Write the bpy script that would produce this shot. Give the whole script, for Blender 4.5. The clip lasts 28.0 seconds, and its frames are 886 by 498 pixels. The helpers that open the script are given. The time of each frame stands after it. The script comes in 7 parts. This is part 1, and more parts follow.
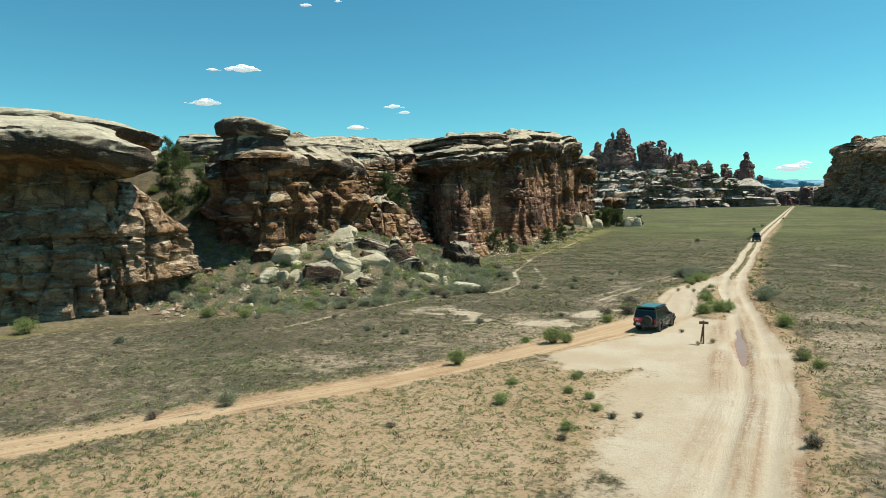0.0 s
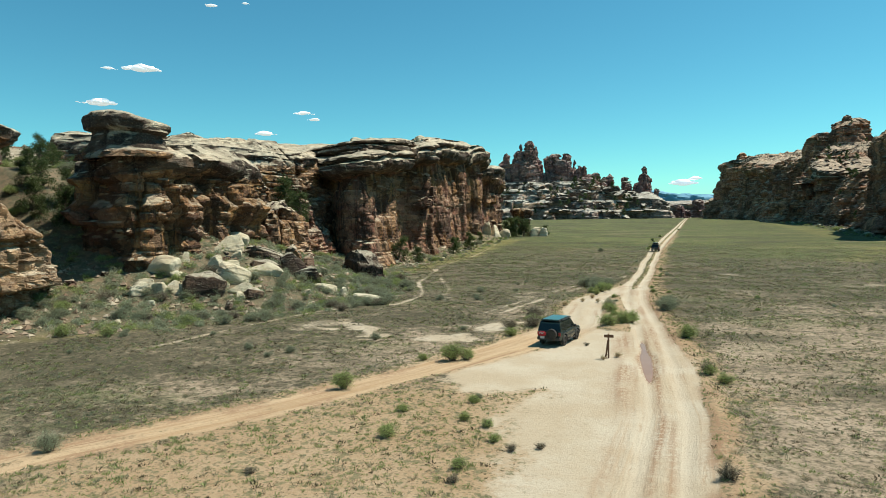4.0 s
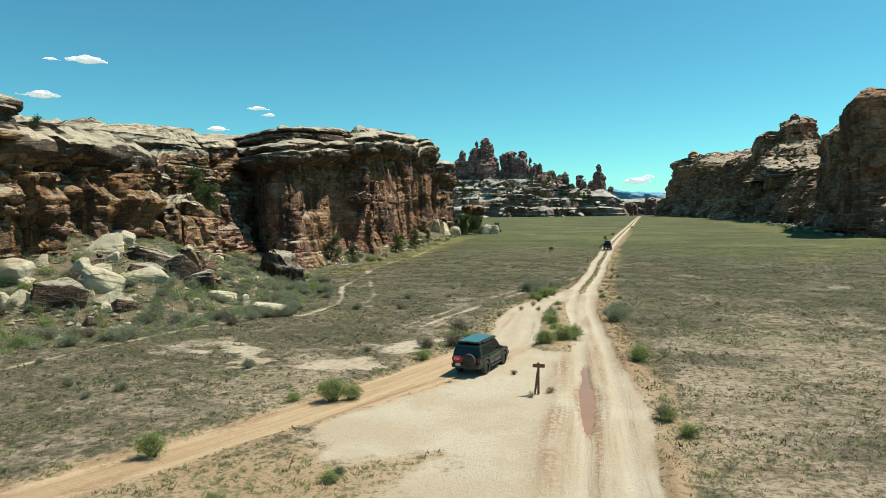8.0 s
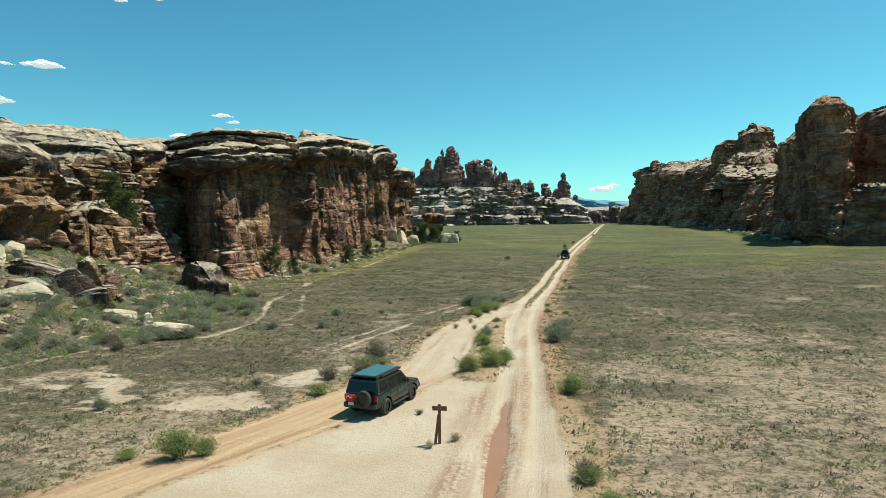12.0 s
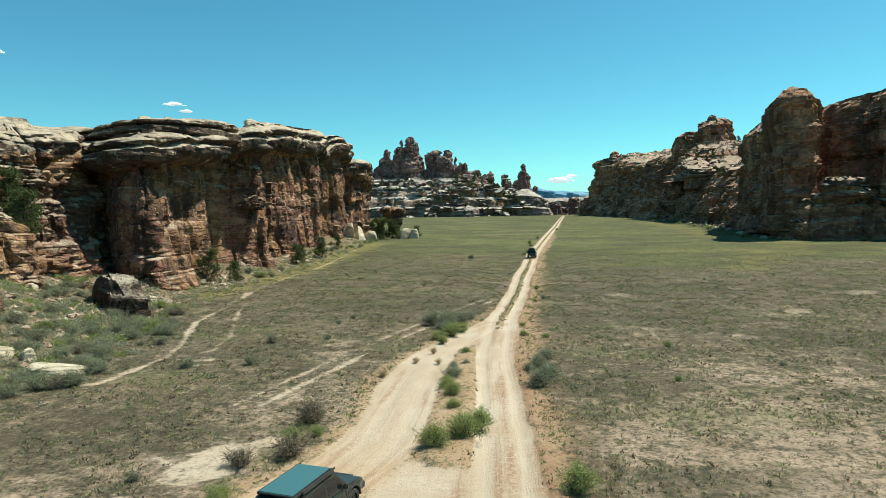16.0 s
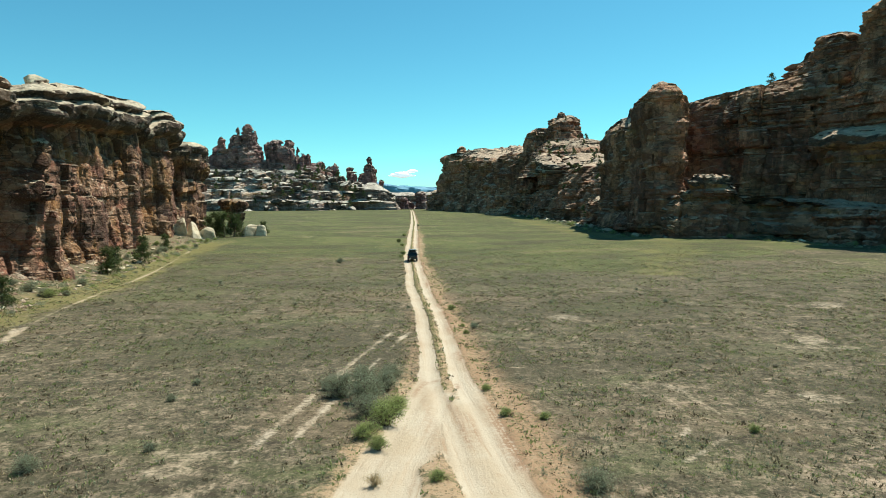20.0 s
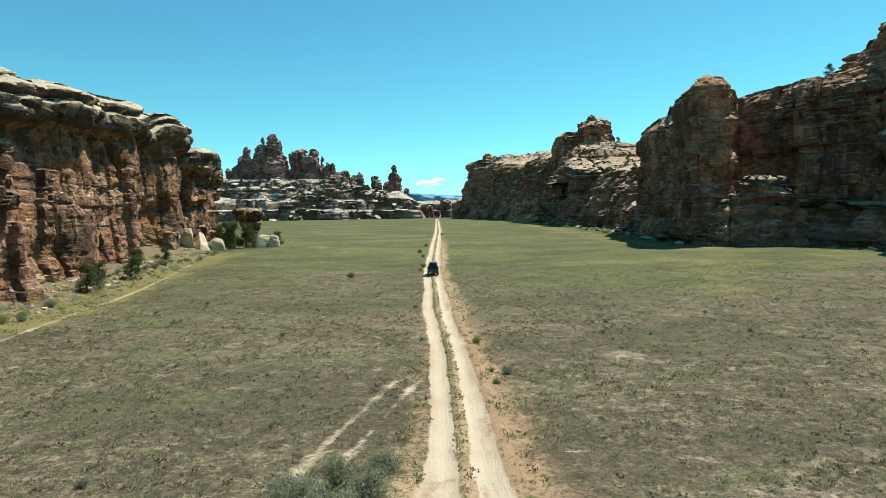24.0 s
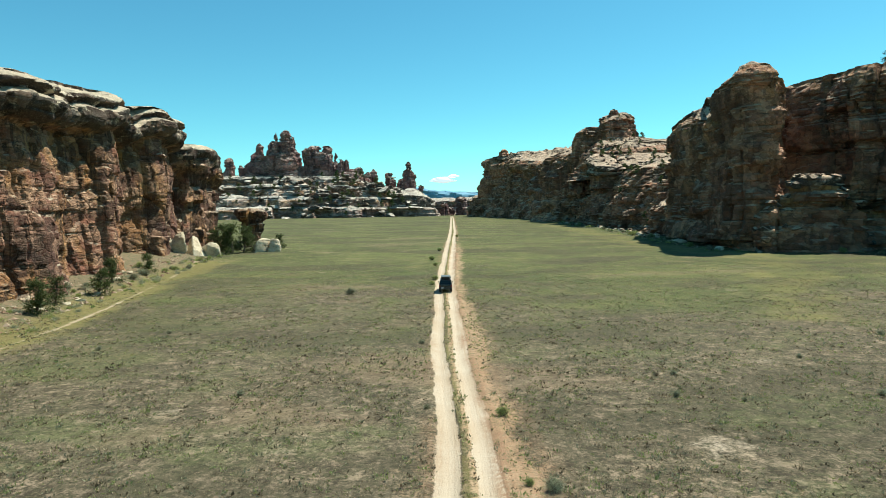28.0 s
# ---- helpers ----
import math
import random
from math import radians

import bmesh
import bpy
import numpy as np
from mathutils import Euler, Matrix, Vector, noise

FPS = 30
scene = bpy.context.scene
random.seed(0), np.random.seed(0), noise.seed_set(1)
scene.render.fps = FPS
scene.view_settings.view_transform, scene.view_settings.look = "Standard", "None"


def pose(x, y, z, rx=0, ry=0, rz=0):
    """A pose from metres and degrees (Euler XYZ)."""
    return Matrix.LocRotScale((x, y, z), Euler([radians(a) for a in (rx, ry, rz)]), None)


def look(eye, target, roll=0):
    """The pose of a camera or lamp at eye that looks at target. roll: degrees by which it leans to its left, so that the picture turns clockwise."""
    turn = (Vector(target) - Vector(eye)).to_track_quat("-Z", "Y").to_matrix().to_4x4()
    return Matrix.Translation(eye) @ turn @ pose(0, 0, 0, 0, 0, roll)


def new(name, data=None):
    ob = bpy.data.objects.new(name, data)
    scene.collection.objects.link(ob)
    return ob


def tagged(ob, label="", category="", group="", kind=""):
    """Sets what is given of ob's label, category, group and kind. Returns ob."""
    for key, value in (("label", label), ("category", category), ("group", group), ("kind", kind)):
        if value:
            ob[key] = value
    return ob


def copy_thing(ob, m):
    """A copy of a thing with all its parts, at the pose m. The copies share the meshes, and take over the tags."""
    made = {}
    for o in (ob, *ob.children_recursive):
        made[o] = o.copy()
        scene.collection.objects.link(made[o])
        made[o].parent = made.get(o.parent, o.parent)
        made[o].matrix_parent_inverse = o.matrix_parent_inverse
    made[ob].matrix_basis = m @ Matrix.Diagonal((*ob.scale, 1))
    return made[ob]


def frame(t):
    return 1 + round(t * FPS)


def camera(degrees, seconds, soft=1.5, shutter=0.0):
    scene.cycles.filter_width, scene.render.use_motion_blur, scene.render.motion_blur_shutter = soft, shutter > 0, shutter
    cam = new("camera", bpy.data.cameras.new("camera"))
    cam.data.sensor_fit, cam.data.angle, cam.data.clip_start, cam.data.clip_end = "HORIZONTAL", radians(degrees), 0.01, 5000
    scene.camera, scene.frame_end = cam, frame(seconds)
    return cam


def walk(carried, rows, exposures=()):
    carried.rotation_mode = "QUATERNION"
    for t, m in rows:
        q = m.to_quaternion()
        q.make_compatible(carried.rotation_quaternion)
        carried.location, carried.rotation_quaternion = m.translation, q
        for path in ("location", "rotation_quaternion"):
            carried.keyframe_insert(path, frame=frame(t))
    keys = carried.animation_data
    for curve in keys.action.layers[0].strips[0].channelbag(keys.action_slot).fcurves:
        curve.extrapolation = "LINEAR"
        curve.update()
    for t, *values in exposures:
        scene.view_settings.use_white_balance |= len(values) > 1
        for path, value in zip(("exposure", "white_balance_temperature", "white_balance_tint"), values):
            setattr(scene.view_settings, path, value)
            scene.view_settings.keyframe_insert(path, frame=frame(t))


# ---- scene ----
cam = camera(69.6, 28.0, soft=0.5)
PATH = [
    (0, (-0.219, 3.227, 9.166), (-1.183, 4.975, 9.048), -1.2),
    (0.5, (-0.245, 3.227, 9.182), (-1.179, 4.991, 9.063), -1.1),
    (1, (-0.211, 3.195, 9.19), (-1.111, 4.978, 9.071), -1.0),
    (1.5, (-0.205, 3.138, 9.242), (-1.065, 4.939, 9.121), -0.8),
    (2, (-0.231, 3.118, 9.228), (-1.053, 4.937, 9.107), -0.7),
    (2.5, (-0.334, 3.564, 9.132), (-1.121, 5.399, 9.016), -0.7),
    (3, (-0.499, 4.468, 9.035), (-1.259, 6.315, 8.929), -0.6),
    (3.5, (-0.712, 5.82, 8.938), (-1.447, 7.678, 8.84), -0.6),
    (5.5, (-0.971, 11.621, 8.866), (-1.638, 13.505, 8.774), -0.7),
    (6, (-0.976, 12.982, 8.874), (-1.627, 14.87, 8.778), -0.6),
    (6.5, (-0.98, 14.406, 8.835), (-1.615, 16.301, 8.737), -0.6),
    (7, (-0.907, 15.533, 8.808), (-1.525, 17.432, 8.709), -0.6),
    (7.5, (-0.855, 16.675, 8.748), (-1.459, 18.579, 8.647), -0.6),
    (8, (-0.765, 17.856, 8.666), (-1.355, 19.764, 8.564), -0.6),
    (8.5, (-0.687, 19.29, 8.571), (-1.266, 21.202, 8.47), -0.6),
    (9, (-0.617, 20.606, 8.509), (-1.182, 22.522, 8.41), -0.6),
    (9.5, (-0.551, 21.732, 8.48), (-1.1, 23.653, 8.384), -0.6),
    (10, (-0.4, 22.514, 8.45), (-0.929, 24.44, 8.359), -0.6),
    (10.5, (-0.108, 23.164, 8.44), (-0.624, 25.095, 8.356), -0.7),
    (11, (0.262, 23.524, 8.482), (-0.244, 25.457, 8.401), -0.7),
    (11.5, (0.599, 23.89, 8.564), (0.101, 25.826, 8.484), -0.7),
    (12, (0.914, 24.45, 8.609), (0.42, 26.386, 8.532), -0.7),
    (12.5, (1.153, 25.136, 8.722), (0.661, 27.074, 8.648), -0.8),
    (14.5, (0.408, 28.301, 9.385), (-0.03, 30.25, 9.29), -0.8),
    (15, (-0.23, 30.232, 9.627), (-0.647, 32.186, 9.529), -0.8),
    (15.5, (-0.743, 32.207, 9.857), (-1.142, 34.164, 9.756), -0.8),
    (16, (-1.255, 34.038, 10.037), (-1.627, 36.0, 9.929), -0.9),
    (16.5, (-2.207, 35.977, 10.215), (-2.527, 37.947, 10.098), -0.8),
    (17, (-3.577, 38.665, 10.284), (-3.822, 40.646, 10.159), -0.7),
    (17.5, (-5.08, 41.38, 10.422), (-5.238, 43.369, 10.291), -0.7),
    (18, (-6.483, 44.422, 10.474), (-6.559, 46.416, 10.338), -0.6),
    (18.5, (-7.675, 47.281, 10.498), (-7.679, 49.277, 10.362), -0.5),
    (19, (-8.482, 50.317, 10.443), (-8.429, 52.312, 10.308), -0.5),
    (19.5, (-9.029, 53.057, 10.344), (-8.935, 55.05, 10.211), -0.4),
    (20, (-9.395, 55.913, 10.248), (-9.274, 57.905, 10.116), -0.4),
    (20.5, (-9.478, 58.292, 10.186), (-9.349, 60.284, 10.055), -0.5),
    (21, (-9.361, 60.318, 10.048), (-9.239, 62.31, 9.92), -0.6),
    (21.5, (-9.05, 62.2, 9.991), (-8.945, 64.194, 9.867), -0.7),
    (22, (-8.657, 64.108, 9.892), (-8.576, 66.103, 9.778), -0.7),
    (22.5, (-8.397, 65.728, 9.887), (-8.335, 67.724, 9.781), -0.8),
    (24.5, (-8.181, 70.801, 10.119), (-8.149, 72.798, 10.015), -0.9),
    (25, (-8.034, 72.532, 10.274), (-8.012, 74.529, 10.173), -0.9),
    (25.5, (-8.015, 74.106, 10.438), (-8.0, 76.103, 10.34), -0.9),
    (26, (-8.042, 75.369, 10.559), (-8.03, 77.367, 10.46), -1.0),
    (26.5, (-8.03, 76.85, 10.72), (-8.021, 78.848, 10.615), -1.0),
    (27, (-7.96, 78.848, 10.97), (-7.955, 80.845, 10.858), -0.9),
    (27.5, (-7.864, 81.311, 11.218), (-7.866, 83.307, 11.101), -0.9),
    (28, (-7.829, 83.751, 11.357), (-7.838, 85.748, 11.242), -0.9),
]
walk(cam, [(t, look(e, g, r)) for t, e, g, r in PATH], [(0, 0.40), (9, 0.40), (17, 0.50), (22, 0.61), (28, 0.65)])

# ---- world and sun ----
SUN_AZ, SUN_EL = 53.0, 60.0
world = bpy.data.worlds.new("sky")
scene.world = world
world.use_nodes = True
wn = world.node_tree
wn.nodes.clear()
w_out = wn.nodes.new("ShaderNodeOutputWorld")
w_bg = wn.nodes.new("ShaderNodeBackground")
w_sky = wn.nodes.new("ShaderNodeTexSky")
w_sky.sky_type, w_sky.sun_disc = "NISHITA", False
w_sky.sun_elevation, w_sky.sun_rotation = radians(SUN_EL), radians(SUN_AZ)
w_sky.altitude, w_sky.air_density, w_sky.dust_density, w_sky.ozone_density = 1500, 1.0, 0.7, 2.0
w_tint = wn.nodes.new("ShaderNodeMix")
w_tint.data_type, w_tint.blend_type = "RGBA", "MULTIPLY"
w_tint.inputs[0].default_value = 1.0
w_tint.inputs[7].default_value = (0.60, 1.28, 1.06, 1)
w_sat = wn.nodes.new("ShaderNodeHueSaturation")
w_sat.inputs["Saturation"].default_value = 1.13
w_bg.inputs["Strength"].default_value = 0.089
wn.links.new(w_sky.outputs[0], w_sat.inputs["Color"])
wn.links.new(w_sat.outputs[0], w_tint.inputs[6])
wn.links.new(w_tint.outputs[2], w_bg.inputs["Color"])
wn.links.new(w_bg.outputs[0], w_out.inputs["Surface"])
sun = new("sun", bpy.data.lights.new("sun", "SUN"))
sun.data.energy, sun.data.angle, sun.data.color = 5.0, radians(0.6), (0.965, 0.935, 0.80)
sun_dir = Vector((math.sin(radians(SUN_AZ)) * math.cos(radians(SUN_EL)), math.cos(radians(SUN_AZ)) * math.cos(radians(SUN_EL)), math.sin(radians(SUN_EL))))
sun.matrix_world = look(sun_dir * 200, (0, 0, 0))


# ---- noise for shapes ----
def hash01(i, j, k, seed):
    n = (i.astype(np.int64) * 73856093) ^ (j.astype(np.int64) * 19349663) ^ (k.astype(np.int64) * 83492791) ^ (seed * 2654435761)
    n = (n ^ (n >> 13)) * 1274126177 & 0x7FFFFFFF
    n = (n ^ (n >> 16)) * 668265263 & 0x7FFFFFFF
    return (n & 0xFFFFF) / float(0xFFFFF)


def vnoise(x, y, z, seed=0):
    """Smooth noise, -1 to 1."""
    x, y, z = np.broadcast_arrays(np.asarray(x, float), np.asarray(y, float), np.asarray(z, float))
    i, j, k = np.floor(x), np.floor(y), np.floor(z)
    fx, fy, fz = x - i, y - j, z - k
    fx, fy, fz = (f * f * (3 - 2 * f) for f in (fx, fy, fz))
    v = 0
    for a in (0, 1):
        for b in (0, 1):
            for c in (0, 1):
                w = (fx if a else 1 - fx) * (fy if b else 1 - fy) * (fz if c else 1 - fz)
                v = v + w * hash01(i + a, j + b, k + c, seed)
    return 2 * v - 1


def fbm(x, y, z, octaves=4, seed=0):
    v, amp, tot = 0, 1.0, 0.0
    for o in range(octaves):
        v = v + amp * vnoise(x * 2 ** o, y * 2 ** o, z * 2 ** o, seed + o * 17)
        tot += amp
        amp *= 0.5
    return v / tot


def sstep(a, b, x):
    t = np.clip((x - a) / (b - a), 0, 1)
    return t * t * (3 - 2 * t)


def facets(x, y, z, seed=0):
    """Broken stone: for each place a height and a tilt that belong to its block, and how far the block's edge is."""
    i0, j0, k0 = np.floor(x - 0.5), np.floor(y - 0.5), np.floor(z - 0.5)
    best, second, pick, lean = np.full(x.shape, 9.0), np.full(x.shape, 9.0), np.zeros(x.shape), np.zeros(x.shape)
    for a in (0, 1):
        for b in (0, 1):
            for c in (0, 1):
                i, j, k = i0 + a, j0 + b, k0 + c
                h1, h2, h3 = hash01(i, j, k, seed), hash01(i, j, k, seed + 1), hash01(i, j, k, seed + 2)
                dx, dy, dz = x - i - 0.15 - 0.7 * h1, y - j - 0.15 - 0.7 * h2, z - k - 0.15 - 0.7 * h3
                d = np.sqrt(dx * dx + dy * dy + dz * dz)
                near = d < best
                second = np.where(near, best, np.minimum(second, d))
                best = np.where(near, d, best)
                pick = np.where(near, (h1 * 7.3 + h3 * 3.1) % 1.0, pick)
                lean = np.where(near, (h2 - 0.5) * dx + (h3 - 0.5) * dy + 0.6 * (h1 - 0.5) * dz, lean)
    return pick, lean, second - best


# ---- meshes ----
def mesh_np(name, verts, faces, mat, attrs=None, smooth=True):
    me = bpy.data.meshes.new(name)
    verts, faces = np.asarray(verts, np.float32), np.asarray(faces, np.int32)
    k = faces.shape[1]
    me.vertices.add(len(verts))
    me.vertices.foreach_set("co", verts.ravel())
    me.loops.add(faces.size)
    me.loops.foreach_set("vertex_index", faces.ravel())
    me.polygons.add(len(faces))
    me.polygons.foreach_set("loop_start", np.arange(0, faces.size, k, dtype=np.int32))
    me.polygons.foreach_set("loop_total", np.full(len(faces), k, np.int32))
    me.polygons.foreach_set("use_smooth", np.full(len(faces), smooth))
    for key, v in (attrs or {}).items():
        me.attributes.new(key, "FLOAT", "POINT").data.foreach_set("value", np.asarray(v, np.float32))
    me.update()
    me.validate()
    if mat:
        me.materials.append(mat)
    return me


def part(name, bm, material, parent, label="", smooth=False):
    """Links a bmesh as one mesh object under a thing or a part."""
    me = bpy.data.meshes.new(name)
    bm.to_mesh(me)
    bm.free()
    if smooth:
        me.polygons.foreach_set("use_smooth", [True] * len(me.polygons))
    me.materials.append(material)
    ob = new(name, me)
    ob.parent = parent
    return tagged(ob, label)


# ---- materials ----
class Nodes:
    """A short hand for node materials."""

    tone = 0.76  # all base colours are given for dry, sunlit samples

    def __init__(self, name, rough=0.9, spec=0.2):
        self.mat = bpy.data.materials.new(name)
        self.mat.use_nodes = True
        self.t = self.mat.node_tree
        self.b = self.t.nodes["Principled BSDF"]
        self.b.inputs["Roughness"].default_value = rough
        self.b.inputs["Specular IOR Level"].default_value = spec
        self.geo = None

    def put(self, kind):
        return self.t.nodes.new("ShaderNode" + kind)

    def link(self, a, b):
        self.t.links.new(a, b)

    def pos(self, scale=(1, 1, 1), local=False):
        m = self.put("Mapping")
        m.inputs["Scale"].default_value = scale
        if local:
            src = self.put("TexCoord").outputs["Object"]
        else:
            src = self.put("NewGeometry").outputs["Position"]
        self.link(src, m.inputs["Vector"])
        return m.outputs[0]

    def noise(self, scale, detail=4.0, rough=0.55, vec=None, stretch=(1, 1, 1), local=False, warp=0.0):
        n = self.put("TexNoise")
        n.inputs["Scale"].default_value = scale
        n.inputs["Detail"].default_value = detail
        n.inputs["Roughness"].default_value = rough
        n.inputs["Distortion"].default_value = warp
        self.link(vec or self.pos(stretch, local), n.inputs["Vector"])
        return n.outputs["Fac"]

    def voronoi(self, scale, stretch=(1, 1, 1), feature="F1", out="Distance"):
        n = self.put("TexVoronoi")
        n.feature = feature
        n.inputs["Scale"].default_value = scale
        self.link(self.pos(stretch), n.inputs["Vector"])
        return n.outputs[out]

    def cells(self, scale, stretch, warp, warp_scale, feature="F1", out="Color"):
        """Irregular blocks: a voronoi pattern on a warped position."""
        n = self.put("TexVoronoi")
        n.feature = feature
        n.inputs["Scale"].default_value = scale
        w = self.put("TexNoise")
        w.inputs["Scale"].default_value = warp_scale
        w.inputs["Detail"].default_value = 3.0
        p = self.pos(stretch)
        self.link(p, w.inputs["Vector"])
        add = self.put("VectorMath")
        add.operation = "MULTIPLY_ADD"
        add.inputs[1].default_value = (warp, warp, warp)
        self.link(w.outputs["Color"], add.inputs[0])
        self.link(p, add.inputs[2])
        self.link(add.outputs[0], n.inputs["Vector"])
        return n.outputs[out]

    def ramp(self, fac, lo, hi, a=0.0, b=1.0):
        n = self.put("MapRange")
        n.interpolation_type = "SMOOTHSTEP"
        for key, v in (("From Min", lo), ("From Max", hi), ("To Min", a), ("To Max", b)):
            n.inputs[key].default_value = v
        self.link(fac, n.inputs["Value"])
        return n.outputs[0]

    def math(self, op, a, b=None):
        n = self.put("Math")
        n.operation = op
        for k, v in ((0, a), (1, b)):
            if v is None:
                continue
            if isinstance(v, (int, float)):
                n.inputs[k].default_value = v
            else:
                self.link(v, n.inputs[k])
        return n.outputs[0]

    def attr(self, name):
        n = self.put("Attribute")
        n.attribute_name = name
        return n.outputs["Fac"]

    def mix(self, fac, a, b, blend="MIX"):
        n = self.put("Mix")
        n.data_type, n.blend_type = "RGBA", blend
        for k, v in ((0, fac), (6, a), (7, b)):
            if isinstance(v, (int, float)):
                n.inputs[k].default_value = v
            elif isinstance(v, tuple):
                n.inputs[k].default_value = (*(self.tone * q for q in v), 1)
            else:
                self.link(v, n.inputs[k])
        return n.outputs[2]

    def bump(self, height, strength=0.5, dist=0.1):
        n = self.put("Bump")
        n.inputs["Strength"].default_value = strength
        n.inputs["Distance"].default_value = dist
        self.link(height, n.inputs["Height"])
        self.link(n.outputs[0], self.b.inputs["Normal"])

    def color(self, c):
        if isinstance(c, tuple):
            self.b.inputs["Base Color"].default_value = (*(self.tone * q for q in c), 1)
        else:
            self.link(c, self.b.inputs["Base Color"])
        return self

    def random(self):
        return self.put("ObjectInfo").outputs["Random"]

    def island(self):
        return self.put("NewGeometry").outputs["Random Per Island"]

    def up(self):
        n = self.put("SeparateXYZ")
        self.link(self.put("NewGeometry").outputs["Normal"], n.inputs[0])
        return n.outputs[2]


def rock_material(name, red, tan, pale, scale=1.0, streak=0.5, orange_amount=0.8, joints=1.0, dark_top=0.65, varnish=0.85):
    """Layered sandstone: banded beds, black varnish, orange hollows, pale weathered tops and ledges; shade on cap sides
    and sun on ledges are in the colour too.
    """
    n = Nodes(name, 0.92, 0.12)
    beds = n.noise(0.5 / scale, 6, 0.7, stretch=(0.07, 0.07, 1.0), warp=0.25)
    big = n.noise(0.07 / scale, 4, 0.6)
    mid = n.noise(0.33 / scale, 5, 0.65)
    c = n.mix(n.ramp(n.math("ADD", beds, n.math("MULTIPLY", n.math("SUBTRACT", mid, 0.5), 1.1)), 0.40, 0.60), red, tan)
    c = n.mix(n.ramp(big, 0.40, 0.56, 0, varnish), c, tuple(q * r for q, r in zip((0.36, 0.42, 0.54), red)))
    orange = n.noise(0.11 / scale, 4, 0.55, stretch=(1, 1, 0.7))
    c = n.mix(n.ramp(orange, 0.48, 0.58, 0, orange_amount), c, (0.56, 0.29, 0.10))
    c = n.mix(n.ramp(mid, 0.5, 0.68, 0, 0.55), c, tan)
    band = n.math("MULTIPLY", n.attr("band"), n.ramp(n.noise(0.2 / scale, 4, 0.6, stretch=(1, 1, 0.5)), 0.40, 0.56))
    c = n.mix(n.math("MULTIPLY", band, 0.85), c, (0.62, 0.34, 0.12))
    cap = n.attr("cap")
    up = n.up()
    edge = n.noise(0.35 / scale, 5, 0.65)
    capm = n.ramp(n.math("ADD", cap, n.math("MULTIPLY", n.math("SUBTRACT", edge, 0.5), 0.7)), 0.42, 0.58)
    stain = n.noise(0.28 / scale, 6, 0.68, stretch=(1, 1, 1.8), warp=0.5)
    bands = n.noise(0.9 / scale, 5, 0.65, stretch=(0.12, 0.12, 1.0), warp=0.3)
    capc = n.mix(n.ramp(bands, 0.42, 0.62), tuple(1.12 * v for v in pale), tuple(0.75 * v for v in pale))
    # Steep cap sides darkened by normal: varnish, plus painted overhang shade.
    varnish_shade = n.math("MULTIPLY", n.ramp(stain, 0.36, 0.46), n.ramp(up, 0.8, 0.42))
    capc = n.mix(n.math("MULTIPLY", varnish_shade, 0.93), capc, (0.035, 0.033, 0.03))
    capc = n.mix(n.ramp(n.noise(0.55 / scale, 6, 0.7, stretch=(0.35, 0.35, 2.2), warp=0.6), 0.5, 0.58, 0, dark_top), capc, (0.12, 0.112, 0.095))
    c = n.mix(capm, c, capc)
    # Upward faces paler: caught debris, and sunlight put into the colour.
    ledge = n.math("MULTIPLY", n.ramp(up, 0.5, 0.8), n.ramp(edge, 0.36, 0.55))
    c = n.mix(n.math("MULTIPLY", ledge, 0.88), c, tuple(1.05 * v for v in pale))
    st = n.noise(0.42 / scale, 6, 0.65, stretch=(1.0, 1.0, 0.08), warp=0.5)
    zone = n.noise(0.075 / scale, 4, 0.55)
    stm = n.math("MULTIPLY", n.ramp(st, 0.45, 0.51), n.ramp(zone, 0.40, 0.48))
    stm = n.math("MAXIMUM", stm, n.math("MULTIPLY", n.attr("band"), n.ramp(st, 0.5, 0.55)))
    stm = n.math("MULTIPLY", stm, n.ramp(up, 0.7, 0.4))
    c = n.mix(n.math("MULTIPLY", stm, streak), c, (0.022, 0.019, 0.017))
    seam = n.noise(1.0 / scale, 3, 0.5, stretch=(0.05, 0.05, 1.0), warp=0.4)
    seam = n.math("ABSOLUTE", n.math("SUBTRACT", seam, 0.5))
    c = n.mix(n.math("MULTIPLY", n.ramp(seam, 0.022, 0.004, 0, 0.7), n.ramp(mid, 0.46, 0.58)), c, (0.05, 0.036, 0.028))
    # broken blocks and their joints
    tint = n.cells(0.32 / scale, (1, 1, 1.5), 1.6, 0.5 / scale)
    joint = n.cells(0.32 / scale, (1, 1, 1.5), 1.6, 0.5 / scale, "DISTANCE_TO_EDGE", "Distance")
    tint2 = n.cells(1.0 / scale, (1, 1, 1.7), 0.7, 1.4 / scale)
    joint2 = n.cells(1.0 / scale, (1, 1, 1.7), 0.7, 1.4 / scale, "DISTANCE_TO_EDGE", "Distance")
    below = n.ramp(capm, 0.0, 1.0, 1.0, 0.45)
    c = n.mix(n.math("MULTIPLY", n.ramp(tint, 0.62, 0.35, 0, 0.4), below), c, tuple(0.45 * r for r in red))
    c = n.mix(n.math("MULTIPLY", n.ramp(tint, 0.58, 0.75, 0, 0.4), below), c, tan)
    c = n.mix(n.math("MULTIPLY", n.ramp(tint2, 0.6, 0.3, 0, 0.4), below), c, (0.10, 0.06, 0.045))
    c = n.mix(n.math("MULTIPLY", n.ramp(joint, 0.035, 0.005, 0, 0.8 * joints), n.math("MULTIPLY", n.ramp(mid, 0.40, 0.5), n.ramp(capm, 0, 1, 1, 0.5))), c, (0.035, 0.027, 0.022))
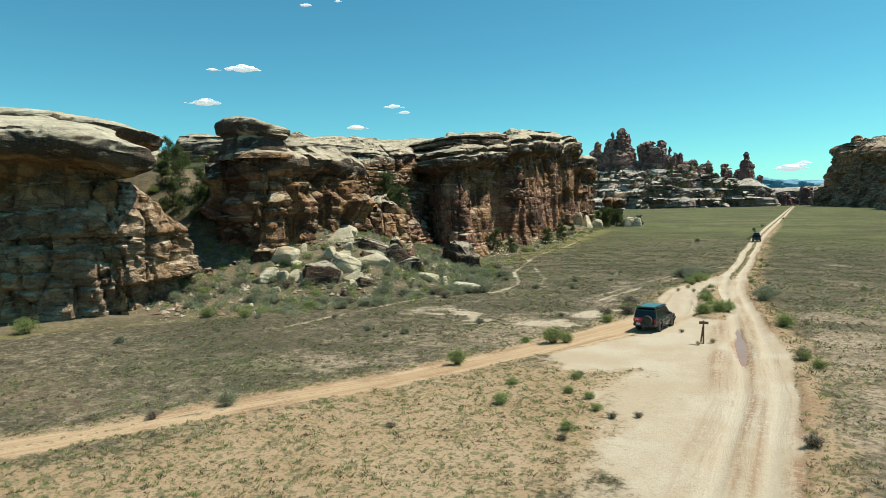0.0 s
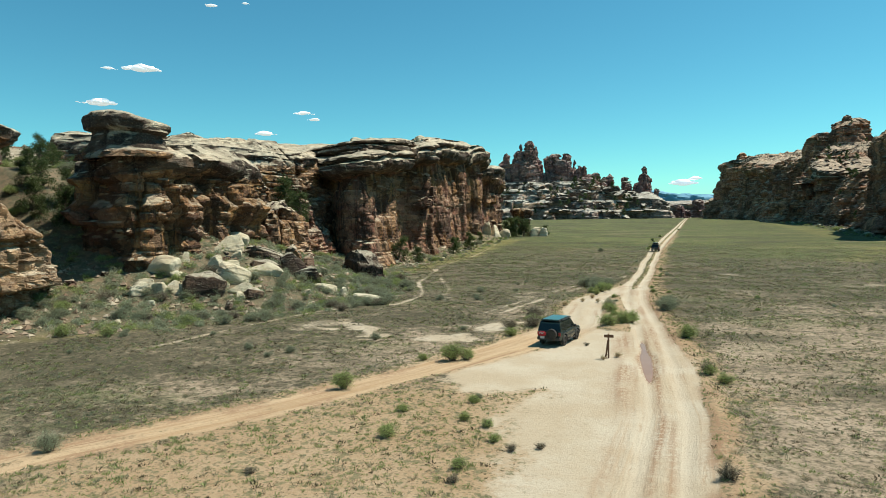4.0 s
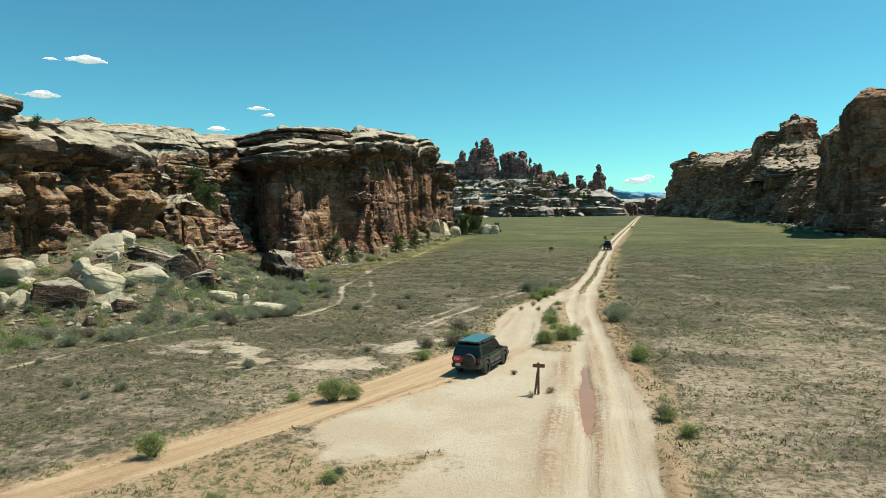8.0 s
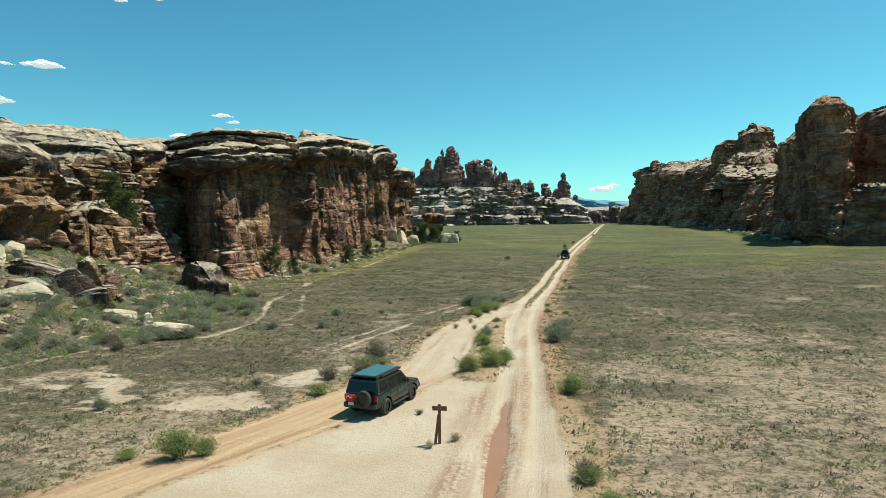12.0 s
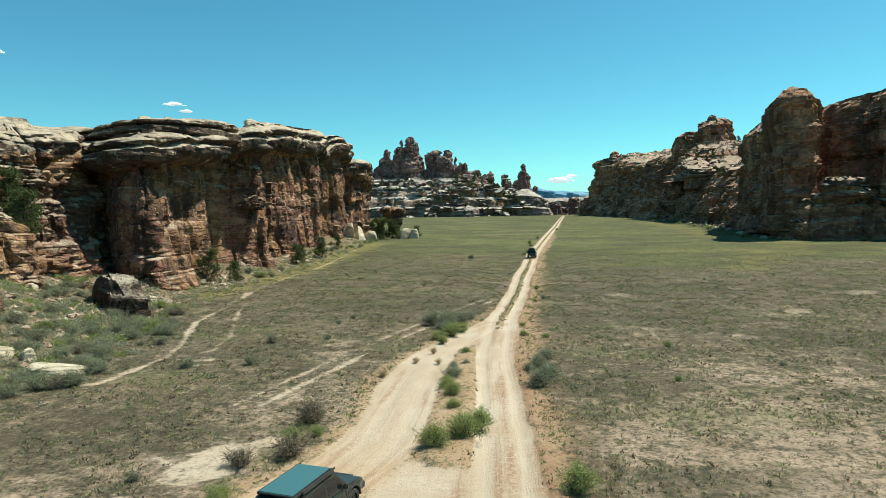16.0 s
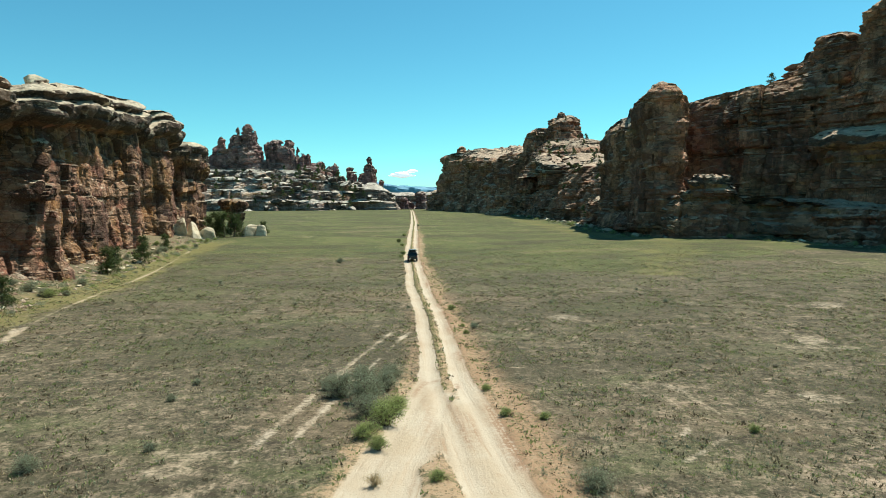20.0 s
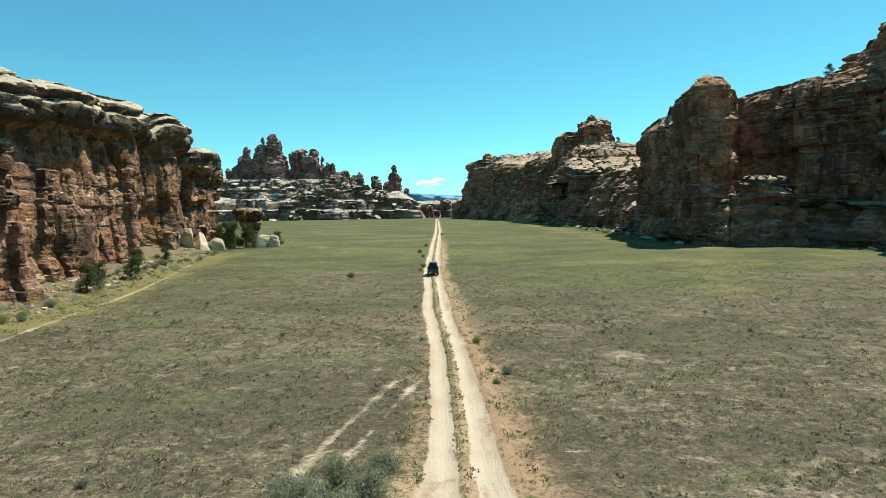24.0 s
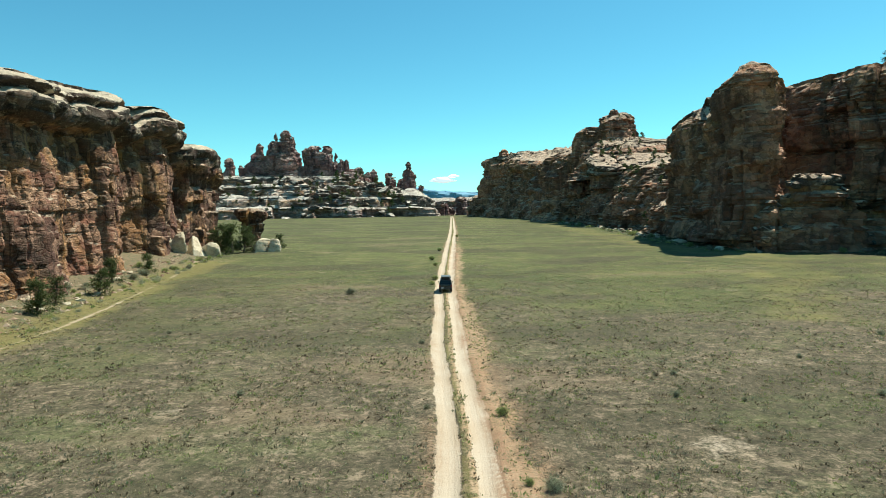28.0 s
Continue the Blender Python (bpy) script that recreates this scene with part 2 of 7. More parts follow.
    c = n.mix(n.math("MULTIPLY", n.ramp(joint2, 0.05, 0.01, 0, 0.6 * joints), n.math("MULTIPLY", n.ramp(mid, 0.47, 0.55), n.ramp(capm, 0, 1, 1, 0.0))), c, (0.04, 0.03, 0.025))
    lich = n.noise(2.6 / scale, 6, 0.78)
    c = n.mix(n.ramp(lich, 0.56, 0.7, 0, 0.5), c, (0.09, 0.075, 0.06))
    c = n.mix(n.ramp(n.noise(6.0 / scale, 4, 0.7), 0.5, 0.75, 0, 0.35), c, tuple(0.95 * v for v in pale))
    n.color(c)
    fine = n.noise(1.6 / scale, 10, 0.75, stretch=(1, 1, 2.4))
    relief = n.math("ADD", n.math("ADD", fine, n.math("MULTIPLY", beds, 0.7)), n.ramp(seam, 0.0, 0.03, 0, 0.25))
    relief = n.math("ADD", relief, n.math("MULTIPLY", n.math("ADD", n.math("MULTIPLY", tint, 1.2), n.math("MULTIPLY", tint2, 0.6)), below))
    relief = n.math("ADD", relief, n.math("ADD", n.math("MULTIPLY", n.ramp(joint, 0.0, 0.06, 0, 0.5 * joints), below), n.math("MULTIPLY", n.ramp(joint2, 0.0, 0.08, 0, 0.25), n.ramp(capm, 0, 1, 1, 0.0))))
    n.bump(relief, 0.9, 0.5 * scale)
    return n.mat


RED, TAN, PALE = (0.50, 0.22, 0.145), (0.72, 0.43, 0.27), (0.79, 0.68, 0.50)
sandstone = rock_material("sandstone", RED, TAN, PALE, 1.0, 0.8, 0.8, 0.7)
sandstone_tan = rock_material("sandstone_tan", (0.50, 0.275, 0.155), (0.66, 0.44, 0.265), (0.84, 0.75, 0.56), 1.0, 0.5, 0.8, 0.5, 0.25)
# The tan stone made lighter, for sunlight on the broken step.
sandstone_sunlit = rock_material("sandstone_sunlit", (0.62, 0.37, 0.225), (0.80, 0.56, 0.36), (0.88, 0.76, 0.57), 0.8, 0.25, 0.5, 0.3, 0.3, 0.3)
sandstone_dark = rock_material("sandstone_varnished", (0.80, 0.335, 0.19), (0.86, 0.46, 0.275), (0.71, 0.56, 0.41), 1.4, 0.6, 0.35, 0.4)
# Far and bench stone: haze in the colours, as lifted darks and low contrast.
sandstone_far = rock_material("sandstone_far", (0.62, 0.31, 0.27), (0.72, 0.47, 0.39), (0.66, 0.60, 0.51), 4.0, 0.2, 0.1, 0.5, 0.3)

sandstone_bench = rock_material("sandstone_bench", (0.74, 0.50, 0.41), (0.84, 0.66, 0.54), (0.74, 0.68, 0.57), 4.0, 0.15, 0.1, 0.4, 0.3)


# ---- the shape of the ground ----
def foot_left(y):
    """Where the slope below the west cliffs begins."""
    return np.interp(y, [0, 30, 45, 55, 66, 80, 95, 110, 140, 180, 230, 300], [-80, -56, -46, -42, -36, -39, -46, -50, -52, -57, -62, -75])


def ground_z(x, y):
    x, y = np.asarray(x, float), np.asarray(y, float)
    z = 8 * (1 - np.exp(-np.maximum(0, y - 150) / 330)) * sstep(-3000, -1500, -np.abs(y))
    fl = foot_left(y)
    rise = np.interp(y, [20, 45, 60, 75, 90, 105, 150, 230, 300], [0.08, 0.12, 0.42, 0.40, 0.32, 0.28, 0.25, 0.25, 0.2])
    high = np.interp(y, [20, 45, 60, 80, 100, 112, 150, 230, 300], [2, 4, 16, 16, 17, 4, 4, 4, 4])
    z = z + np.minimum(np.maximum(0, fl - x) * rise, high) * sstep(320, 260, y) * sstep(0, 25, y)
    z = z + 0.10 * fbm(x / 9, y / 9, 0, 3, 5) * sstep(2, 8, np.abs(x + 7)) + 0.25 * vnoise(x / 40, y / 40, 0, 8) * sstep(20, 40, np.abs(x + 7))
    return z


def gz(x, y):
    return float(ground_z(np.array([float(x)]), np.array([float(y)]))[0])


# ---- rock ----
def closed_line(pts, res, rounds=2, fine_x=None):
    p = np.array(pts, float)
    for _ in range(rounds):
        q = np.roll(p, -1, axis=0)
        p = np.stack([0.75 * p + 0.25 * q, 0.25 * p + 0.75 * q], 1).reshape(-1, p.shape[1])
    q = np.vstack([p, p[:1]])
    s = np.concatenate([[0], np.cumsum(np.hypot(*np.diff(q[:, :2], axis=0).T))])
    dense = np.ones(len(q))
    if fine_x:
        dense = np.where((q[:, 0] > fine_x[0]) & (q[:, 0] < fine_x[1]), 1.0, 0.22)
    w = np.concatenate([[0], np.cumsum(np.diff(s) * 0.5 * (dense[1:] + dense[:-1]))])
    n = max(16, int(w[-1] / res))
    at = np.interp(np.linspace(0, w[-1], n, endpoint=False), w, s)
    return np.stack([np.interp(at, s, q[:, k]) for k in range(q.shape[1])], 1), at, s[-1]


def blur_ring(v, k):
    if k < 1:
        return v
    out = np.zeros_like(v)
    for d in range(-k, k + 1):
        out += np.roll(v, d, axis=0)
    return out / (2 * k + 1)


def rock_mesh(name, outline, z0, prof, mat, res=0.4, seed=1, amp=1.0, scale=1.0, dome=2.0, cap=0.8, rounds=2, vres=None, block=1.0, buttress=1.5, knob=0.0, rings=None, butt_len=9.0, fine_x=None, facet=1.0, bed=0.55, hollow=0.8, wobble=0.07, frac=0.6, grain=4.0, tall_cells=1.0, fine=0.36):
    """A body of layered rock: a closed plan with a top height at each corner, and an outline of ledges and overhangs
    up its height, broken into beds and blocks."""
    rs = np.random.RandomState(seed)
    line, s, length = closed_line(outline, res, rounds, fine_x)
    area = np.sum(line[:, 0] * np.roll(line[:, 1], -1) - np.roll(line[:, 0], -1) * line[:, 1])
    if area < 0:
        line = line[::-1].copy()
    tang = np.roll(line[:, :2], -1, 0) - np.roll(line[:, :2], 1, 0)
    tang = blur_ring(tang, int(2.0 * scale / res))
    tang /= np.linalg.norm(tang, axis=1)[:, None] + 1e-9
    norm = np.stack([tang[:, 1], -tang[:, 0]], 1)
    n = len(line)
    zt = line[:, 2]
    vres = vres or res * 0.8
    nz = max(8, int((zt.max() - z0) / vres))
    u = np.linspace(0, 1, nz)[:, None] * np.ones((1, n))
    z = z0 + u * (zt[None, :] - z0)
    X, Y = np.broadcast_to(line[:, 0], z.shape), np.broadcast_to(line[:, 1], z.shape)
    pu, po = np.array(prof, float).T
    wob = wobble * fbm(X / (7 * scale), Y / (7 * scale), 0, 3, seed + 3)
    ramp_in = np.clip(u * 6, 0, 1)
    off = np.interp(np.clip(u + wob * ramp_in, 0, 1), pu, po)
    # beds
    bounds, zz = [z0 - 5], z0 - 5
    while zz < zt.max() + 15:
        zz += scale * (0.5 + 4.2 * rs.rand() ** 2.2)
        bounds.append(zz)
    bounds = np.array(bounds)
    zw = z + 0.9 * scale * vnoise(X / (35 * scale), Y / (35 * scale), 0, seed + 5) + 0.3 * scale * vnoise(X / (6 * scale), Y / (6 * scale), 0, seed + 6)
    bi = np.clip(np.searchsorted(bounds, zw) - 1, 0, len(bounds) - 2)
    thick = bounds[bi + 1] - bounds[bi]
    dz = np.minimum(zw - bounds[bi], bounds[bi + 1] - zw)
    bed_off = (rs.rand(len(bounds)) ** 1.5 * 0.9 - 0.4)[bi] * (0.6 + 0.4 * vnoise(X / (12 * scale), Y / (12 * scale), bi * 3.7, seed + 7))
    bed_joint = -np.exp(-(dz / (0.13 * scale)) ** 2)
    # blocks between upright joints, wider in thick beds
    wide = (1.3 + 2.0 * thick / scale) * scale
    S = np.broadcast_to(s, z.shape) + 0.35 * scale * vnoise(X / (3 * scale), Y / (3 * scale), z / (3 * scale), seed + 8)
    cs = S / wide + (rs.rand(len(bounds)) * 7)[bi]
    ci = np.floor(cs)
    cf = cs - ci
    dj = np.minimum(cf, 1 - cf) * wide
    pick = hash01(ci, bi, bi * 0, seed + 9)
    blk = pick - 0.5 + (hash01(ci, bi, bi * 0 + 5, seed + 19) - 0.5) * 1.3 * (cf - 0.5)
    blk = blk - 0.9 * (pick < 0.16)
    blk_joint = -np.exp(-(dj / (0.12 * scale)) ** 2)
    # plane faces between tall joints that run through many beds
    tw = butt_len * 0.7 * scale
    ts = (S + 1.2 * scale * vnoise(z / (9 * scale), 0, 0, seed + 2)) / tw
    ts = ts + 0.35 * np.sin(ts * 2.1)
    ti = np.floor(ts)
    tf = ts - ti
    tier = np.floor(zw / (17.0 * scale) + hash01(ti, ti * 0, ti * 0, seed + 20))
    tall = (hash01(ti, ti * 0, tier, seed + 10) - 0.5) * 1.2 + (hash01(ti, ti * 0 + 3, tier, seed + 21) - 0.5) * 1.5 * (tf - 0.5)
    dt = np.minimum(tf, 1 - tf) * tw
    tall_joint = -np.exp(-(dt / (0.22 * scale)) ** 2)
    crack = vnoise(X / (2.6 * scale), Y / (2.6 * scale), z / (9 * scale), seed + 22)
    crack = -np.exp(-(crack / 0.05) ** 2)
    capm = sstep(cap - 0.06, cap + 0.04, u + wob)
    rough = 1 - 0.62 * capm
    disp = buttress * fbm(X / (butt_len * scale), Y / (butt_len * scale), z / (30 * scale), 2, seed + 11) * (0.35 + 0.65 * rough)
    quiet = 0.35 + 0.65 * sstep(-0.25, 0.25, vnoise(X / (9 * scale), Y / (9 * scale), z / (8 * scale), seed + 23))
    disp = disp + scale * amp * (rough * (0.8 * block * quiet * blk + 0.25 * blk_joint * quiet * block + 2.1 * facet * tall + 0.7 * min(1, facet) * tall_joint + 0.35 * min(1, facet) * crack) + (0.3 + bed * rough * (0.3 + 0.7 * quiet)) * (0.9 * bed_off + 0.35 * bed_joint))
    disp = disp + scale * amp * (0.3 * fbm(X / (1.8 * scale), Y / (1.8 * scale), z / (0.9 * scale), 4, seed + 12) - 0.25 * np.abs(vnoise(X / (1.1 * scale), Y / (1.1 * scale), z / (0.6 * scale), seed + 24)))
    cave = sstep(0.1, 0.5, vnoise(X / (8 * scale), Y / (8 * scale), z / (5.5 * scale), seed + 31)) * (1 - capm) * sstep(0.04, 0.2, u)
    disp = disp - hollow * scale * cave
    if frac:
        for size, k in ((grain, 1.0), (grain * 0.36, fine)):
            wx = 0.25 * vnoise(X / (size * scale), Y / (size * scale), z / (size * scale), seed + 41)
            pick, lean, edge = facets(X / (size * scale) + wx, Y / (size * scale) - wx, z / (0.8 * tall_cells * size * scale) + wx, seed + 43)
            disp = disp + frac * scale * amp * k * rough * (1.0 * (pick - 0.5) + 1.9 * lean - 0.35 * np.exp(-(edge / 0.06) ** 2))
    disp = disp + capm * scale * amp * (1.3 * np.abs(vnoise(X / (6 * scale), Y / (6 * scale), z / (2.2 * scale), seed + 25)) - 0.4)
    lip = np.sin(np.clip((u - 0.93) / 0.07, 0, 1) * math.pi / 2)
    off = off + disp - 0.9 * scale * lip ** 3
    px, py = X + norm[:, 0] * off, Y + norm[:, 1] * off
    verts = [np.stack([px, py, z], -1).reshape(-1, 3)]
    caps = [capm.reshape(-1)]
    band = (sstep(cap - 0.26, cap - 0.1, u + 1.5 * wob) * (1 - capm)).reshape(-1)
    # top
    c = line[:, :2].mean(0)
    nt = rings or max(5, int(np.linalg.norm(line[:, :2] - c, axis=1).mean() / (res * 1.6)))
    fr = np.linspace(1, 0, nt + 1)[1:-1] ** 1.0
    ex, ey = px[-1], py[-1]
    hx = c[0] + (ex - c[0])[None, :] * fr[:, None]
    hy = c[1] + (ey - c[1])[None, :] * fr[:, None]
    zmean = zt.mean()
    f = fr[:, None]
    hz = zt[None, :] * f + zmean * (1 - f) + dome * (1 - f ** 2) ** 0.8
    hb = 0.9 * scale * amp * fbm(hx / (7 * scale), hy / (7 * scale), 0, 4, seed + 13) + knob * np.maximum(0, fbm(hx / (5 * scale), hy / (5 * scale), 3, 3, seed + 14))
    hz = hz + hb * np.minimum(1, (1 - f) * 6)
    step = 0.9 * scale
    hq = np.floor(hz / step) * step + step * sstep(0.55, 1.0, hz / step - np.floor(hz / step))
    hz = hz + 0.75 * (hq - hz) * np.minimum(1, (1 - f) * 5)
    verts.append(np.stack([hx, hy, hz], -1).reshape(-1, 3))
    caps.append(np.ones(hz.size))
    rows = nz + len(fr)
    i = np.arange(rows - 1)[:, None] * n
    j = np.arange(n)[None, :]
    k = (j + 1) % n
    faces = np.stack([i + j, i + k, i + n + k, i + n + j], -1).reshape(-1, 4)
    v = np.concatenate(verts)
    last = (rows - 1) * n
    v = np.vstack([v, [[c[0], c[1], v[last:, 2].mean()]]])
    fan = np.stack([last + j[0], last + k[0], np.full(n, len(v) - 1), np.full(n, len(v) - 1)], -1)
    caps.append(np.ones(1))
    caps = np.concatenate(caps)
    me = mesh_np(name, v, faces, mat, {"cap": caps, "band": np.concatenate([band, np.zeros(len(caps) - len(band))])})
    bm = bmesh.new()
    bm.from_mesh(me)
    bm.verts.ensure_lookup_table()
    for a in range(n):
        bm.faces.new((bm.verts[last + a], bm.verts[last + (a + 1) % n], bm.verts[len(v) - 1])).smooth = True
    bm.to_mesh(me)
    bm.free()
    me.set_sharp_from_angle(angle=radians(38))
    return me


def rock(name, label, *args, category="rock", group="", **kw):
    ob = new(name, rock_mesh(name, *args, **kw))
    return tagged(ob, label, category, group, "structure" if name.startswith("cliff") else "")


WALL = [(0, 1.0), (0.12, 0.2), (0.5, -0.5), (0.72, -0.8), (0.8, 0.3), (0.93, 0.8), (1, 0.2)]
OVER = [(0, 0.5), (0.1, -1.5), (0.45, -2.6), (0.68, -2.8), (0.76, -0.4), (0.9, 0.6), (1, 0.0)]
STEEP = [(0, 1.5), (0.3, 0.6), (0.6, -0.4), (1, -1.5)]
LEDGES = [(0, 2.5), (0.2, 2.0), (0.24, 1.0), (0.5, 0.6), (0.55, -0.8), (0.8, -1.2), (0.85, -2.2), (1, -3)]


def build_west_cliffs():
    m = sandstone
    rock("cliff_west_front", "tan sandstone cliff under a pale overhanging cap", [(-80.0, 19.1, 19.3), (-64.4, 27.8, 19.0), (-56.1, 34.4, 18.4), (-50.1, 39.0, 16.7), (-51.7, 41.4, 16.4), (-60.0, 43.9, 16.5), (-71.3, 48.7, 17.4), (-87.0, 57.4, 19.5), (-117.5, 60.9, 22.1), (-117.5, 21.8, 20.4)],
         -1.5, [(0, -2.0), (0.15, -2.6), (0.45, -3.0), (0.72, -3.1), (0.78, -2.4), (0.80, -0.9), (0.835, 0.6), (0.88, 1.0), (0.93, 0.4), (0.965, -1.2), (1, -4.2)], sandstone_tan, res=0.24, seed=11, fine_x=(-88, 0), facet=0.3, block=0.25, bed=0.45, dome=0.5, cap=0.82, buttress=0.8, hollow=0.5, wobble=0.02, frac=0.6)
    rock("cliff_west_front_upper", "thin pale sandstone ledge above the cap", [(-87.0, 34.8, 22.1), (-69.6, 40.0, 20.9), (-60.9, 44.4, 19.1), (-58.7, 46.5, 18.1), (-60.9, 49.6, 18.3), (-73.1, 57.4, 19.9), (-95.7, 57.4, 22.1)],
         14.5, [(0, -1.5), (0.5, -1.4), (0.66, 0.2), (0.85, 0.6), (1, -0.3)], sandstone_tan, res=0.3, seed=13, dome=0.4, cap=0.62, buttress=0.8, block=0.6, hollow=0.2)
    rock("cliff_west_front_step", "broken blocky tan sandstone buttress below the cap", [(-61.5, 30.5, 7), (-58.0, 33.8, 10), (-54.8, 37.8, 12.2), (-52.8, 41.0, 12.8), (-52.2, 44.0, 11.6), (-53.0, 47.2, 9.2), (-56.5, 49.6, 8.4), (-62, 50, 10), (-68.0, 46.7, 13.4), (-67, 40, 14.3)],
         -1.5, [(0, 0.6), (0.35, 0.5), (0.6, 0.3), (0.76, -0.2), (0.88, -1.1), (1, -2.4)], sandstone_sunlit, res=0.2, seed=12, fine_x=(-88, 0), dome=0.6, cap=1.3, block=1.3, buttress=1.3, bed=0.8, hollow=0.2, butt_len=5, facet=0.4, frac=0.9, grain=3.0, tall_cells=1.1, wobble=0.02)
    rock("cliff_west_hoodoo", "red sandstone cliff with orange hollows and streaked faces", [(-62.8, 58.5, 16.2), (-60.6, 55.6, 16.8), (-55, 55.6, 16.8), (-51.6, 57.6, 16.8), (-50.8, 62, 17.4), (-51.4, 68, 17.8), (-53.2, 74, 18), (-55.6, 80, 17.6), (-59, 85, 16.4), (-68, 93, 17.5), (-88, 97, 19), (-85, 81, 19), (-72, 67, 17.5)],
         1.0, [(0, 1.0), (0.2, 0.7), (0.36, 0.2), (0.48, -0.3), (0.56, 0.3), (0.61, 0.8), (0.68, -0.3), (0.78, -0.6), (0.81, 0.3), (0.87, 0.5), (0.94, 0.2), (1, -1.0)], m, res=0.24, seed=23, fine_x=(-88, 0), dome=0.6, cap=0.84, buttress=2.4, butt_len=8.0, block=0.5, bed=0.3, hollow=0.9, wobble=0.1, frac=1.1, grain=6.0, tall_cells=1.5)
    rock("cap_rock", "pale rounded caprock slab overhanging a narrow neck", [(-59.0, 57, 20.4), (-57.3, 55.2, 20.7), (-53.2, 55.6, 20.2), (-51.4, 57.4, 19.4), (-52.2, 60.0, 19.4), (-57.2, 60.4, 20.2)],
         15.4, [(0, 1.2), (0.3, 0.6), (0.5, 0.2), (0.56, 0.0), (0.6, 0.7), (0.8, 0.7), (0.9, 0.4), (1, -0.7)], m, res=0.22, seed=31, fine_x=(-88, 0), dome=0.3, cap=0.15, buttress=0.7, amp=0.9, block=1.0, hollow=0.3)
    rock("cliff_west_nose", "blocky orange sandstone outcrop at the foot of the cliff", [(-60, 82, 11.4), (-55, 82, 11.2), (-52.8, 86, 11.2), (-53.8, 91, 10.4), (-61, 93, 12.5)],
         1.5, STEEP, m, res=0.24, seed=33, fine_x=(-88, 0), dome=0.6, cap=0.93, block=0.6, buttress=1.2, bed=0.25, hollow=0.6, frac=1.0, grain=4.0, tall_cells=1.4)
    rock("cliff_west_middle", "broken red sandstone wall at the head of a gully", [(-60, 97, 20), (-61, 106, 21), (-64, 114, 22.5), (-74, 126, 24), (-120, 128, 28), (-125, 92, 27), (-90, 90, 24), (-72, 92, 21.5)],
         3, LEDGES, m, res=0.32, seed=41, fine_x=(-88, 0), dome=0.4, knob=2, bed=0.8, cap=0.86, block=1.0, buttress=1.8, frac=1.0, grain=3.6)
    rock("cliff_west_main", "tall red sandstone cliff with black streaks and a layered pale cap", [(-78, 122, 21.5), (-64, 109.5, 21), (-58, 106.5, 21.2), (-53.8, 107.6, 21.5), (-53.4, 113, 22.2), (-54.6, 119, 23), (-53.2, 125, 23.6), (-58.5, 130, 24), (-60, 137, 25), (-54.5, 143, 26.8), (-56, 150, 28.2), (-60.5, 156, 29.2), (-58.5, 163, 30), (-61, 172, 31), (-65, 180, 32), (-63, 190, 32.6), (-66, 200, 33.2), (-70, 208, 33), (-67, 218, 34), (-69.5, 228, 34.5), (-70, 236, 34.5), (-76, 241, 33), (-100, 240, 32), (-125, 180, 32), (-120, 118, 27)],
         0.5, [(0, 0.4), (0.12, -1.0), (0.35, -1.5), (0.6, -1.7), (0.74, -2.4), (0.785, -2.5), (0.81, -0.4), (0.825, 0.8), (0.86, 1.4), (0.90, 1.3), (0.915, -0.2), (0.93, -0.2), (0.945, 0.8), (0.97, 0.4), (1, -2.0)], m, res=0.27, seed=52, fine_x=(-88, 0), block=0.12, dome=1.0, cap=0.81, buttress=2.6, butt_len=13.0, bed=0.05, facet=0.6, hollow=0.7, wobble=0.06, frac=1.2, grain=9.0, tall_cells=1.9, fine=0.26, amp=0.95)
    rock("cliff_west_cap", "layered pale caprock with a deep dark undercut", [(-76, 121, 23), (-62, 111.5, 23.4), (-56, 111, 23.6), (-54.2, 119, 24.4), (-55.5, 128, 25.6), (-57, 138, 26.6), (-63, 146, 27), (-78, 140, 26)],
         20.4, [(0, -2.6), (0.2, -3.0), (0.3, -1.2), (0.45, 1.2), (0.68, 0.9), (0.72, -0.7), (0.8, 1.1), (0.92, 0.8), (1, -0.2)], m, res=0.26, seed=54, fine_x=(-88, 0), dome=0.7, cap=0.3, amp=0.9, buttress=1.0)
    rock("cliff_west_far_end", "red sandstone cliff end with a pale mushroom cap", [(-80, 239, 28.5), (-71.5, 243, 29.5), (-70, 256, 30), (-76, 278, 30), (-92, 300, 27), (-130, 290, 27), (-125, 242, 28)],
         0.5, OVER, m, res=0.6, seed=61, dome=1.0, cap=0.82, buttress=2.0, scale=1.3)
    rock("mushroom_rock", "dark red mushroom-shaped rock with a flat top", [(-75.5, 290, 13.4), (-73, 286.5, 13.6), (-68, 286, 13.4), (-65, 290, 13), (-67, 295, 12.8), (-73.5, 295, 13.2)], 3, [(0, -3.0), (0.3, -2.5), (0.55, -1.3), (0.72, -0.2), (0.84, 0.6), (1, 0.2)], m, res=0.4, seed=63, dome=0.4, cap=1.4, buttress=0.6)
    rock("cliff_west_back", "high slickrock bench with scattered junipers", [(-90, 80, 15), (-98, 100, 19), (-140, 112, 27), (-220, 120, 33), (-260, 60, 33), (-220, 10, 31), (-150, 18, 27), (-125, 50, 21)],
         4, LEDGES, m, res=0.8, seed=71, dome=1, cap=1.4, buttress=4, scale=1.6, bed=1.4, block=2, knob=4)


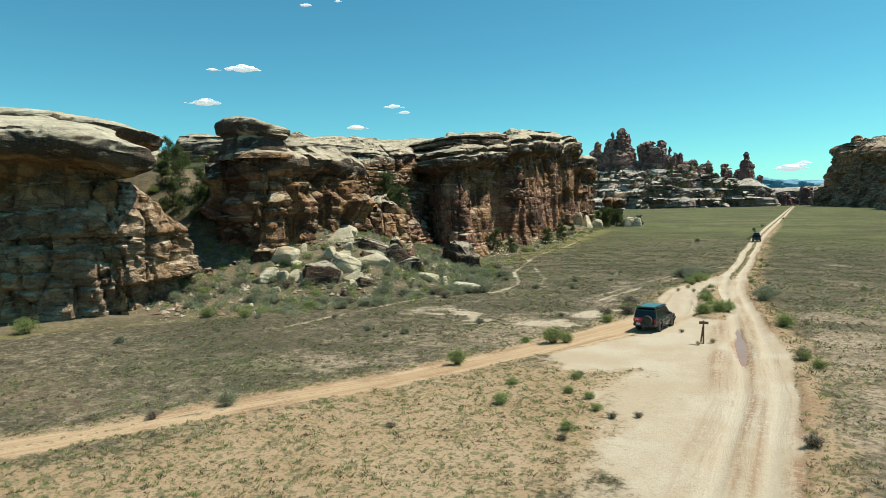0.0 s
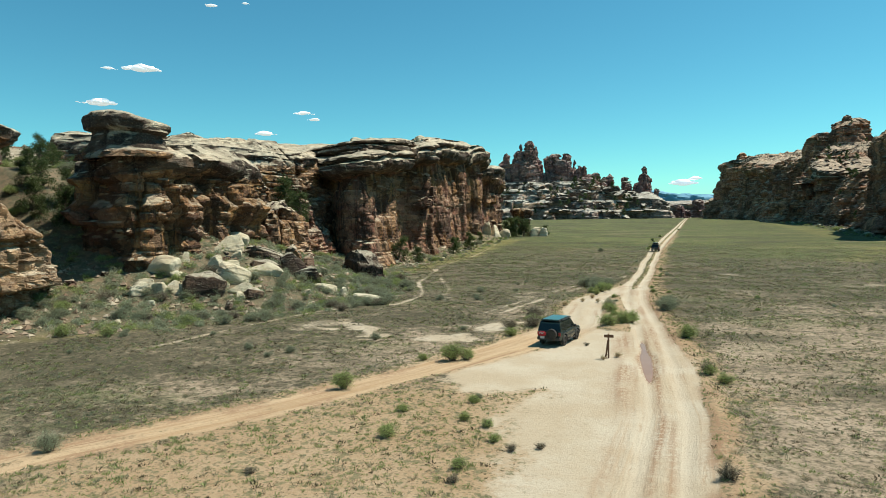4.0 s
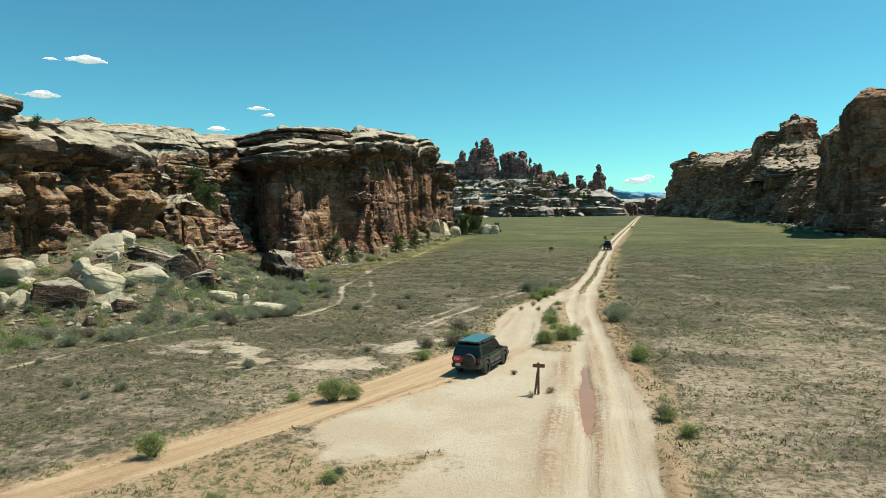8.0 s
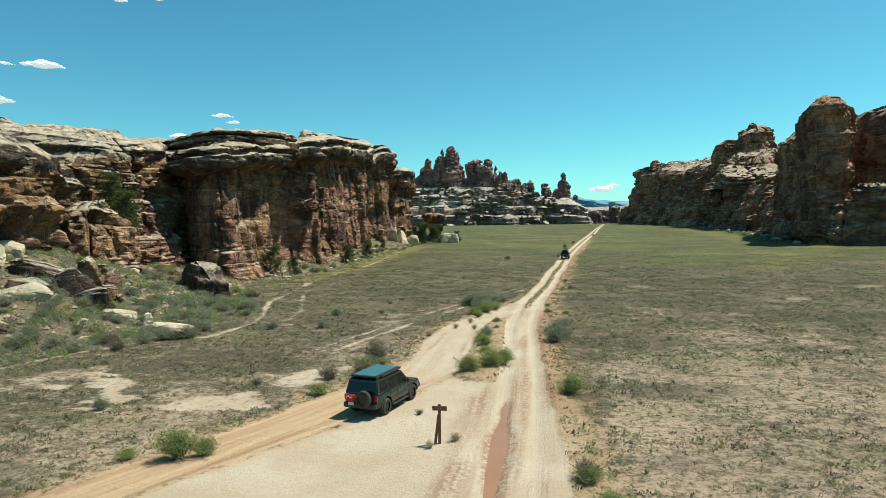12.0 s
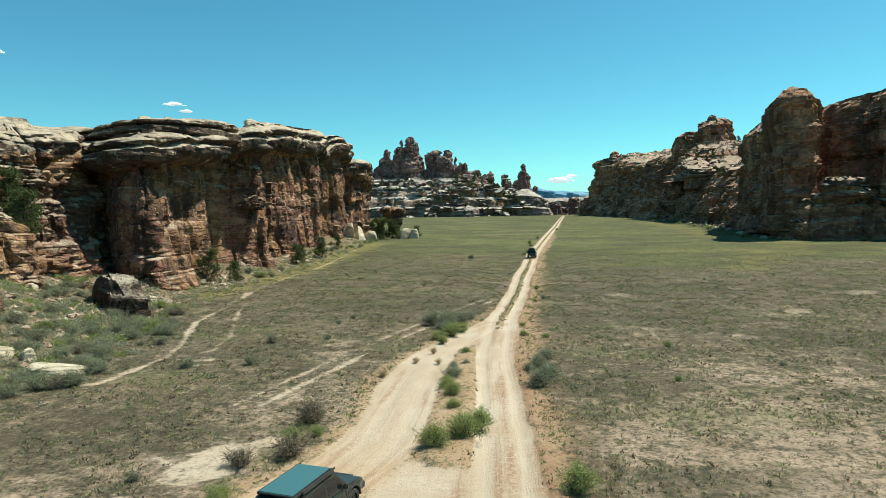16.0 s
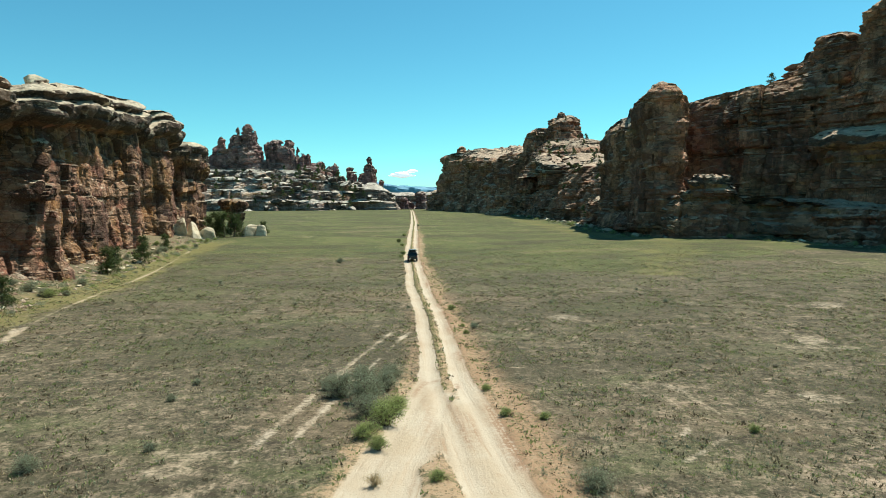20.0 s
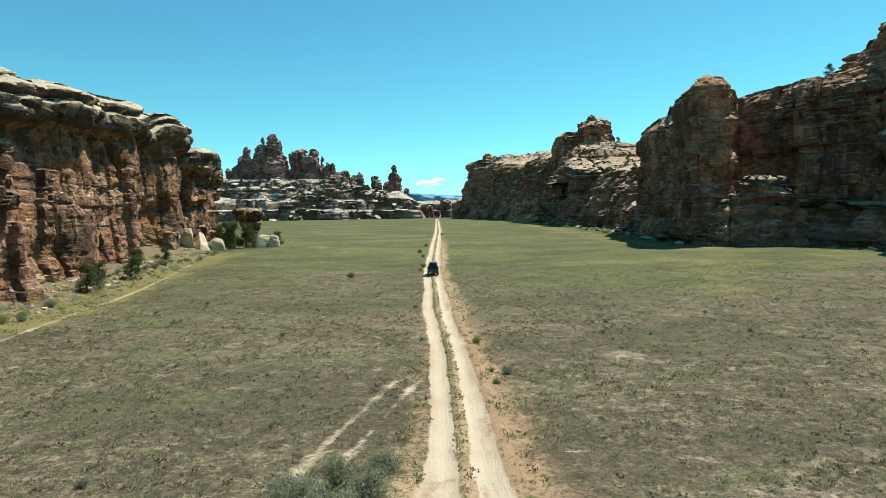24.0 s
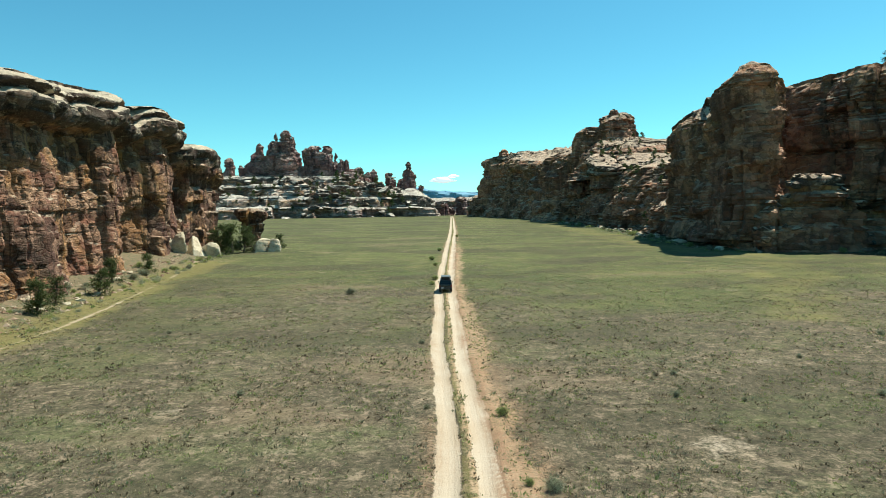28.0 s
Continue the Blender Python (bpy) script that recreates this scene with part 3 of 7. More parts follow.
def build_east_cliffs():
    m = sandstone_dark
    rock("cliff_east_bench", "dark layered sandstone bench at the foot of the wall", [(68, 276, 11), (63, 262, 12), (59.5, 246, 12), (59, 234, 12.5), (60.5, 226, 13), (66, 222, 14), (74, 220, 14), (82, 219.5, 13), (87, 224, 11), (91, 226, 10), (92, 214, 10), (92, 204, 10), (94, 196, 9.5), (102, 180, 9), (125, 165, 9), (150, 165, 10), (150, 264, 14)],
         0, [(0, 1.6), (0.2, 0.9), (0.26, 1.2), (0.48, 0.7), (0.52, -0.4), (0.76, -0.7), (0.8, -1.9), (1, -3.0)], m, res=0.4, seed=81, fine_x=(0, 118), bed=0.9, dome=1.0, cap=1.0, block=1.3, buttress=2.2, scale=1.2)
    rock("ledge_rock", "pale flat-topped boulder stack on the dark bench", [(68, 227, 18.2), (68.5, 223, 18), (74, 221.5, 18.2), (80, 223, 17.8), (79, 228, 18.2)], 12.5, [(0, 1.5), (0.3, 1.2), (0.4, 0.2), (0.7, 0.6), (1, -0.4)], m, res=0.35, seed=82, dome=0.6, cap=0.62, buttress=0.6)
    rock("cliff_east_tower", "tall square sandstone tower with a rounded brown top", [(56.6, 233, 41.5), (58, 228.5, 43), (64, 227, 43.6), (70, 229.5, 43), (71, 238, 41), (66, 246, 40), (58.5, 245, 41)],
         4, [(0, 1.8), (0.25, 1.2), (0.3, 0.5), (0.55, 0.3), (0.6, -0.4), (0.66, 0.2), (0.84, 0.7), (0.91, 0.9), (0.96, 0.5), (1, -0.6)], m, res=0.4, seed=83, fine_x=(0, 118), dome=1.6, cap=1.1, buttress=0.9, scale=1.1, butt_len=6, frac=0.35, block=0.7, facet=0.6, wobble=0.03)
    rock("cliff_east_shoulder", "stepped sandstone shoulder beside the tower", [(58.5, 240, 34), (60.5, 234, 36), (63, 235, 39), (67, 246, 41), (72, 275, 41.5), (70, 300, 37), (65.5, 293, 34), (62.5, 276, 38.5), (59.5, 260, 36), (57.2, 248, 33)],
         3, [(0, 2.4), (0.2, 1.4), (0.4, 0.4), (0.75, 0.2), (0.88, 0.5), (1, -0.8)], m, res=0.4, seed=84, bed=0.8, fine_x=(0, 118), dome=1.5, cap=1.1, buttress=2.4, scale=1.2, hollow=1.5, knob=3)
    tall = [(0, 2.6), (0.12, 1.8), (0.2, 0.4), (0.24, 0.9), (0.5, 0.2), (0.56, 0.7), (0.8, 0.3), (0.9, -0.6), (1, -2.4)]
    rock("cliff_east_wall", "high brown sandstone wall with thin dark seams", [(75.2, 260.1, 40.8), (77.9, 247.1, 41.9), (81.7, 238.5, 43.5), (89.2, 229.8, 44.0), (100.0, 221.2, 43.5), (113.0, 212.6, 42.4), (162.7, 210.4, 42.4), (173.5, 277.4, 42.4), (97.9, 283.8, 40.2)],
         4, tall, m, res=0.4, seed=85, fine_x=(0, 118), bed=0.9, dome=0.8, cap=1.1, buttress=1.8, scale=1.3, block=1.2)
    step = [(0, 3.0), (0.4, 1.6), (0.5, 0.2), (0.8, -0.2), (0.9, -0.8), (1, -2.2)]
    rock("cliff_east_wall_middle", "stepped upper sandstone wall", [(91.4, 240.6, 45.1), (94.6, 232.0, 46.2), (103.3, 223.4, 47.8), (115.1, 215.8, 47.8), (151.9, 218.0, 47.8), (151.9, 264.4, 44.6), (102.2, 260.1, 44.6)], 30, step, m, res=0.4, seed=88, fine_x=(0, 120), bed=1.2, dome=0.8, cap=1.1, buttress=1.6, scale=1.2, block=1.4)
    rock("cliff_east_wall_top", "rounded sandstone summit above the wall", [(101.1, 236.3, 53.2), (103.3, 228.8, 56.4), (108.7, 223.4, 57.5), (116.2, 221.2, 55.4), (136.7, 226.6, 51.0), (136.7, 253.6, 50.0), (107.6, 250.4, 51.0)], 38, step, m, res=0.4, seed=89, fine_x=(0, 120), bed=1.2, dome=1.2, cap=1.1, buttress=1.4, scale=1.2, block=1.4)
    rock("cliff_east_buttress", "sandstone buttress with a pale overhanging ledge", [(95.7, 219.0, 28.9), (97.9, 210.4, 28.4), (103.3, 199.6, 27.8), (113.0, 188.8, 27.3), (130.3, 178.0, 28.4), (162.7, 178.0, 29.4), (162.7, 226.6, 29.4), (108.7, 225.5, 28.4)],
         3, [(0, 3.0), (0.2, 2.2), (0.26, 0.6), (0.5, -0.2), (0.7, -1.0), (0.82, -0.8), (0.88, 1.0), (0.96, 1.0), (1, 0.2)], m, res=0.4, seed=86, fine_x=(0, 118), bed=0.9, dome=1.5, cap=0.9, buttress=1.6, scale=1.2)
    rock("cliff_east_buttress_upper", "blocky upper tier of the sandstone buttress", [(101.1, 222.3, 40.2), (102.7, 212.6, 40.2), (108.7, 203.9, 40.8), (121.6, 195.3, 41.3), (157.3, 188.8, 41.3), (157.3, 225.5, 41.3), (114.1, 225.5, 40.2)], 22, [(0, 5), (0.3, 3.0), (0.5, 1.2), (0.8, 0.2), (1, -1.8)], m, res=0.4, seed=90, fine_x=(0, 118), bed=1.2, dome=1.5, cap=1.05, buttress=1.6, scale=1.2, block=1.5)
    rock("cliff_east_spur", "tall sandstone pinnacle at the top of the wall", [(107.6, 215.8, 60.8), (106.0, 206.1, 61.3), (110.8, 197.4, 62.9), (123.8, 192.0, 66.2), (151.9, 201.8, 66.2), (136.7, 223.4, 64.0)], 32, [(0, 4), (0.3, 2), (0.6, 0.6), (0.85, 0.4), (0.92, 1.0), (1, -1)], m, res=0.4, seed=87, fine_x=(0, 118), bed=1.1, dome=2, cap=1.1, buttress=1.6, scale=1.2, block=1.3)
    rock("cliff_east_slope_low", "low dark sandstone ledges below a rubble slope", [(60.5, 292, 12), (66.5, 316, 12.5), (64.5, 336, 13), (61.5, 347, 13.5), (60.5, 378, 16), (61.5, 400, 17.5), (64, 440, 18), (66, 500, 18), (120, 500, 30), (140, 400, 30), (140, 290, 26), (76, 282, 16)],
         1, [(0, 1.0), (0.3, 0.5), (0.4, -0.4), (0.62, -0.2), (0.7, -1.0), (0.85, -1.8), (1, -3.4)], m, res=0.55, seed=91, bed=1.1, knob=2, dome=1, cap=1.4, buttress=2.5, scale=1.4, block=1.2, frac=1.2)
    rock("cliff_east_slope_high", "steep rubble slope below the pale slabs", [(74, 298, 30), (72, 330, 29), (67, 352, 28), (64.5, 368, 28), (65.5, 402, 29), (76, 436, 32), (120, 436, 40), (125, 300, 40)],
         9, [(0, 6.0), (0.3, 3.2), (0.6, 0.2), (1, -5.0)], m, res=0.6, seed=99, bed=0.9, knob=2, dome=1, cap=1.2, buttress=2.2, scale=1.3, block=1.0, frac=1.5, hollow=0.3)
    slab = [(0, -1.0), (0.3, -1.6), (0.5, -1.8), (0.54, 0.4), (0.64, 0.5), (0.66, -0.5), (0.71, -0.6), (0.74, 0.7), (0.94, 0.6), (1, 0.1)]
    rock("cliff_east_slab", "thick pale flat sandstone slab on the slope", [(59.5, 380, 33), (60.5, 371, 31.5), (66, 368, 31), (72, 369, 31), (71.5, 394, 38.5), (62, 396, 38.5)], 21, slab, m, res=0.4, seed=92, bed=0.3, dome=0.4, cap=0.5, buttress=0.7, scale=1.0, block=0.4, frac=0.7)
    rock("cliff_east_slab", "thick pale flat sandstone slab on the slope", [(73.4, 370, 31), (82, 367, 30.6), (92, 366, 30.4), (106, 370, 30.6), (104, 394, 38.5), (73.2, 394, 38.5)], 21, slab, m, res=0.4, seed=93, bed=0.3, dome=0.4, cap=0.5, buttress=0.7, scale=1.0, block=0.4, frac=0.7)
    rock("cliff_east_slope_upper", "bushy stepped slope between the slabs and the knob", [(64, 396, 40), (62, 410, 44), (66, 428, 47), (80, 436, 49), (108, 430, 49), (116, 396, 44)],
         26, [(0, 6), (0.4, 3), (0.7, 0), (1, -6)], m, res=0.6, seed=100, bed=1.0, knob=2, dome=1, cap=1.2, buttress=1.8, scale=1.3, block=1.0, frac=1.2)
    rock("cliff_east_knob", "stacked sandstone knob with a ledged round top", [(76.5, 432, 60), (75.5, 440, 62), (82, 446, 64), (94, 446, 63), (98, 438, 62), (96, 428, 61), (82, 426, 60.5)],
         30, [(0, 7), (0.4, 5), (0.5, 3.4), (0.6, 1.8), (0.7, 0.9), (0.74, 0.2), (0.82, 0.6), (0.86, -0.4), (0.93, 0.0), (1, -2)], m, res=0.6, seed=94, bed=1.0, dome=2, cap=1.1, buttress=1.5, scale=1.3, block=1.2)
    rock("boulder", "small round sandstone block on top of the knob", [(83, 434, 65.4), (82, 437, 66), (85, 440, 66.4), (88, 437, 66), (87, 433, 65.6)], 62, [(0, 0), (0.5, 0.4), (1, -0.8)], m, category="boulder", res=0.4, seed=102, dome=0.8, cap=1.1, buttress=0.3, scale=0.8)
    rock("cliff_east_column", "blunt dark sandstone column beside the knob", [(66, 434, 54), (63.5, 444, 55.5), (69, 452, 57), (79, 450, 58), (79, 436, 57)],
         20, [(0, 3), (0.4, 1.5), (0.7, 0.8), (0.86, 0.2), (1, -2.4)], m, res=0.6, seed=103, bed=0.6, dome=1.5, cap=1.1, buttress=1.2, scale=1.3)
    rock("cliff_east_middle", "broad rounded sandstone bluff", [(61, 440, 43), (55, 450, 43), (51.5, 468, 43.5), (56, 490, 46), (80, 500, 50), (120, 480, 52), (120, 440, 50), (70, 434, 47)],
         2, [(0, 8), (0.2, 5.2), (0.34, 3.2), (0.38, 1.4), (0.7, 0.8), (0.88, -0.6), (1, -3.4)], m, res=0.7, seed=95, bed=1.0, dome=3, cap=1.1, buttress=4, scale=1.4, hollow=1.5, facet=1.4, block=1.2, knob=3, frac=1.2)
    rock("cliff_east_far", "far layered sandstone headland above a rubble slope", [(66, 500, 42), (62, 540, 46), (54, 600, 52), (44, 660, 58), (31, 720, 63), (46, 760, 66), (150, 740, 66), (160, 500, 54)],
         3, [(0, 13), (0.2, 9), (0.34, 6.5), (0.36, 4.5), (0.52, 4.2), (0.56, 1.4), (0.66, 1.2), (0.7, -0.2), (0.85, 0.4), (0.92, -0.6), (1, -3)], m, res=1.0, seed=96, bed=1.0, dome=5, cap=1.0, buttress=6, scale=1.8, hollow=1.5, facet=1.2, block=1.2, knob=5, frac=0.9)
    rock("cliff_east_far_knob", "small knob on the far headland", [(44, 716, 70), (46, 708, 71), (54, 708, 72), (57, 722, 71), (49, 730, 70)], 58, STEEP, m, res=0.9, seed=97, dome=1.5, cap=1.0, buttress=1.5, scale=1.6)
    rock("cliff_east_far_toe", "low rocks at the end of the headland", [(20, 735, 26), (16, 752, 28), (24, 790, 28), (60, 800, 30), (60, 735, 34)], 3, LEDGES, m, res=1.2, seed=98, dome=3, cap=0.95, buttress=3, scale=2.4)


def build_north():
    m = sandstone_far
    tiers = ((20, 800, -26), (33, 822, -44), (47, 846, -62), (59, 868, -100))
    for k, (top, front, right) in enumerate(tiers):
        rock("cliff_north_terrace", "terraced red and white sandstone bench below the spires", [(-430, front - 30, top), (-330, front - 14, top + 1), (-260, front + 4, top), (-205, front - 6, top), (-150 - 4 * k, front + 14, top - 1), (-110 - 4 * k, front + 2, top - 2), (right, front + 22, top * 0.86), (right + 8, front + 80, top * 0.86), (-120, front + 260, top + 4), (-430, front + 300, top + 6)],
             2, LEDGES, sandstone_bench, res=1.1, seed=101 + k, dome=2, cap=0.9, buttress=22, scale=2.6, butt_len=11, block=1.6, facet=1.6, knob=4, bed=0.9)
    rock("cliff_north_toe", "stacked pale rounded sandstone at the end of the bench", [(-76, 838, 33), (-56, 830, 34), (-34, 838, 33), (-18, 850, 27), (-20, 900, 28), (-70, 910, 38)], 2, LEDGES, sandstone_bench, res=1.0, seed=105, dome=8, cap=0.4, buttress=4, scale=2.4)
    rs = random.Random(4)
    # across, top and half width of each spire, all at the distance of the bench
    spires = ((-283, 84, 6), (-269, 75, 4), (-249, 92, 10), (-245, 103, 4), (-231, 106, 7), (-224, 116, 3.5), (-219, 106, 5), (-212, 120, 7), (-204, 112, 4.5), (-229, 90, 6), (-241, 81, 7), (-203, 83, 11), (-216, 92, 20), (-191, 73, 6),
              (-177, 99, 9), (-187, 97, 4.5), (-160, 99, 6), (-150, 90, 2.4), (-151, 79, 5), (-159, 74, 8), (-140, 81, 3.6), (-141, 76, 6), (-133, 81, 3.4), (-127, 69, 7), (-118, 70, 6), (-107, 64, 4), (-100, 68, 6.5),
              (-81, 64, 3.6), (-76, 55, 4), (-53, 76, 4), (-53, 67, 8), (-58, 56, 9), (-40, 47, 3))
    for pts in ([(-268, 900, 76), (-240, 893, 86), (-214, 896, 92), (-198, 906, 82), (-204, 930, 84), (-250, 935, 80)], [(-184, 902, 84), (-170, 894, 92), (-154, 900, 88), (-146, 912, 74), (-160, 930, 82), (-182, 928, 84)], [(-148, 900, 62), (-128, 892, 66), (-104, 896, 58), (-96, 910, 54), (-120, 925, 60)]):
        rock("rock_massif", "red sandstone body from which the spires rise", pts, 28, [(0, 10), (0.3, 6), (0.6, 2), (0.8, 0.5), (1, -3)], m, category="rock", res=1.0, seed=int(-pts[0][0]), dome=2, cap=1.2, buttress=9, scale=1.8, butt_len=8, block=1.2, bed=0.6)
    for x, top, w in spires:
        w *= 1.12
        y = 905 + rs.uniform(-6, 16)
        k = [(x + w * math.cos(a) * rs.uniform(0.8, 1.15), y + w * math.sin(a) * rs.uniform(0.8, 1.15), top - rs.uniform(0, 0.25 * w)) for a in (0.3, 1.3, 2.3, 3.4, 4.4, 5.4)]
        rock("rock_spire", "red sandstone spire with a rounded banded top", k, 30, [(0, 0.35 * w), (0.4, 0.2 * w), (0.62, 0.12 * w), (0.7, 0.0), (0.76, 0.1 * w), (0.86, 0.06 * w), (0.89, -0.06 * w), (0.94, 0.04 * w), (1, -0.2 * w)], m,
             category="rock spire", group="spires on the north bench", res=0.9, seed=rs.randint(200, 900), dome=0.25 * w, cap=1.3, buttress=0.3 * w, scale=1.6, butt_len=5, amp=0.9)
    for x, y, w, top in ((-8, 905, 6, 24), (13, 910, 9, 31), (-1, 920, 5, 19)):
        k = [(x + w * math.cos(a), y + w * math.sin(a), top - rs.uniform(0, 2)) for a in (0.3, 1.3, 2.3, 3.4, 4.4, 5.4)]
        rock("rock_outcrop", "low red rock knob at the end of the road", k, 4, [(0, 2), (0.5, 0.5), (1, -1.5)], m, res=0.9, seed=rs.randint(200, 900), dome=1, cap=1.2, buttress=1.5, scale=1.5)
    rock("cliff_north_ridge", "low distant ridge of red rock and brush", [(-260, 1420, 36), (-120, 1390, 38), (-40, 1400, 34), (20, 1380, 38), (80, 1400, 34), (200, 1400, 40), (240, 1500, 40), (-280, 1520, 40)], 2, LEDGES, m, res=2.4, seed=155, dome=4, cap=0.95, buttress=14, scale=4, block=2.5, bed=1.3)
    # Blue base colour stands for the haze in front of the mesa.
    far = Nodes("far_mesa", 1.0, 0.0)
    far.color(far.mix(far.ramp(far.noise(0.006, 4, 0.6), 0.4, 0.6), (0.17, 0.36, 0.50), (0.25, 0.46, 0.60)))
    rock("cliff_far_mesa", "distant mesa on the horizon in painted hazy blue", [(-600, 3340, 150), (-260, 3280, 146), (-165, 3280, 140), (-80, 3280, 122), (60, 3270, 106), (160, 3300, 96), (520, 3340, 90), (600, 3700, 100), (-700, 3700, 150)], 5, STEEP, far.mat, res=10, seed=151, dome=4, cap=2, buttress=26, scale=9, block=1.6, bed=1.2)


build_west_cliffs()
build_east_cliffs()
build_north()


# ---- ground ----
def axis(parts):
    out = []
    for a, b, d in parts:
        out += list(np.arange(a, b, d))
    out.append(parts[-1][1])
    return np.array(out)


def near_line(x, y, pts):
    """Distance to an open line, and how far along it."""
    p = np.array(pts, float)
    best, along, base = np.full(x.shape, 1e9), np.zeros(x.shape), 0.0
    for a, b in zip(p[:-1], p[1:]):
        d = b[:2] - a[:2]
        ln = np.hypot(*d)
        t = np.clip(((x - a[0]) * d[0] + (y - a[1]) * d[1]) / ln ** 2, 0, 1)
        r = np.hypot(x - a[0] - t * d[0], y - a[1] - t * d[1])
        m = r < best
        best[m], along[m] = r[m], (base + t * ln)[m]
        base += ln
    return best, along


MAIN = [(-0.6, -60), (-1.0, 0), (-1.7, 24), (-1.5, 37), (-2.4, 48), (-3.8, 61), (-4.4, 65), (-4.95, 69.6), (-5.6, 74.4), (-6.2, 79), (-6.6, 86), (-7.05, 93), (-7.0, 101), (-7.0, 115), (-7.7, 136), (-8.0, 180), (-7.1, 230), (-4.9, 341), (-2.2, 600), (-1.0, 760)]
LEFT = [(-60, -16), (-40, 6), (-28.2, 16.4), (-23.8, 24.4), (-19, 33), (-15.3, 41.5), (-12.2, 50), (-9.7, 58), (-9.3, 61), (-9.6, 65), (-10.05, 69), (-10.4, 74), (-10.4, 78), (-9.9, 81), (-9.0, 85), (-7.5, 92)]
TRAIL = [(-36.5, 40), (-36, 50), (-35.4, 56), (-34.6, 61), (-32.8, 65.4), (-29.4, 68), (-29.8, 75.5), (-31.5, 80), (-35.8, 89), (-39.5, 103), (-43.5, 117), (-47.5, 139.5), (-50, 163), (-55, 192), (-59, 212)]
TRACK = [(-18.4, 62), (-17.4, 70), (-16.9, 73), (-16.2, 78), (-14.9, 85), (-12.9, 94.5), (-10.4, 105.4), (-8.6, 112)]
TRAIL_EAST = [(-42.7, 112), (-36, 98), (-32.2, 89.5), (-29.2, 83.6), (-27.7, 78.3), (-28.6, 74.8)]
LOOP = [(-2.5, 95), (2.3, 93.9), (5.2, 90), (5.3, 86), (4.0, 83), (1.5, 81)]
LINK = [(-27, 54.5), (-24, 52.5), (-21.3, 51.5), (-18.2, 51.8), (-17.2, 54), (-16.0, 57.4), (-14.5, 59)]


def puddle_width(y):
    return np.interp(y, [43, 45, 47, 48.6, 50, 51.2, 52.6, 54.2, 55], [0.12, 0.3, 0.46, 0.62, 0.58, 0.3, 0.18, 0.24, 0.1])


def masks(X, Y):
    """What the valley floor is made of at each place, and how it is worn."""
    d1, al1 = near_line(X, Y, MAIN)
    d2, al2 = near_line(X, Y, LEFT)
    ragged = 0.5 * fbm(X / 1.1, Y / 1.1, 0, 3, 21) + 0.5 * vnoise(X / 5, Y / 5, 0, 22)
    side = np.sign(X - np.interp(Y, [p[1] for p in MAIN], [p[0] for p in MAIN]))
    w1 = np.interp(Y, [0, 30, 45, 60, 75, 90, 100, 340], [1.55, 1.65, 1.8, 1.35, 1.35, 1.6, 1.4, 1.4])
    w2 = np.interp(Y, [0, 25, 40, 55, 70, 78, 84, 91], [1.05, 1.05, 1.3, 1.9, 1.85, 1.8, 1.4, 1.2])
    lane = sstep(0.5, -0.3, d2 + 0.5 * ragged - w2 - 0.2) * sstep(64, 52, Y + 3 * ragged)
    road = np.maximum(sstep(0.3, -0.2, d1 + 0.35 * ragged - w1), 0.8 * sstep(0.45, -0.3, d2 + 0.5 * ragged - w2))
    middle = sstep(0.42, 0.18, d1 + 0.25 * ragged) * sstep(82, 92, Y + 8 * ragged)
    middle = np.maximum(middle, 0.45 * sstep(0.4, 0.15, d2 + 0.3 * ragged) * sstep(36, 24, Y))
    road = road * (1 - 0.95 * middle)
    ap = near_line(X, Y, [(-10.5, 42), (-8.0, 46), (-7.2, 52), (-7.6, 57)])[0] - np.interp(Y, [36, 41, 48, 55, 60], [2.0, 4.6, 4.9, 3.2, 1.5])
    apron = sstep(3.2, -1.6, ap + 3.4 * ragged)
    shoulder = np.interp(Y, [0, 20, 30, 38, 44], [2.5, 3.2, 4.6, 6.5, 8.5])
    apron = np.maximum(apron, 0.85 * sstep(2.5, -2.0, d1 - shoulder + 3.0 * ragged) * (side < 0) * sstep(60, 54, Y))
    road = np.maximum(road, apron * 0.9 * (1 - 0.6 * lane))
    wide = np.interp(Y, [58, 61, 66, 74, 80, 82], [0.5, 1.15, 1.1, 0.95, 0.6, 0.2])
    island = sstep(0.25, -0.25, near_line(X, Y, [(-6.2, 59), (-6.3, 61), (-6.7, 65), (-7.25, 69.5), (-7.8, 74.4), (-8.25, 80.5)])[0] - wide + 0.5 * ragged)
    road = road * (1 - island)
    gap = 0.55 + 0.45 * sstep(-0.35, 0.25, fbm(X / 3, Y / 3, 0, 3, 36))
    trail = np.minimum(near_line(X, Y, TRAIL)[0], near_line(X, Y, TRAIL_EAST)[0] + 0.08)
    road = np.maximum(road, 0.64 * (0.8 + 0.2 * gap) * sstep(0.5, -0.2, trail - 0.14 + 0.45 * ragged))
    trk = near_line(X, Y, TRACK)[0]
    road = np.maximum(road, 0.6 * (0.7 + 0.3 * gap) * sstep(0.5, -0.2, np.abs(trk - 0.7) - 0.13 + 0.45 * ragged) * sstep(111, 106, Y) * sstep(61, 66, Y))
    lp = near_line(X, Y, LOOP)[0]
    road = np.maximum(road, 0.5 * gap * sstep(0.3, -0.1, np.abs(lp - 0.75) - 0.06 + 0.6 * ragged))
    lk = near_line(X, Y, LINK)[0]
    streak = fbm(X / 2.6, Y / 1.6, 0, 5, 31)
    road = np.maximum(road, 0.62 * sstep(0.5, -0.5, lk - 0.9 + 5.0 * (streak - 0.05)))
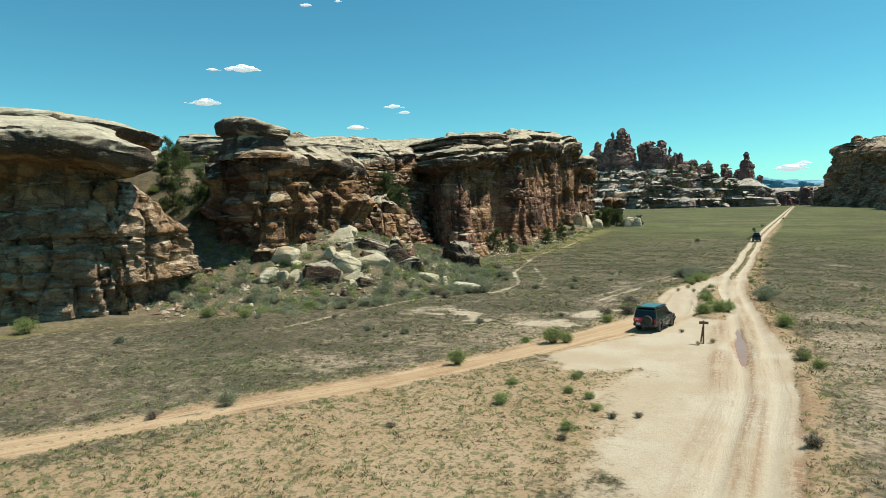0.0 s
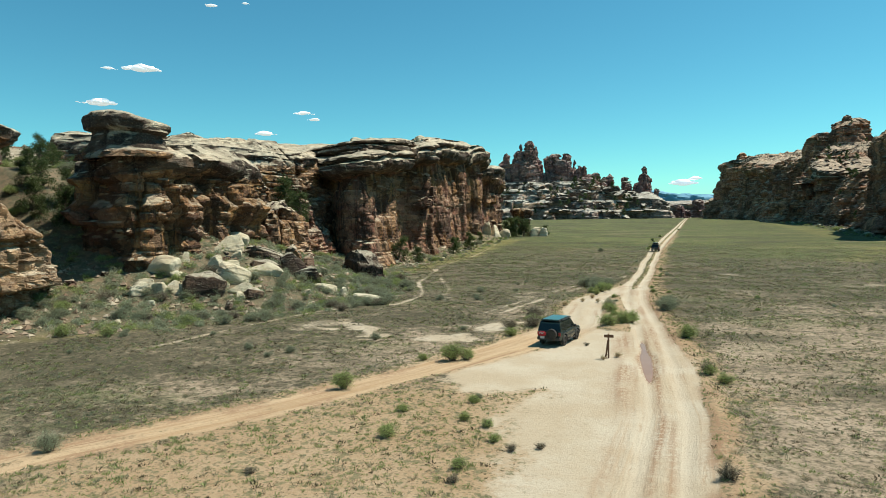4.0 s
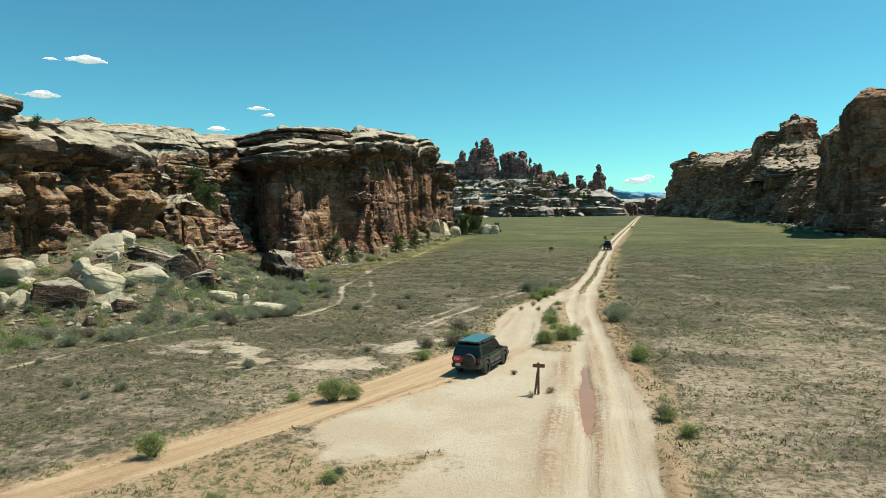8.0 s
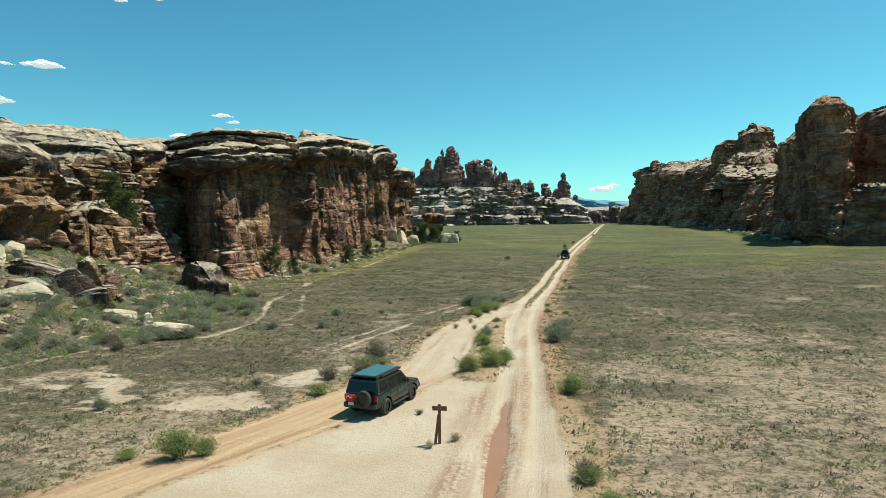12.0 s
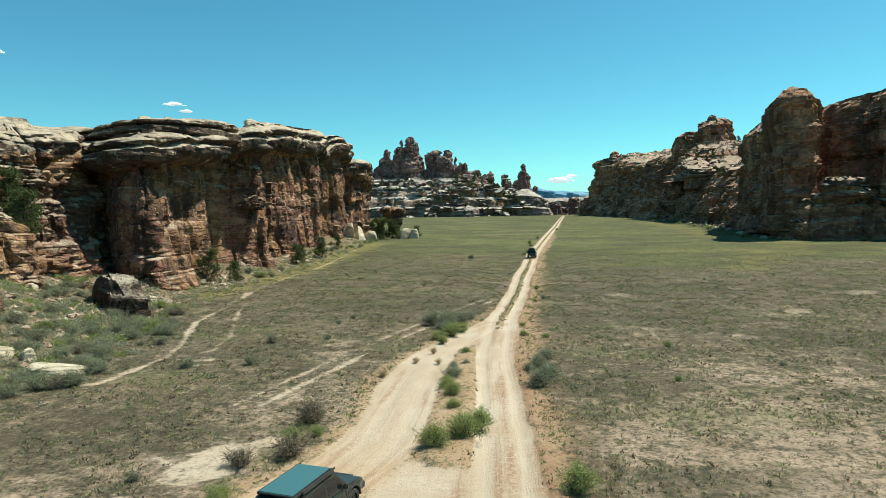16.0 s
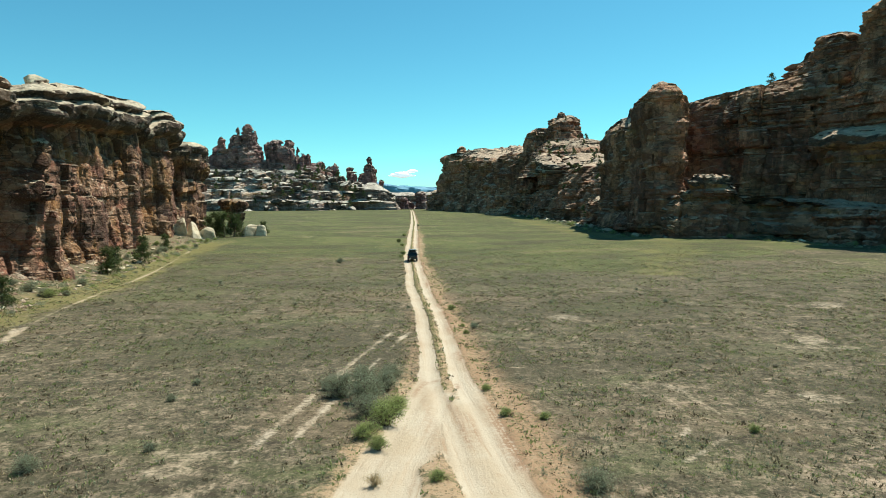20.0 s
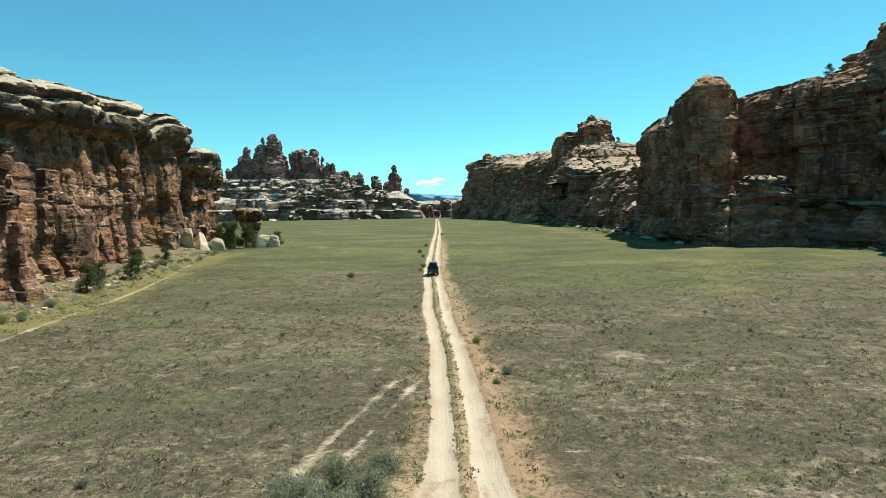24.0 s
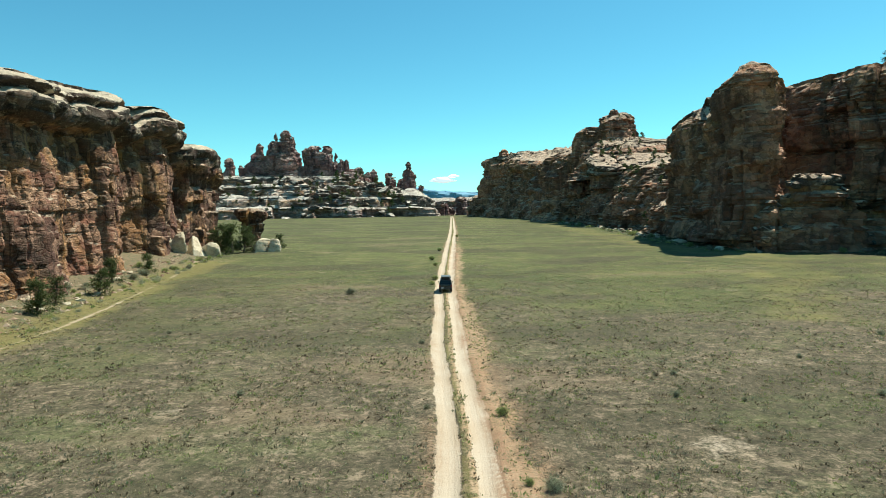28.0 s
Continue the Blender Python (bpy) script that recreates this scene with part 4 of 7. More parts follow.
    patch = np.minimum.reduce([np.hypot(X - a, (Y - b) * 0.8) / r for a, b, r in ((-17.4, 77.6, 1.6), (-40.3, 94.8, 2.0), (-26.4, 76.1, 1.6), (-18.4, 81.7, 1.4), (21.7, 102.5, 1.8), (5.5, 113.6, 1.6), (34.2, 118.6, 2.4), (13.1, 88, 1.3), (-30, 55.6, 2.6))])
    road = np.maximum(road, 0.46 * sstep(1.1, 0.4, patch + 1.4 * fbm(X / 1.8, Y / 1.2, 0, 4, 37)))
    pan = fbm(X / 6, Y / 4, 0, 5, 33) + 0.35 * ragged
    road = np.maximum(road, 0.42 * sstep(0.4, 0.75, pan) * sstep(2, 4, d1))
    sand = sstep(12, 2, near_line(X, Y, [(-26, 2), (-16, 22), (-10, 33), (-6, 42)])[0] + 4 * ragged)
    sand = np.maximum(sand, 0.85 * sstep(2.4, 0.6, d1 - w1 + 1.2 * ragged) * sstep(140, 60, Y))
    sand = np.maximum(sand, 0.75 * sstep(2.6, 0.6, d1 - w1 + 1.5 * ragged) * (side > 0) * sstep(330, 200, Y))
    sand = np.maximum(sand, 0.7 * sstep(1.8, 0.3, d2 - w2 + 1.2 * ragged))
    sand = np.maximum(sand, 0.8 * island)
    pale = sstep(-6, 4, X - 0.02 * Y + 4 * ragged) * sstep(98, 46, Y + 14 * ragged)
    pale = np.maximum(pale, 0.75 * sstep(14, 4, near_line(X, Y, [(-26, 34), (-20, 44), (-15, 56), (-13, 66)])[0] + 5 * ragged + 4))
    green = sstep(80, 235, Y + 50 * fbm(X / 24, Y / 20, 0, 4, 35)) * 0.95
    green = np.clip(green - 0.3 * np.exp(-((X - 40) / 28) ** 2 - ((Y - 105) / 28) ** 2), 0, 1)
    fl = foot_left(Y)
    yellow = sstep(9, 2, np.abs(X - fl - 1.0) + 3 * ragged) * sstep(80, 120, Y) * sstep(235, 215, Y) + 0.6 * sstep(4, 0.5, np.abs(X - fl - 1.5) + 3 * ragged) * sstep(60, 45, Y)
    yellow = np.maximum(yellow, sstep(12, 3, near_line(X, Y, [(30, 150), (55, 205), (45, 260), (46, 420)])[0] + 4 * ragged) * 0.55)
    yellow = np.maximum(yellow, 0.7 * middle)
    talus = sstep(-1, 3, fl - X) * sstep(0, 25, Y) * sstep(300, 250, Y)
    close = sstep(2.5, 1.7, np.minimum(d1, d2))
    rut = np.exp(-((d1 - 0.8) / 0.33) ** 2) + 0.6 * np.exp(-((d2 - 0.75) / 0.35) ** 2)
    scar = np.exp(-((d1 - 0.25) / 0.2) ** 2) * sstep(-0.4, 0.3, vnoise(X / 0.8, Y / 5, 0, 51)) * sstep(100, 76, Y)
    scar = np.maximum(scar, np.exp(-((d1 - w1 - 0.25 - 0.4 * ragged) / 0.5) ** 2) * np.where(side > 0, 1.0, 0.35) * sstep(-0.35, 0.2, vnoise(X / 1.0, Y / 3, 0, 52)))
    scar = np.maximum(scar, 0.8 * np.exp(-((d2 - 1.1 - 0.2 * ragged) / 0.14) ** 2) * sstep(-0.1, 0.4, vnoise(X / 1.2, Y / 4, 0, 53)) * sstep(30, 45, Y))
    scar = np.maximum(scar, 0.7 * sstep(0.8, 0.3, np.abs(d2 - w2 + 0.2)) * sstep(0.0, 0.4, vnoise(X / 1.5, Y / 2, 0, 54)) * sstep(50, 36, Y))
    scar = np.maximum(scar, 0.85 * np.exp(-((d1 - 2.0 - 0.3 * ragged) / 0.6) ** 2) * (side < 0) * sstep(34, 42, Y) * sstep(60, 55, Y) * sstep(-0.5, 0.1, vnoise(X / 1.0, Y / 3, 0, 58)))
    scar = np.maximum(scar, 0.6 * sstep(3.4, 0.4, d1 - w1 + 1.6 * ragged) * sstep(-0.3, 0.2, d1 - w1) * (side > 0) * sstep(45, 60, Y) * sstep(190, 110, Y))
    wet = np.abs(d1 - 0.62) / puddle_width(Y)
    scar = np.maximum(scar, 0.95 * sstep(1.5, 0.9, wet + 0.3 * ragged) * (side < 0) * sstep(42.4, 43.6, Y) * sstep(56, 55, Y))
    one = d1 < d2
    return dict(road=road, sand=sand, pale=pale, green=green, yellow=np.clip(yellow, 0, 1), talus=talus, rut=rut, scar=scar, ragged=ragged, middle=middle, island=island,
                d1=d1, d2=d2, w1=w1, side=side, across=np.where(one, d1 * side, d2), along=np.where(one, al1, al2), apron=apron, lane=lane, close=close)


def build_ground():
    xs = axis([(-3200, -600, 150), (-600, -160, 20), (-160, -75, 2.0), (-75, -52, 0.6), (-52, -16, 0.3), (-16, 4, 0.16), (4, 14, 0.3), (14, 70, 0.7), (70, 160, 2.5), (160, 600, 20), (600, 3200, 150)])
    ys = axis([(-3000, -300, 150), (-300, -20, 14), (-20, 10, 1.0), (10, 130, 0.36), (130, 260, 0.9), (260, 500, 3.0), (500, 900, 10), (900, 4600, 120)])
    X, Y = np.meshgrid(xs, ys)
    Z = ground_z(X, Y)
    k = masks(X, Y)
    soft = sstep(3.6, 2.0, np.minimum(k["d1"], k["d2"]))
    Z = Z - 0.08 * k["rut"] - 0.04 * k["road"] + 0.05 * k["middle"] + 0.05 * k["ragged"] * soft + 0.10 * k["island"]
    bank = np.exp(-((k["d1"] - k["w1"] - 0.35) / 0.3) ** 2)
    Z = Z + 0.13 * bank * (0.4 + np.clip(k["ragged"], -0.4, 1)) * np.where(k["side"] > 0, 1.0, 0.5)
    Z = Z + 0.03 * fbm(X / 0.5, Y / 0.5, 0, 2, 44) * sstep(60, 30, np.abs(X + 7)) * (1 - 0.7 * k["road"])
    Z = Z - 0.17 * np.exp(-((k["d1"] - 0.62) / puddle_width(Y)) ** 2) * sstep(42.6, 44.4, Y) * sstep(56, 54.6, Y) * (k["side"] < 0)
    n, m = X.shape
    idx = np.arange(n * m).reshape(n, m)
    faces = np.stack([idx[:-1, :-1], idx[:-1, 1:], idx[1:, 1:], idx[1:, :-1]], -1).reshape(-1, 4)
    v = np.stack([X, Y, Z], -1).reshape(-1, 3)
    at = {q: k[q].reshape(-1) for q in ("road", "sand", "pale", "green", "yellow", "talus", "rut", "scar", "across", "along", "lane", "close")}
    me = mesh_np("ground", v, faces, ground_material(), at)
    return tagged(new("ground", me), "desert valley floor of dark soil, sparse grass and pale sand", "ground", "", "structure")


def ground_material():
    n = Nodes("ground", 0.95, 0.08)
    grit = n.noise(11.0, 5, 0.75)
    fine = n.noise(4.2, 7, 0.75)
    speck = n.noise(1.1, 7, 0.75)
    patch = n.noise(0.15, 6, 0.66)
    wide = n.noise(0.03, 4, 0.55)
    warp = n.math("MULTIPLY", n.math("SUBTRACT", fine, 0.5), 1.1)
    dots = n.math("ADD", n.math("ADD", n.voronoi(2.1, (1, 1, 0.01)), warp), n.math("MULTIPLY", n.math("SUBTRACT", speck, 0.5), 1.6))
    dotm = n.ramp(dots, 0.34, 0.22)
    small = n.math("ADD", n.math("ADD", n.voronoi(5.5, (1, 1, 0.01)), warp), n.math("MULTIPLY", n.math("SUBTRACT", speck, 0.5), 1.2))
    smallm = n.ramp(small, 0.40, 0.26)
    dark = n.mix(n.ramp(patch, 0.32, 0.68), (0.116, 0.099, 0.064), (0.18, 0.15, 0.10))
    dark = n.mix(n.ramp(fine, 0.53, 0.62, 0, 0.7), dark, (0.32, 0.255, 0.17))
    dark = n.mix(n.math("MULTIPLY", smallm, 0.85), dark, (0.062, 0.062, 0.034))
    dark = n.mix(n.math("MULTIPLY", dotm, 0.5), dark, (0.08, 0.09, 0.045))
    dark = n.mix(n.ramp(n.noise(1.9, 8, 0.8), 0.55, 0.62, 0, 0.7), dark, (0.33, 0.25, 0.175))
    pale = n.mix(n.ramp(patch, 0.35, 0.7), (0.40, 0.30, 0.21), (0.54, 0.415, 0.30))
    pale = n.mix(n.math("MULTIPLY", smallm, 0.6), pale, (0.13, 0.118, 0.07))
    crust = n.noise(2.2, 8, 0.8)
    pale = n.mix(n.ramp(crust, 0.5, 0.42, 0, 0.75), pale, (0.17, 0.135, 0.09))
    pale = n.mix(n.ramp(crust, 0.54, 0.62, 0, 0.6), pale, (0.60, 0.47, 0.35))
    pale = n.mix(n.math("MULTIPLY", dotm, 0.4), pale, (0.12, 0.115, 0.06))
    mott = n.noise(0.9, 9, 0.8)
    dark = n.mix(n.ramp(mott, 0.54, 0.59, 0, 0.85), dark, (0.40, 0.305, 0.215))
    dark = n.mix(n.ramp(mott, 0.48, 0.42, 0, 0.8), dark, (0.056, 0.045, 0.033))
    pm = n.math("ADD", n.attr("pale"), n.math("MULTIPLY", n.math("SUBTRACT", n.math("ADD", speck, patch), 1.0), 1.8))
    c = n.mix(n.ramp(pm, 0.35, 0.85, 0, 0.9), dark, pale)
    grass = n.mix(n.ramp(wide, 0.4, 0.65), (0.105, 0.128, 0.048), (0.165, 0.185, 0.066))
    grass = n.mix(n.ramp(speck, 0.45, 0.62, 0, 0.5), grass, (0.11, 0.10, 0.05))
    grass = n.mix(n.math("MULTIPLY", smallm, 0.7), grass, (0.07, 0.085, 0.035))
    grass = n.mix(n.ramp(n.noise(0.4, 6, 0.7), 0.58, 0.68, 0, 0.4), grass, (0.22, 0.19, 0.10))
    gm = n.ramp(n.math("ADD", n.attr("green"), n.math("MULTIPLY", n.math("SUBTRACT", patch, 0.5), 1.6)), 0.2, 0.8)
    c = n.mix(gm, c, grass)
    far_a = n.noise(0.3, 7, 0.75, stretch=(0.7, 1, 1))
    c = n.mix(n.math("MULTIPLY", n.ramp(far_a, 0.53, 0.63, 0, 0.6), n.ramp(n.attr("green"), 0.2, 0.8)), c, (0.27, 0.235, 0.105))
    c = n.mix(n.ramp(far_a, 0.47, 0.37, 0, 0.6), c, (0.062, 0.058, 0.038))
    # greener strips and browner strips across the flat
    zone = n.noise(0.055, 5, 0.6, stretch=(0.55, 1.2, 1))
    c = n.mix(n.ramp(zone, 0.5, 0.60, 0, 0.62), c, (0.082, 0.074, 0.047))
    c = n.mix(n.ramp(zone, 0.44, 0.34, 0, 0.4), c, (0.30, 0.215, 0.14))
    lush = n.noise(0.09, 5, 0.65, stretch=(0.6, 1.3, 1))
    c = n.mix(n.math("MULTIPLY", n.ramp(lush, 0.53, 0.66, 0, 0.42), n.ramp(speck, 0.38, 0.55)), c, (0.13, 0.17, 0.06))
    clod = n.noise(3.1, 9, 0.85)
    c = n.mix(n.ramp(clod, 0.47, 0.42, 0, 0.75), c, (0.045, 0.042, 0.027))
    c = n.mix(n.ramp(clod, 0.55, 0.60, 0, 0.5), c, (0.36, 0.29, 0.20))
    ym = n.ramp(n.math("ADD", n.attr("yellow"), n.math("MULTIPLY", n.math("SUBTRACT", patch, 0.5), 1.2)), 0.3, 0.9, 0, 0.55)
    c = n.mix(ym, c, n.mix(n.ramp(fine, 0.4, 0.65), (0.34, 0.28, 0.10), (0.19, 0.185, 0.07)))
    talus = n.mix(n.ramp(speck, 0.42, 0.6), (0.29, 0.21, 0.135), (0.14, 0.14, 0.085))
    talus = n.mix(n.ramp(fine, 0.45, 0.65, 0, 0.6), talus, (0.10, 0.085, 0.06))
    c = n.mix(n.math("MULTIPLY", n.attr("talus"), 0.85), c, talus)
    sandc = n.mix(n.ramp(patch, 0.35, 0.65), (0.43, 0.295, 0.175), (0.50, 0.365, 0.235))
    sandc = n.mix(n.ramp(fine, 0.5, 0.62, 0, 0.55), sandc, (0.36, 0.235, 0.135))
    sandc = n.mix(n.ramp(speck, 0.56, 0.68, 0, 0.6), sandc, (0.37, 0.25, 0.15))
    sandc = n.mix(n.math("MULTIPLY", smallm, 0.65), sandc, (0.19, 0.165, 0.095))
    sandc = n.mix(n.math("MULTIPLY", dotm, 0.7), sandc, (0.17, 0.165, 0.085))
    sm = n.ramp(n.math("ADD", n.attr("sand"), n.math("MULTIPLY", n.math("SUBTRACT", n.math("ADD", speck, fine), 1.0), 1.6)), 0.2, 0.8)
    c = n.mix(sm, c, sandc)
    # tyre marks drawn out along the road
    comb = n.put("CombineXYZ")
    n.link(n.math("ADD", n.math("MULTIPLY", n.attr("across"), 3.4), n.math("MULTIPLY", wide, 3.0)), comb.inputs[0])
    n.link(n.math("MULTIPLY", n.attr("along"), 0.07), comb.inputs[1])
    tyre = n.noise(1.0, 5, 0.7, vec=comb.outputs[0], warp=0.2)
    roadc = n.mix(n.ramp(n.noise(0.2, 4, 0.6), 0.36, 0.66), (0.53, 0.42, 0.295), (0.60, 0.505, 0.385))
    roadc = n.mix(n.math("MULTIPLY", n.ramp(tyre, 0.52, 0.68, 0, 0.5), n.attr("close")), roadc, (0.48, 0.335, 0.21))
    marks = n.noise(0.8, 7, 0.7, warp=1.2)
    roadc = n.mix(n.math("MULTIPLY", n.ramp(marks, 0.56, 0.64, 0, 0.4), n.ramp(n.attr("close"), 1.0, 0.0)), roadc, (0.50, 0.37, 0.245))
    comb2 = n.put("CombineXYZ")
    n.link(n.math("ADD", n.math("MULTIPLY", n.attr("across"), 5.0), n.math("MULTIPLY", speck, 2.5)), comb2.inputs[0])
    n.link(n.math("MULTIPLY", n.attr("along"), 0.09), comb2.inputs[1])
    lines = n.noise(1.0, 4, 0.6, vec=comb2.outputs[0], warp=0.3)
    roadc = n.mix(n.math("MULTIPLY", n.math("MULTIPLY", n.ramp(lines, 0.55, 0.63, 0, 0.6), n.ramp(n.noise(0.35, 5, 0.6), 0.46, 0.6)), n.attr("close")), roadc, (0.42, 0.275, 0.165))
    roadc = n.mix(n.ramp(fine, 0.54, 0.75, 0, 0.45), roadc, (0.46, 0.315, 0.20))
    roadc = n.mix(n.math("MULTIPLY", n.attr("rut"), 0.5), roadc, (0.62, 0.525, 0.405))
    lanec = n.mix(n.ramp(tyre, 0.42, 0.6), (0.60, 0.42, 0.255), (0.47, 0.30, 0.165))
    lanec = n.mix(n.ramp(fine, 0.52, 0.7, 0, 0.4), lanec, (0.40, 0.26, 0.15))
    roadc = n.mix(n.math("MULTIPLY", n.attr("lane"), 0.85), roadc, lanec)
    rm = n.ramp(n.math("ADD", n.attr("road"), n.math("MULTIPLY", n.math("SUBTRACT", n.math("ADD", fine, speck), 1.0), 0.9)), 0.30, 0.70)
    c = n.mix(rm, c, roadc)
    c = n.mix(n.math("MULTIPLY", n.attr("scar"), n.ramp(n.math("ADD", fine, n.math("MULTIPLY", tyre, 0.5)), 0.66, 0.78, 0.12, 1.0)), c, (0.36, 0.22, 0.135))
    chips = n.math("MULTIPLY", n.ramp(speck, 0.59, 0.66, 0, 0.5), n.ramp(n.attr("road"), 0.5, 0.2))
    c = n.mix(chips, c, (0.45, 0.335, 0.24))
    c = n.mix(n.ramp(grit, 0.52, 0.72, 0.0, 0.35), c, (0.11, 0.085, 0.055))
    n.color(c)
    n.bump(n.math("SUBTRACT", n.math("ADD", n.math("ADD", fine, n.math("MULTIPLY", speck, 0.6)), n.math("MULTIPLY", grit, 0.5)), n.math("MULTIPLY", n.math("MULTIPLY", lines, n.math("MULTIPLY", rm, n.attr("close"))), 0.8)), 0.8, 0.07)
    return n.mat


build_ground()


# ---- boulders ----
def boulder_mesh(seed, cuts=15, sub=4, mat=None, low=0.34, high=0.66, crisp=24):
    """An angular block: a ball cut by planes, roughened and split along beds."""
    rs = np.random.RandomState(seed)
    bm = bmesh.new()
    bmesh.ops.create_icosphere(bm, subdivisions=sub + 1, radius=1.0)
    v = np.array([p.co[:] for p in bm.verts])
    for _ in range(cuts):
        d = rs.normal(size=3) * (1, 1, 0.8)
        d /= np.linalg.norm(d)
        h = rs.uniform(low, high)
        over = np.maximum(0, v @ d - h)
        v = v - over[:, None] * d
    r = 0.07 * fbm(v[:, 0] * 2.2, v[:, 1] * 2.2, v[:, 2] * 4 + seed, 4, seed) + 0.05 * (hash01(np.floor(v[:, 2] * 5 + 40), np.floor(v[:, 2] * 0), np.floor(v[:, 2] * 0), seed) - 0.5)
    v = v * (1 + r)[:, None] * 1.15
    for p, q in zip(bm.verts, v):
        p.co = q
    me = bpy.data.meshes.new("boulder")
    bm.to_mesh(me)
    bm.free()
    me.attributes.new("cap", "FLOAT", "POINT").data.foreach_set("value", np.full(len(v), 0.75, np.float32))
    me.polygons.foreach_set("use_smooth", [True] * len(me.polygons))
    me.set_sharp_from_angle(angle=radians(crisp))
    me.materials.append(mat or boulder_mat)
    return me


def boulder_stone():
    n = Nodes("boulder_stone", 0.93, 0.1)
    c = n.mix(n.ramp(n.noise(0.5, 5, 0.65), 0.35, 0.65), (0.60, 0.50, 0.345), (0.74, 0.66, 0.49))
    c = n.mix(n.ramp(n.noise(1.1, 5, 0.65, stretch=(0.3, 0.3, 2.0), warp=0.4), 0.52, 0.66, 0, 0.5), c, (0.36, 0.25, 0.16))
    c = n.mix(n.ramp(n.noise(1.3, 7, 0.75), 0.53, 0.62, 0, 0.6), c, (0.25, 0.22, 0.165))
    n.color(c)
    n.bump(n.noise(1.8, 9, 0.75), 0.8, 0.25)
    return n.mat


boulder_mat = boulder_stone()
# Dark boulder stone: varnish, with the shade of the sides painted in.
boulder_dark = rock_material("boulder_varnish_shade", (0.20, 0.12, 0.085), (0.34, 0.235, 0.165), (0.66, 0.58, 0.44), 0.5, 0.9, 0.2)
BLOCKS = [boulder_mesh(500 + k, 11, low=0.5, high=0.9, crisp=50) for k in range(7)] + [boulder_mesh(520 + k, mat=boulder_dark) for k in range(4)] + [boulder_mesh(540 + k) for k in range(3)]


def boulder(x, y, size, kind, turn, tilt=0.0, sink=0.25, label="pale angular sandstone boulder fallen from the cliff", group="boulders below the west cliffs", lift=0.0):
    ob = new("boulder", BLOCKS[kind])
    sx, sy, sz = (0.74 * q for q in size)
    sink += 0.28
    m = pose(x, y, gz(x, y) + sz * (1 - sink) + lift, tilt, 0.6 * tilt, turn) @ Matrix.Diagonal((sx, sy, sz, 1))
    ob.matrix_world = m
    return tagged(ob, label, "boulder", group)


def hull_block(seed, mat, flat=0.0):
    """An angular block that fills a box of half size 1: the hull of a few corners, its edges broken, its faces bedded."""
    rs = np.random.RandomState(seed)
    p = rs.uniform(-1, 1, (13, 3))
    p /= np.max(np.abs(p), axis=1)[:, None] * rs.uniform(1.0, 1.25, 13)[:, None]
    p = np.vstack([p, [(-0.9, -0.6, -0.9), (0.9, -0.7, -0.9), (0.8, 0.8, -0.9), (-0.8, 0.7, -0.9), (0.2, 0.1, 1.0)]])
    bm = bmesh.new()
    for q in p:
        bm.verts.new(q)
    bmesh.ops.convex_hull(bm, input=bm.verts)
    bmesh.ops.bevel(bm, geom=list(bm.edges), offset=0.07, segments=1, affect="EDGES")
    bmesh.ops.triangulate(bm, faces=bm.faces)
    for _ in range(3):
        long = [e for e in bm.edges if e.calc_length() > 0.16]
        bmesh.ops.subdivide_edges(bm, edges=long, cuts=1)
        bmesh.ops.triangulate(bm, faces=[f for f in bm.faces if len(f.verts) > 3])
    bm.normal_update()
    v = np.array([q.co[:] for q in bm.verts])
    d = 0.06 * fbm(v[:, 0] * 2.5, v[:, 1] * 2.5, v[:, 2] * 5 + seed, 4, seed) + 0.07 * (hash01(np.floor(v[:, 2] * 5 + 40 + 0.7 * v[:, 0] + 0.5 * v[:, 1]), v[:, 0] * 0, v[:, 0] * 0, seed) - 0.5)
    for q, k in zip(bm.verts, d):
        q.co += q.normal * float(k)
    me = bpy.data.meshes.new("boulder")
    bm.to_mesh(me)
    bm.free()
    # Pale top over dark sides: part varnish, part shade put into the colour.
    me.attributes.new("cap", "FLOAT", "POINT").data.foreach_set("value", np.clip(v[:, 2] * 1.1 - 0.1, 0, 1).astype(np.float32))
    me.polygons.foreach_set("use_smooth", [True] * len(me.polygons))
    me.set_sharp_from_angle(angle=radians(26))
    me.materials.append(mat)
    return me


HULLS = [[hull_block(700 + k, mat) for k in range(8)] for mat in (boulder_mat, boulder_dark, sandstone)]


def block(x, y, w, d, h, turn, ax, ay, shape, mat, label, group="boulders below the west cliffs"):
    """A block by its place, width, depth and height over the ground; a quarter of it is buried."""
    ob = new("boulder", HULLS[mat][shape])
    ob.matrix_world = pose(x, y, gz(x, y) + 0.22 * h, 0, 0, turn) @ pose(0, 0, 0, ax, ay) @ Matrix.Diagonal((0.5 * w, 0.5 * d, 0.6 * h, 1))
    return tagged(ob, label, "boulder", group)


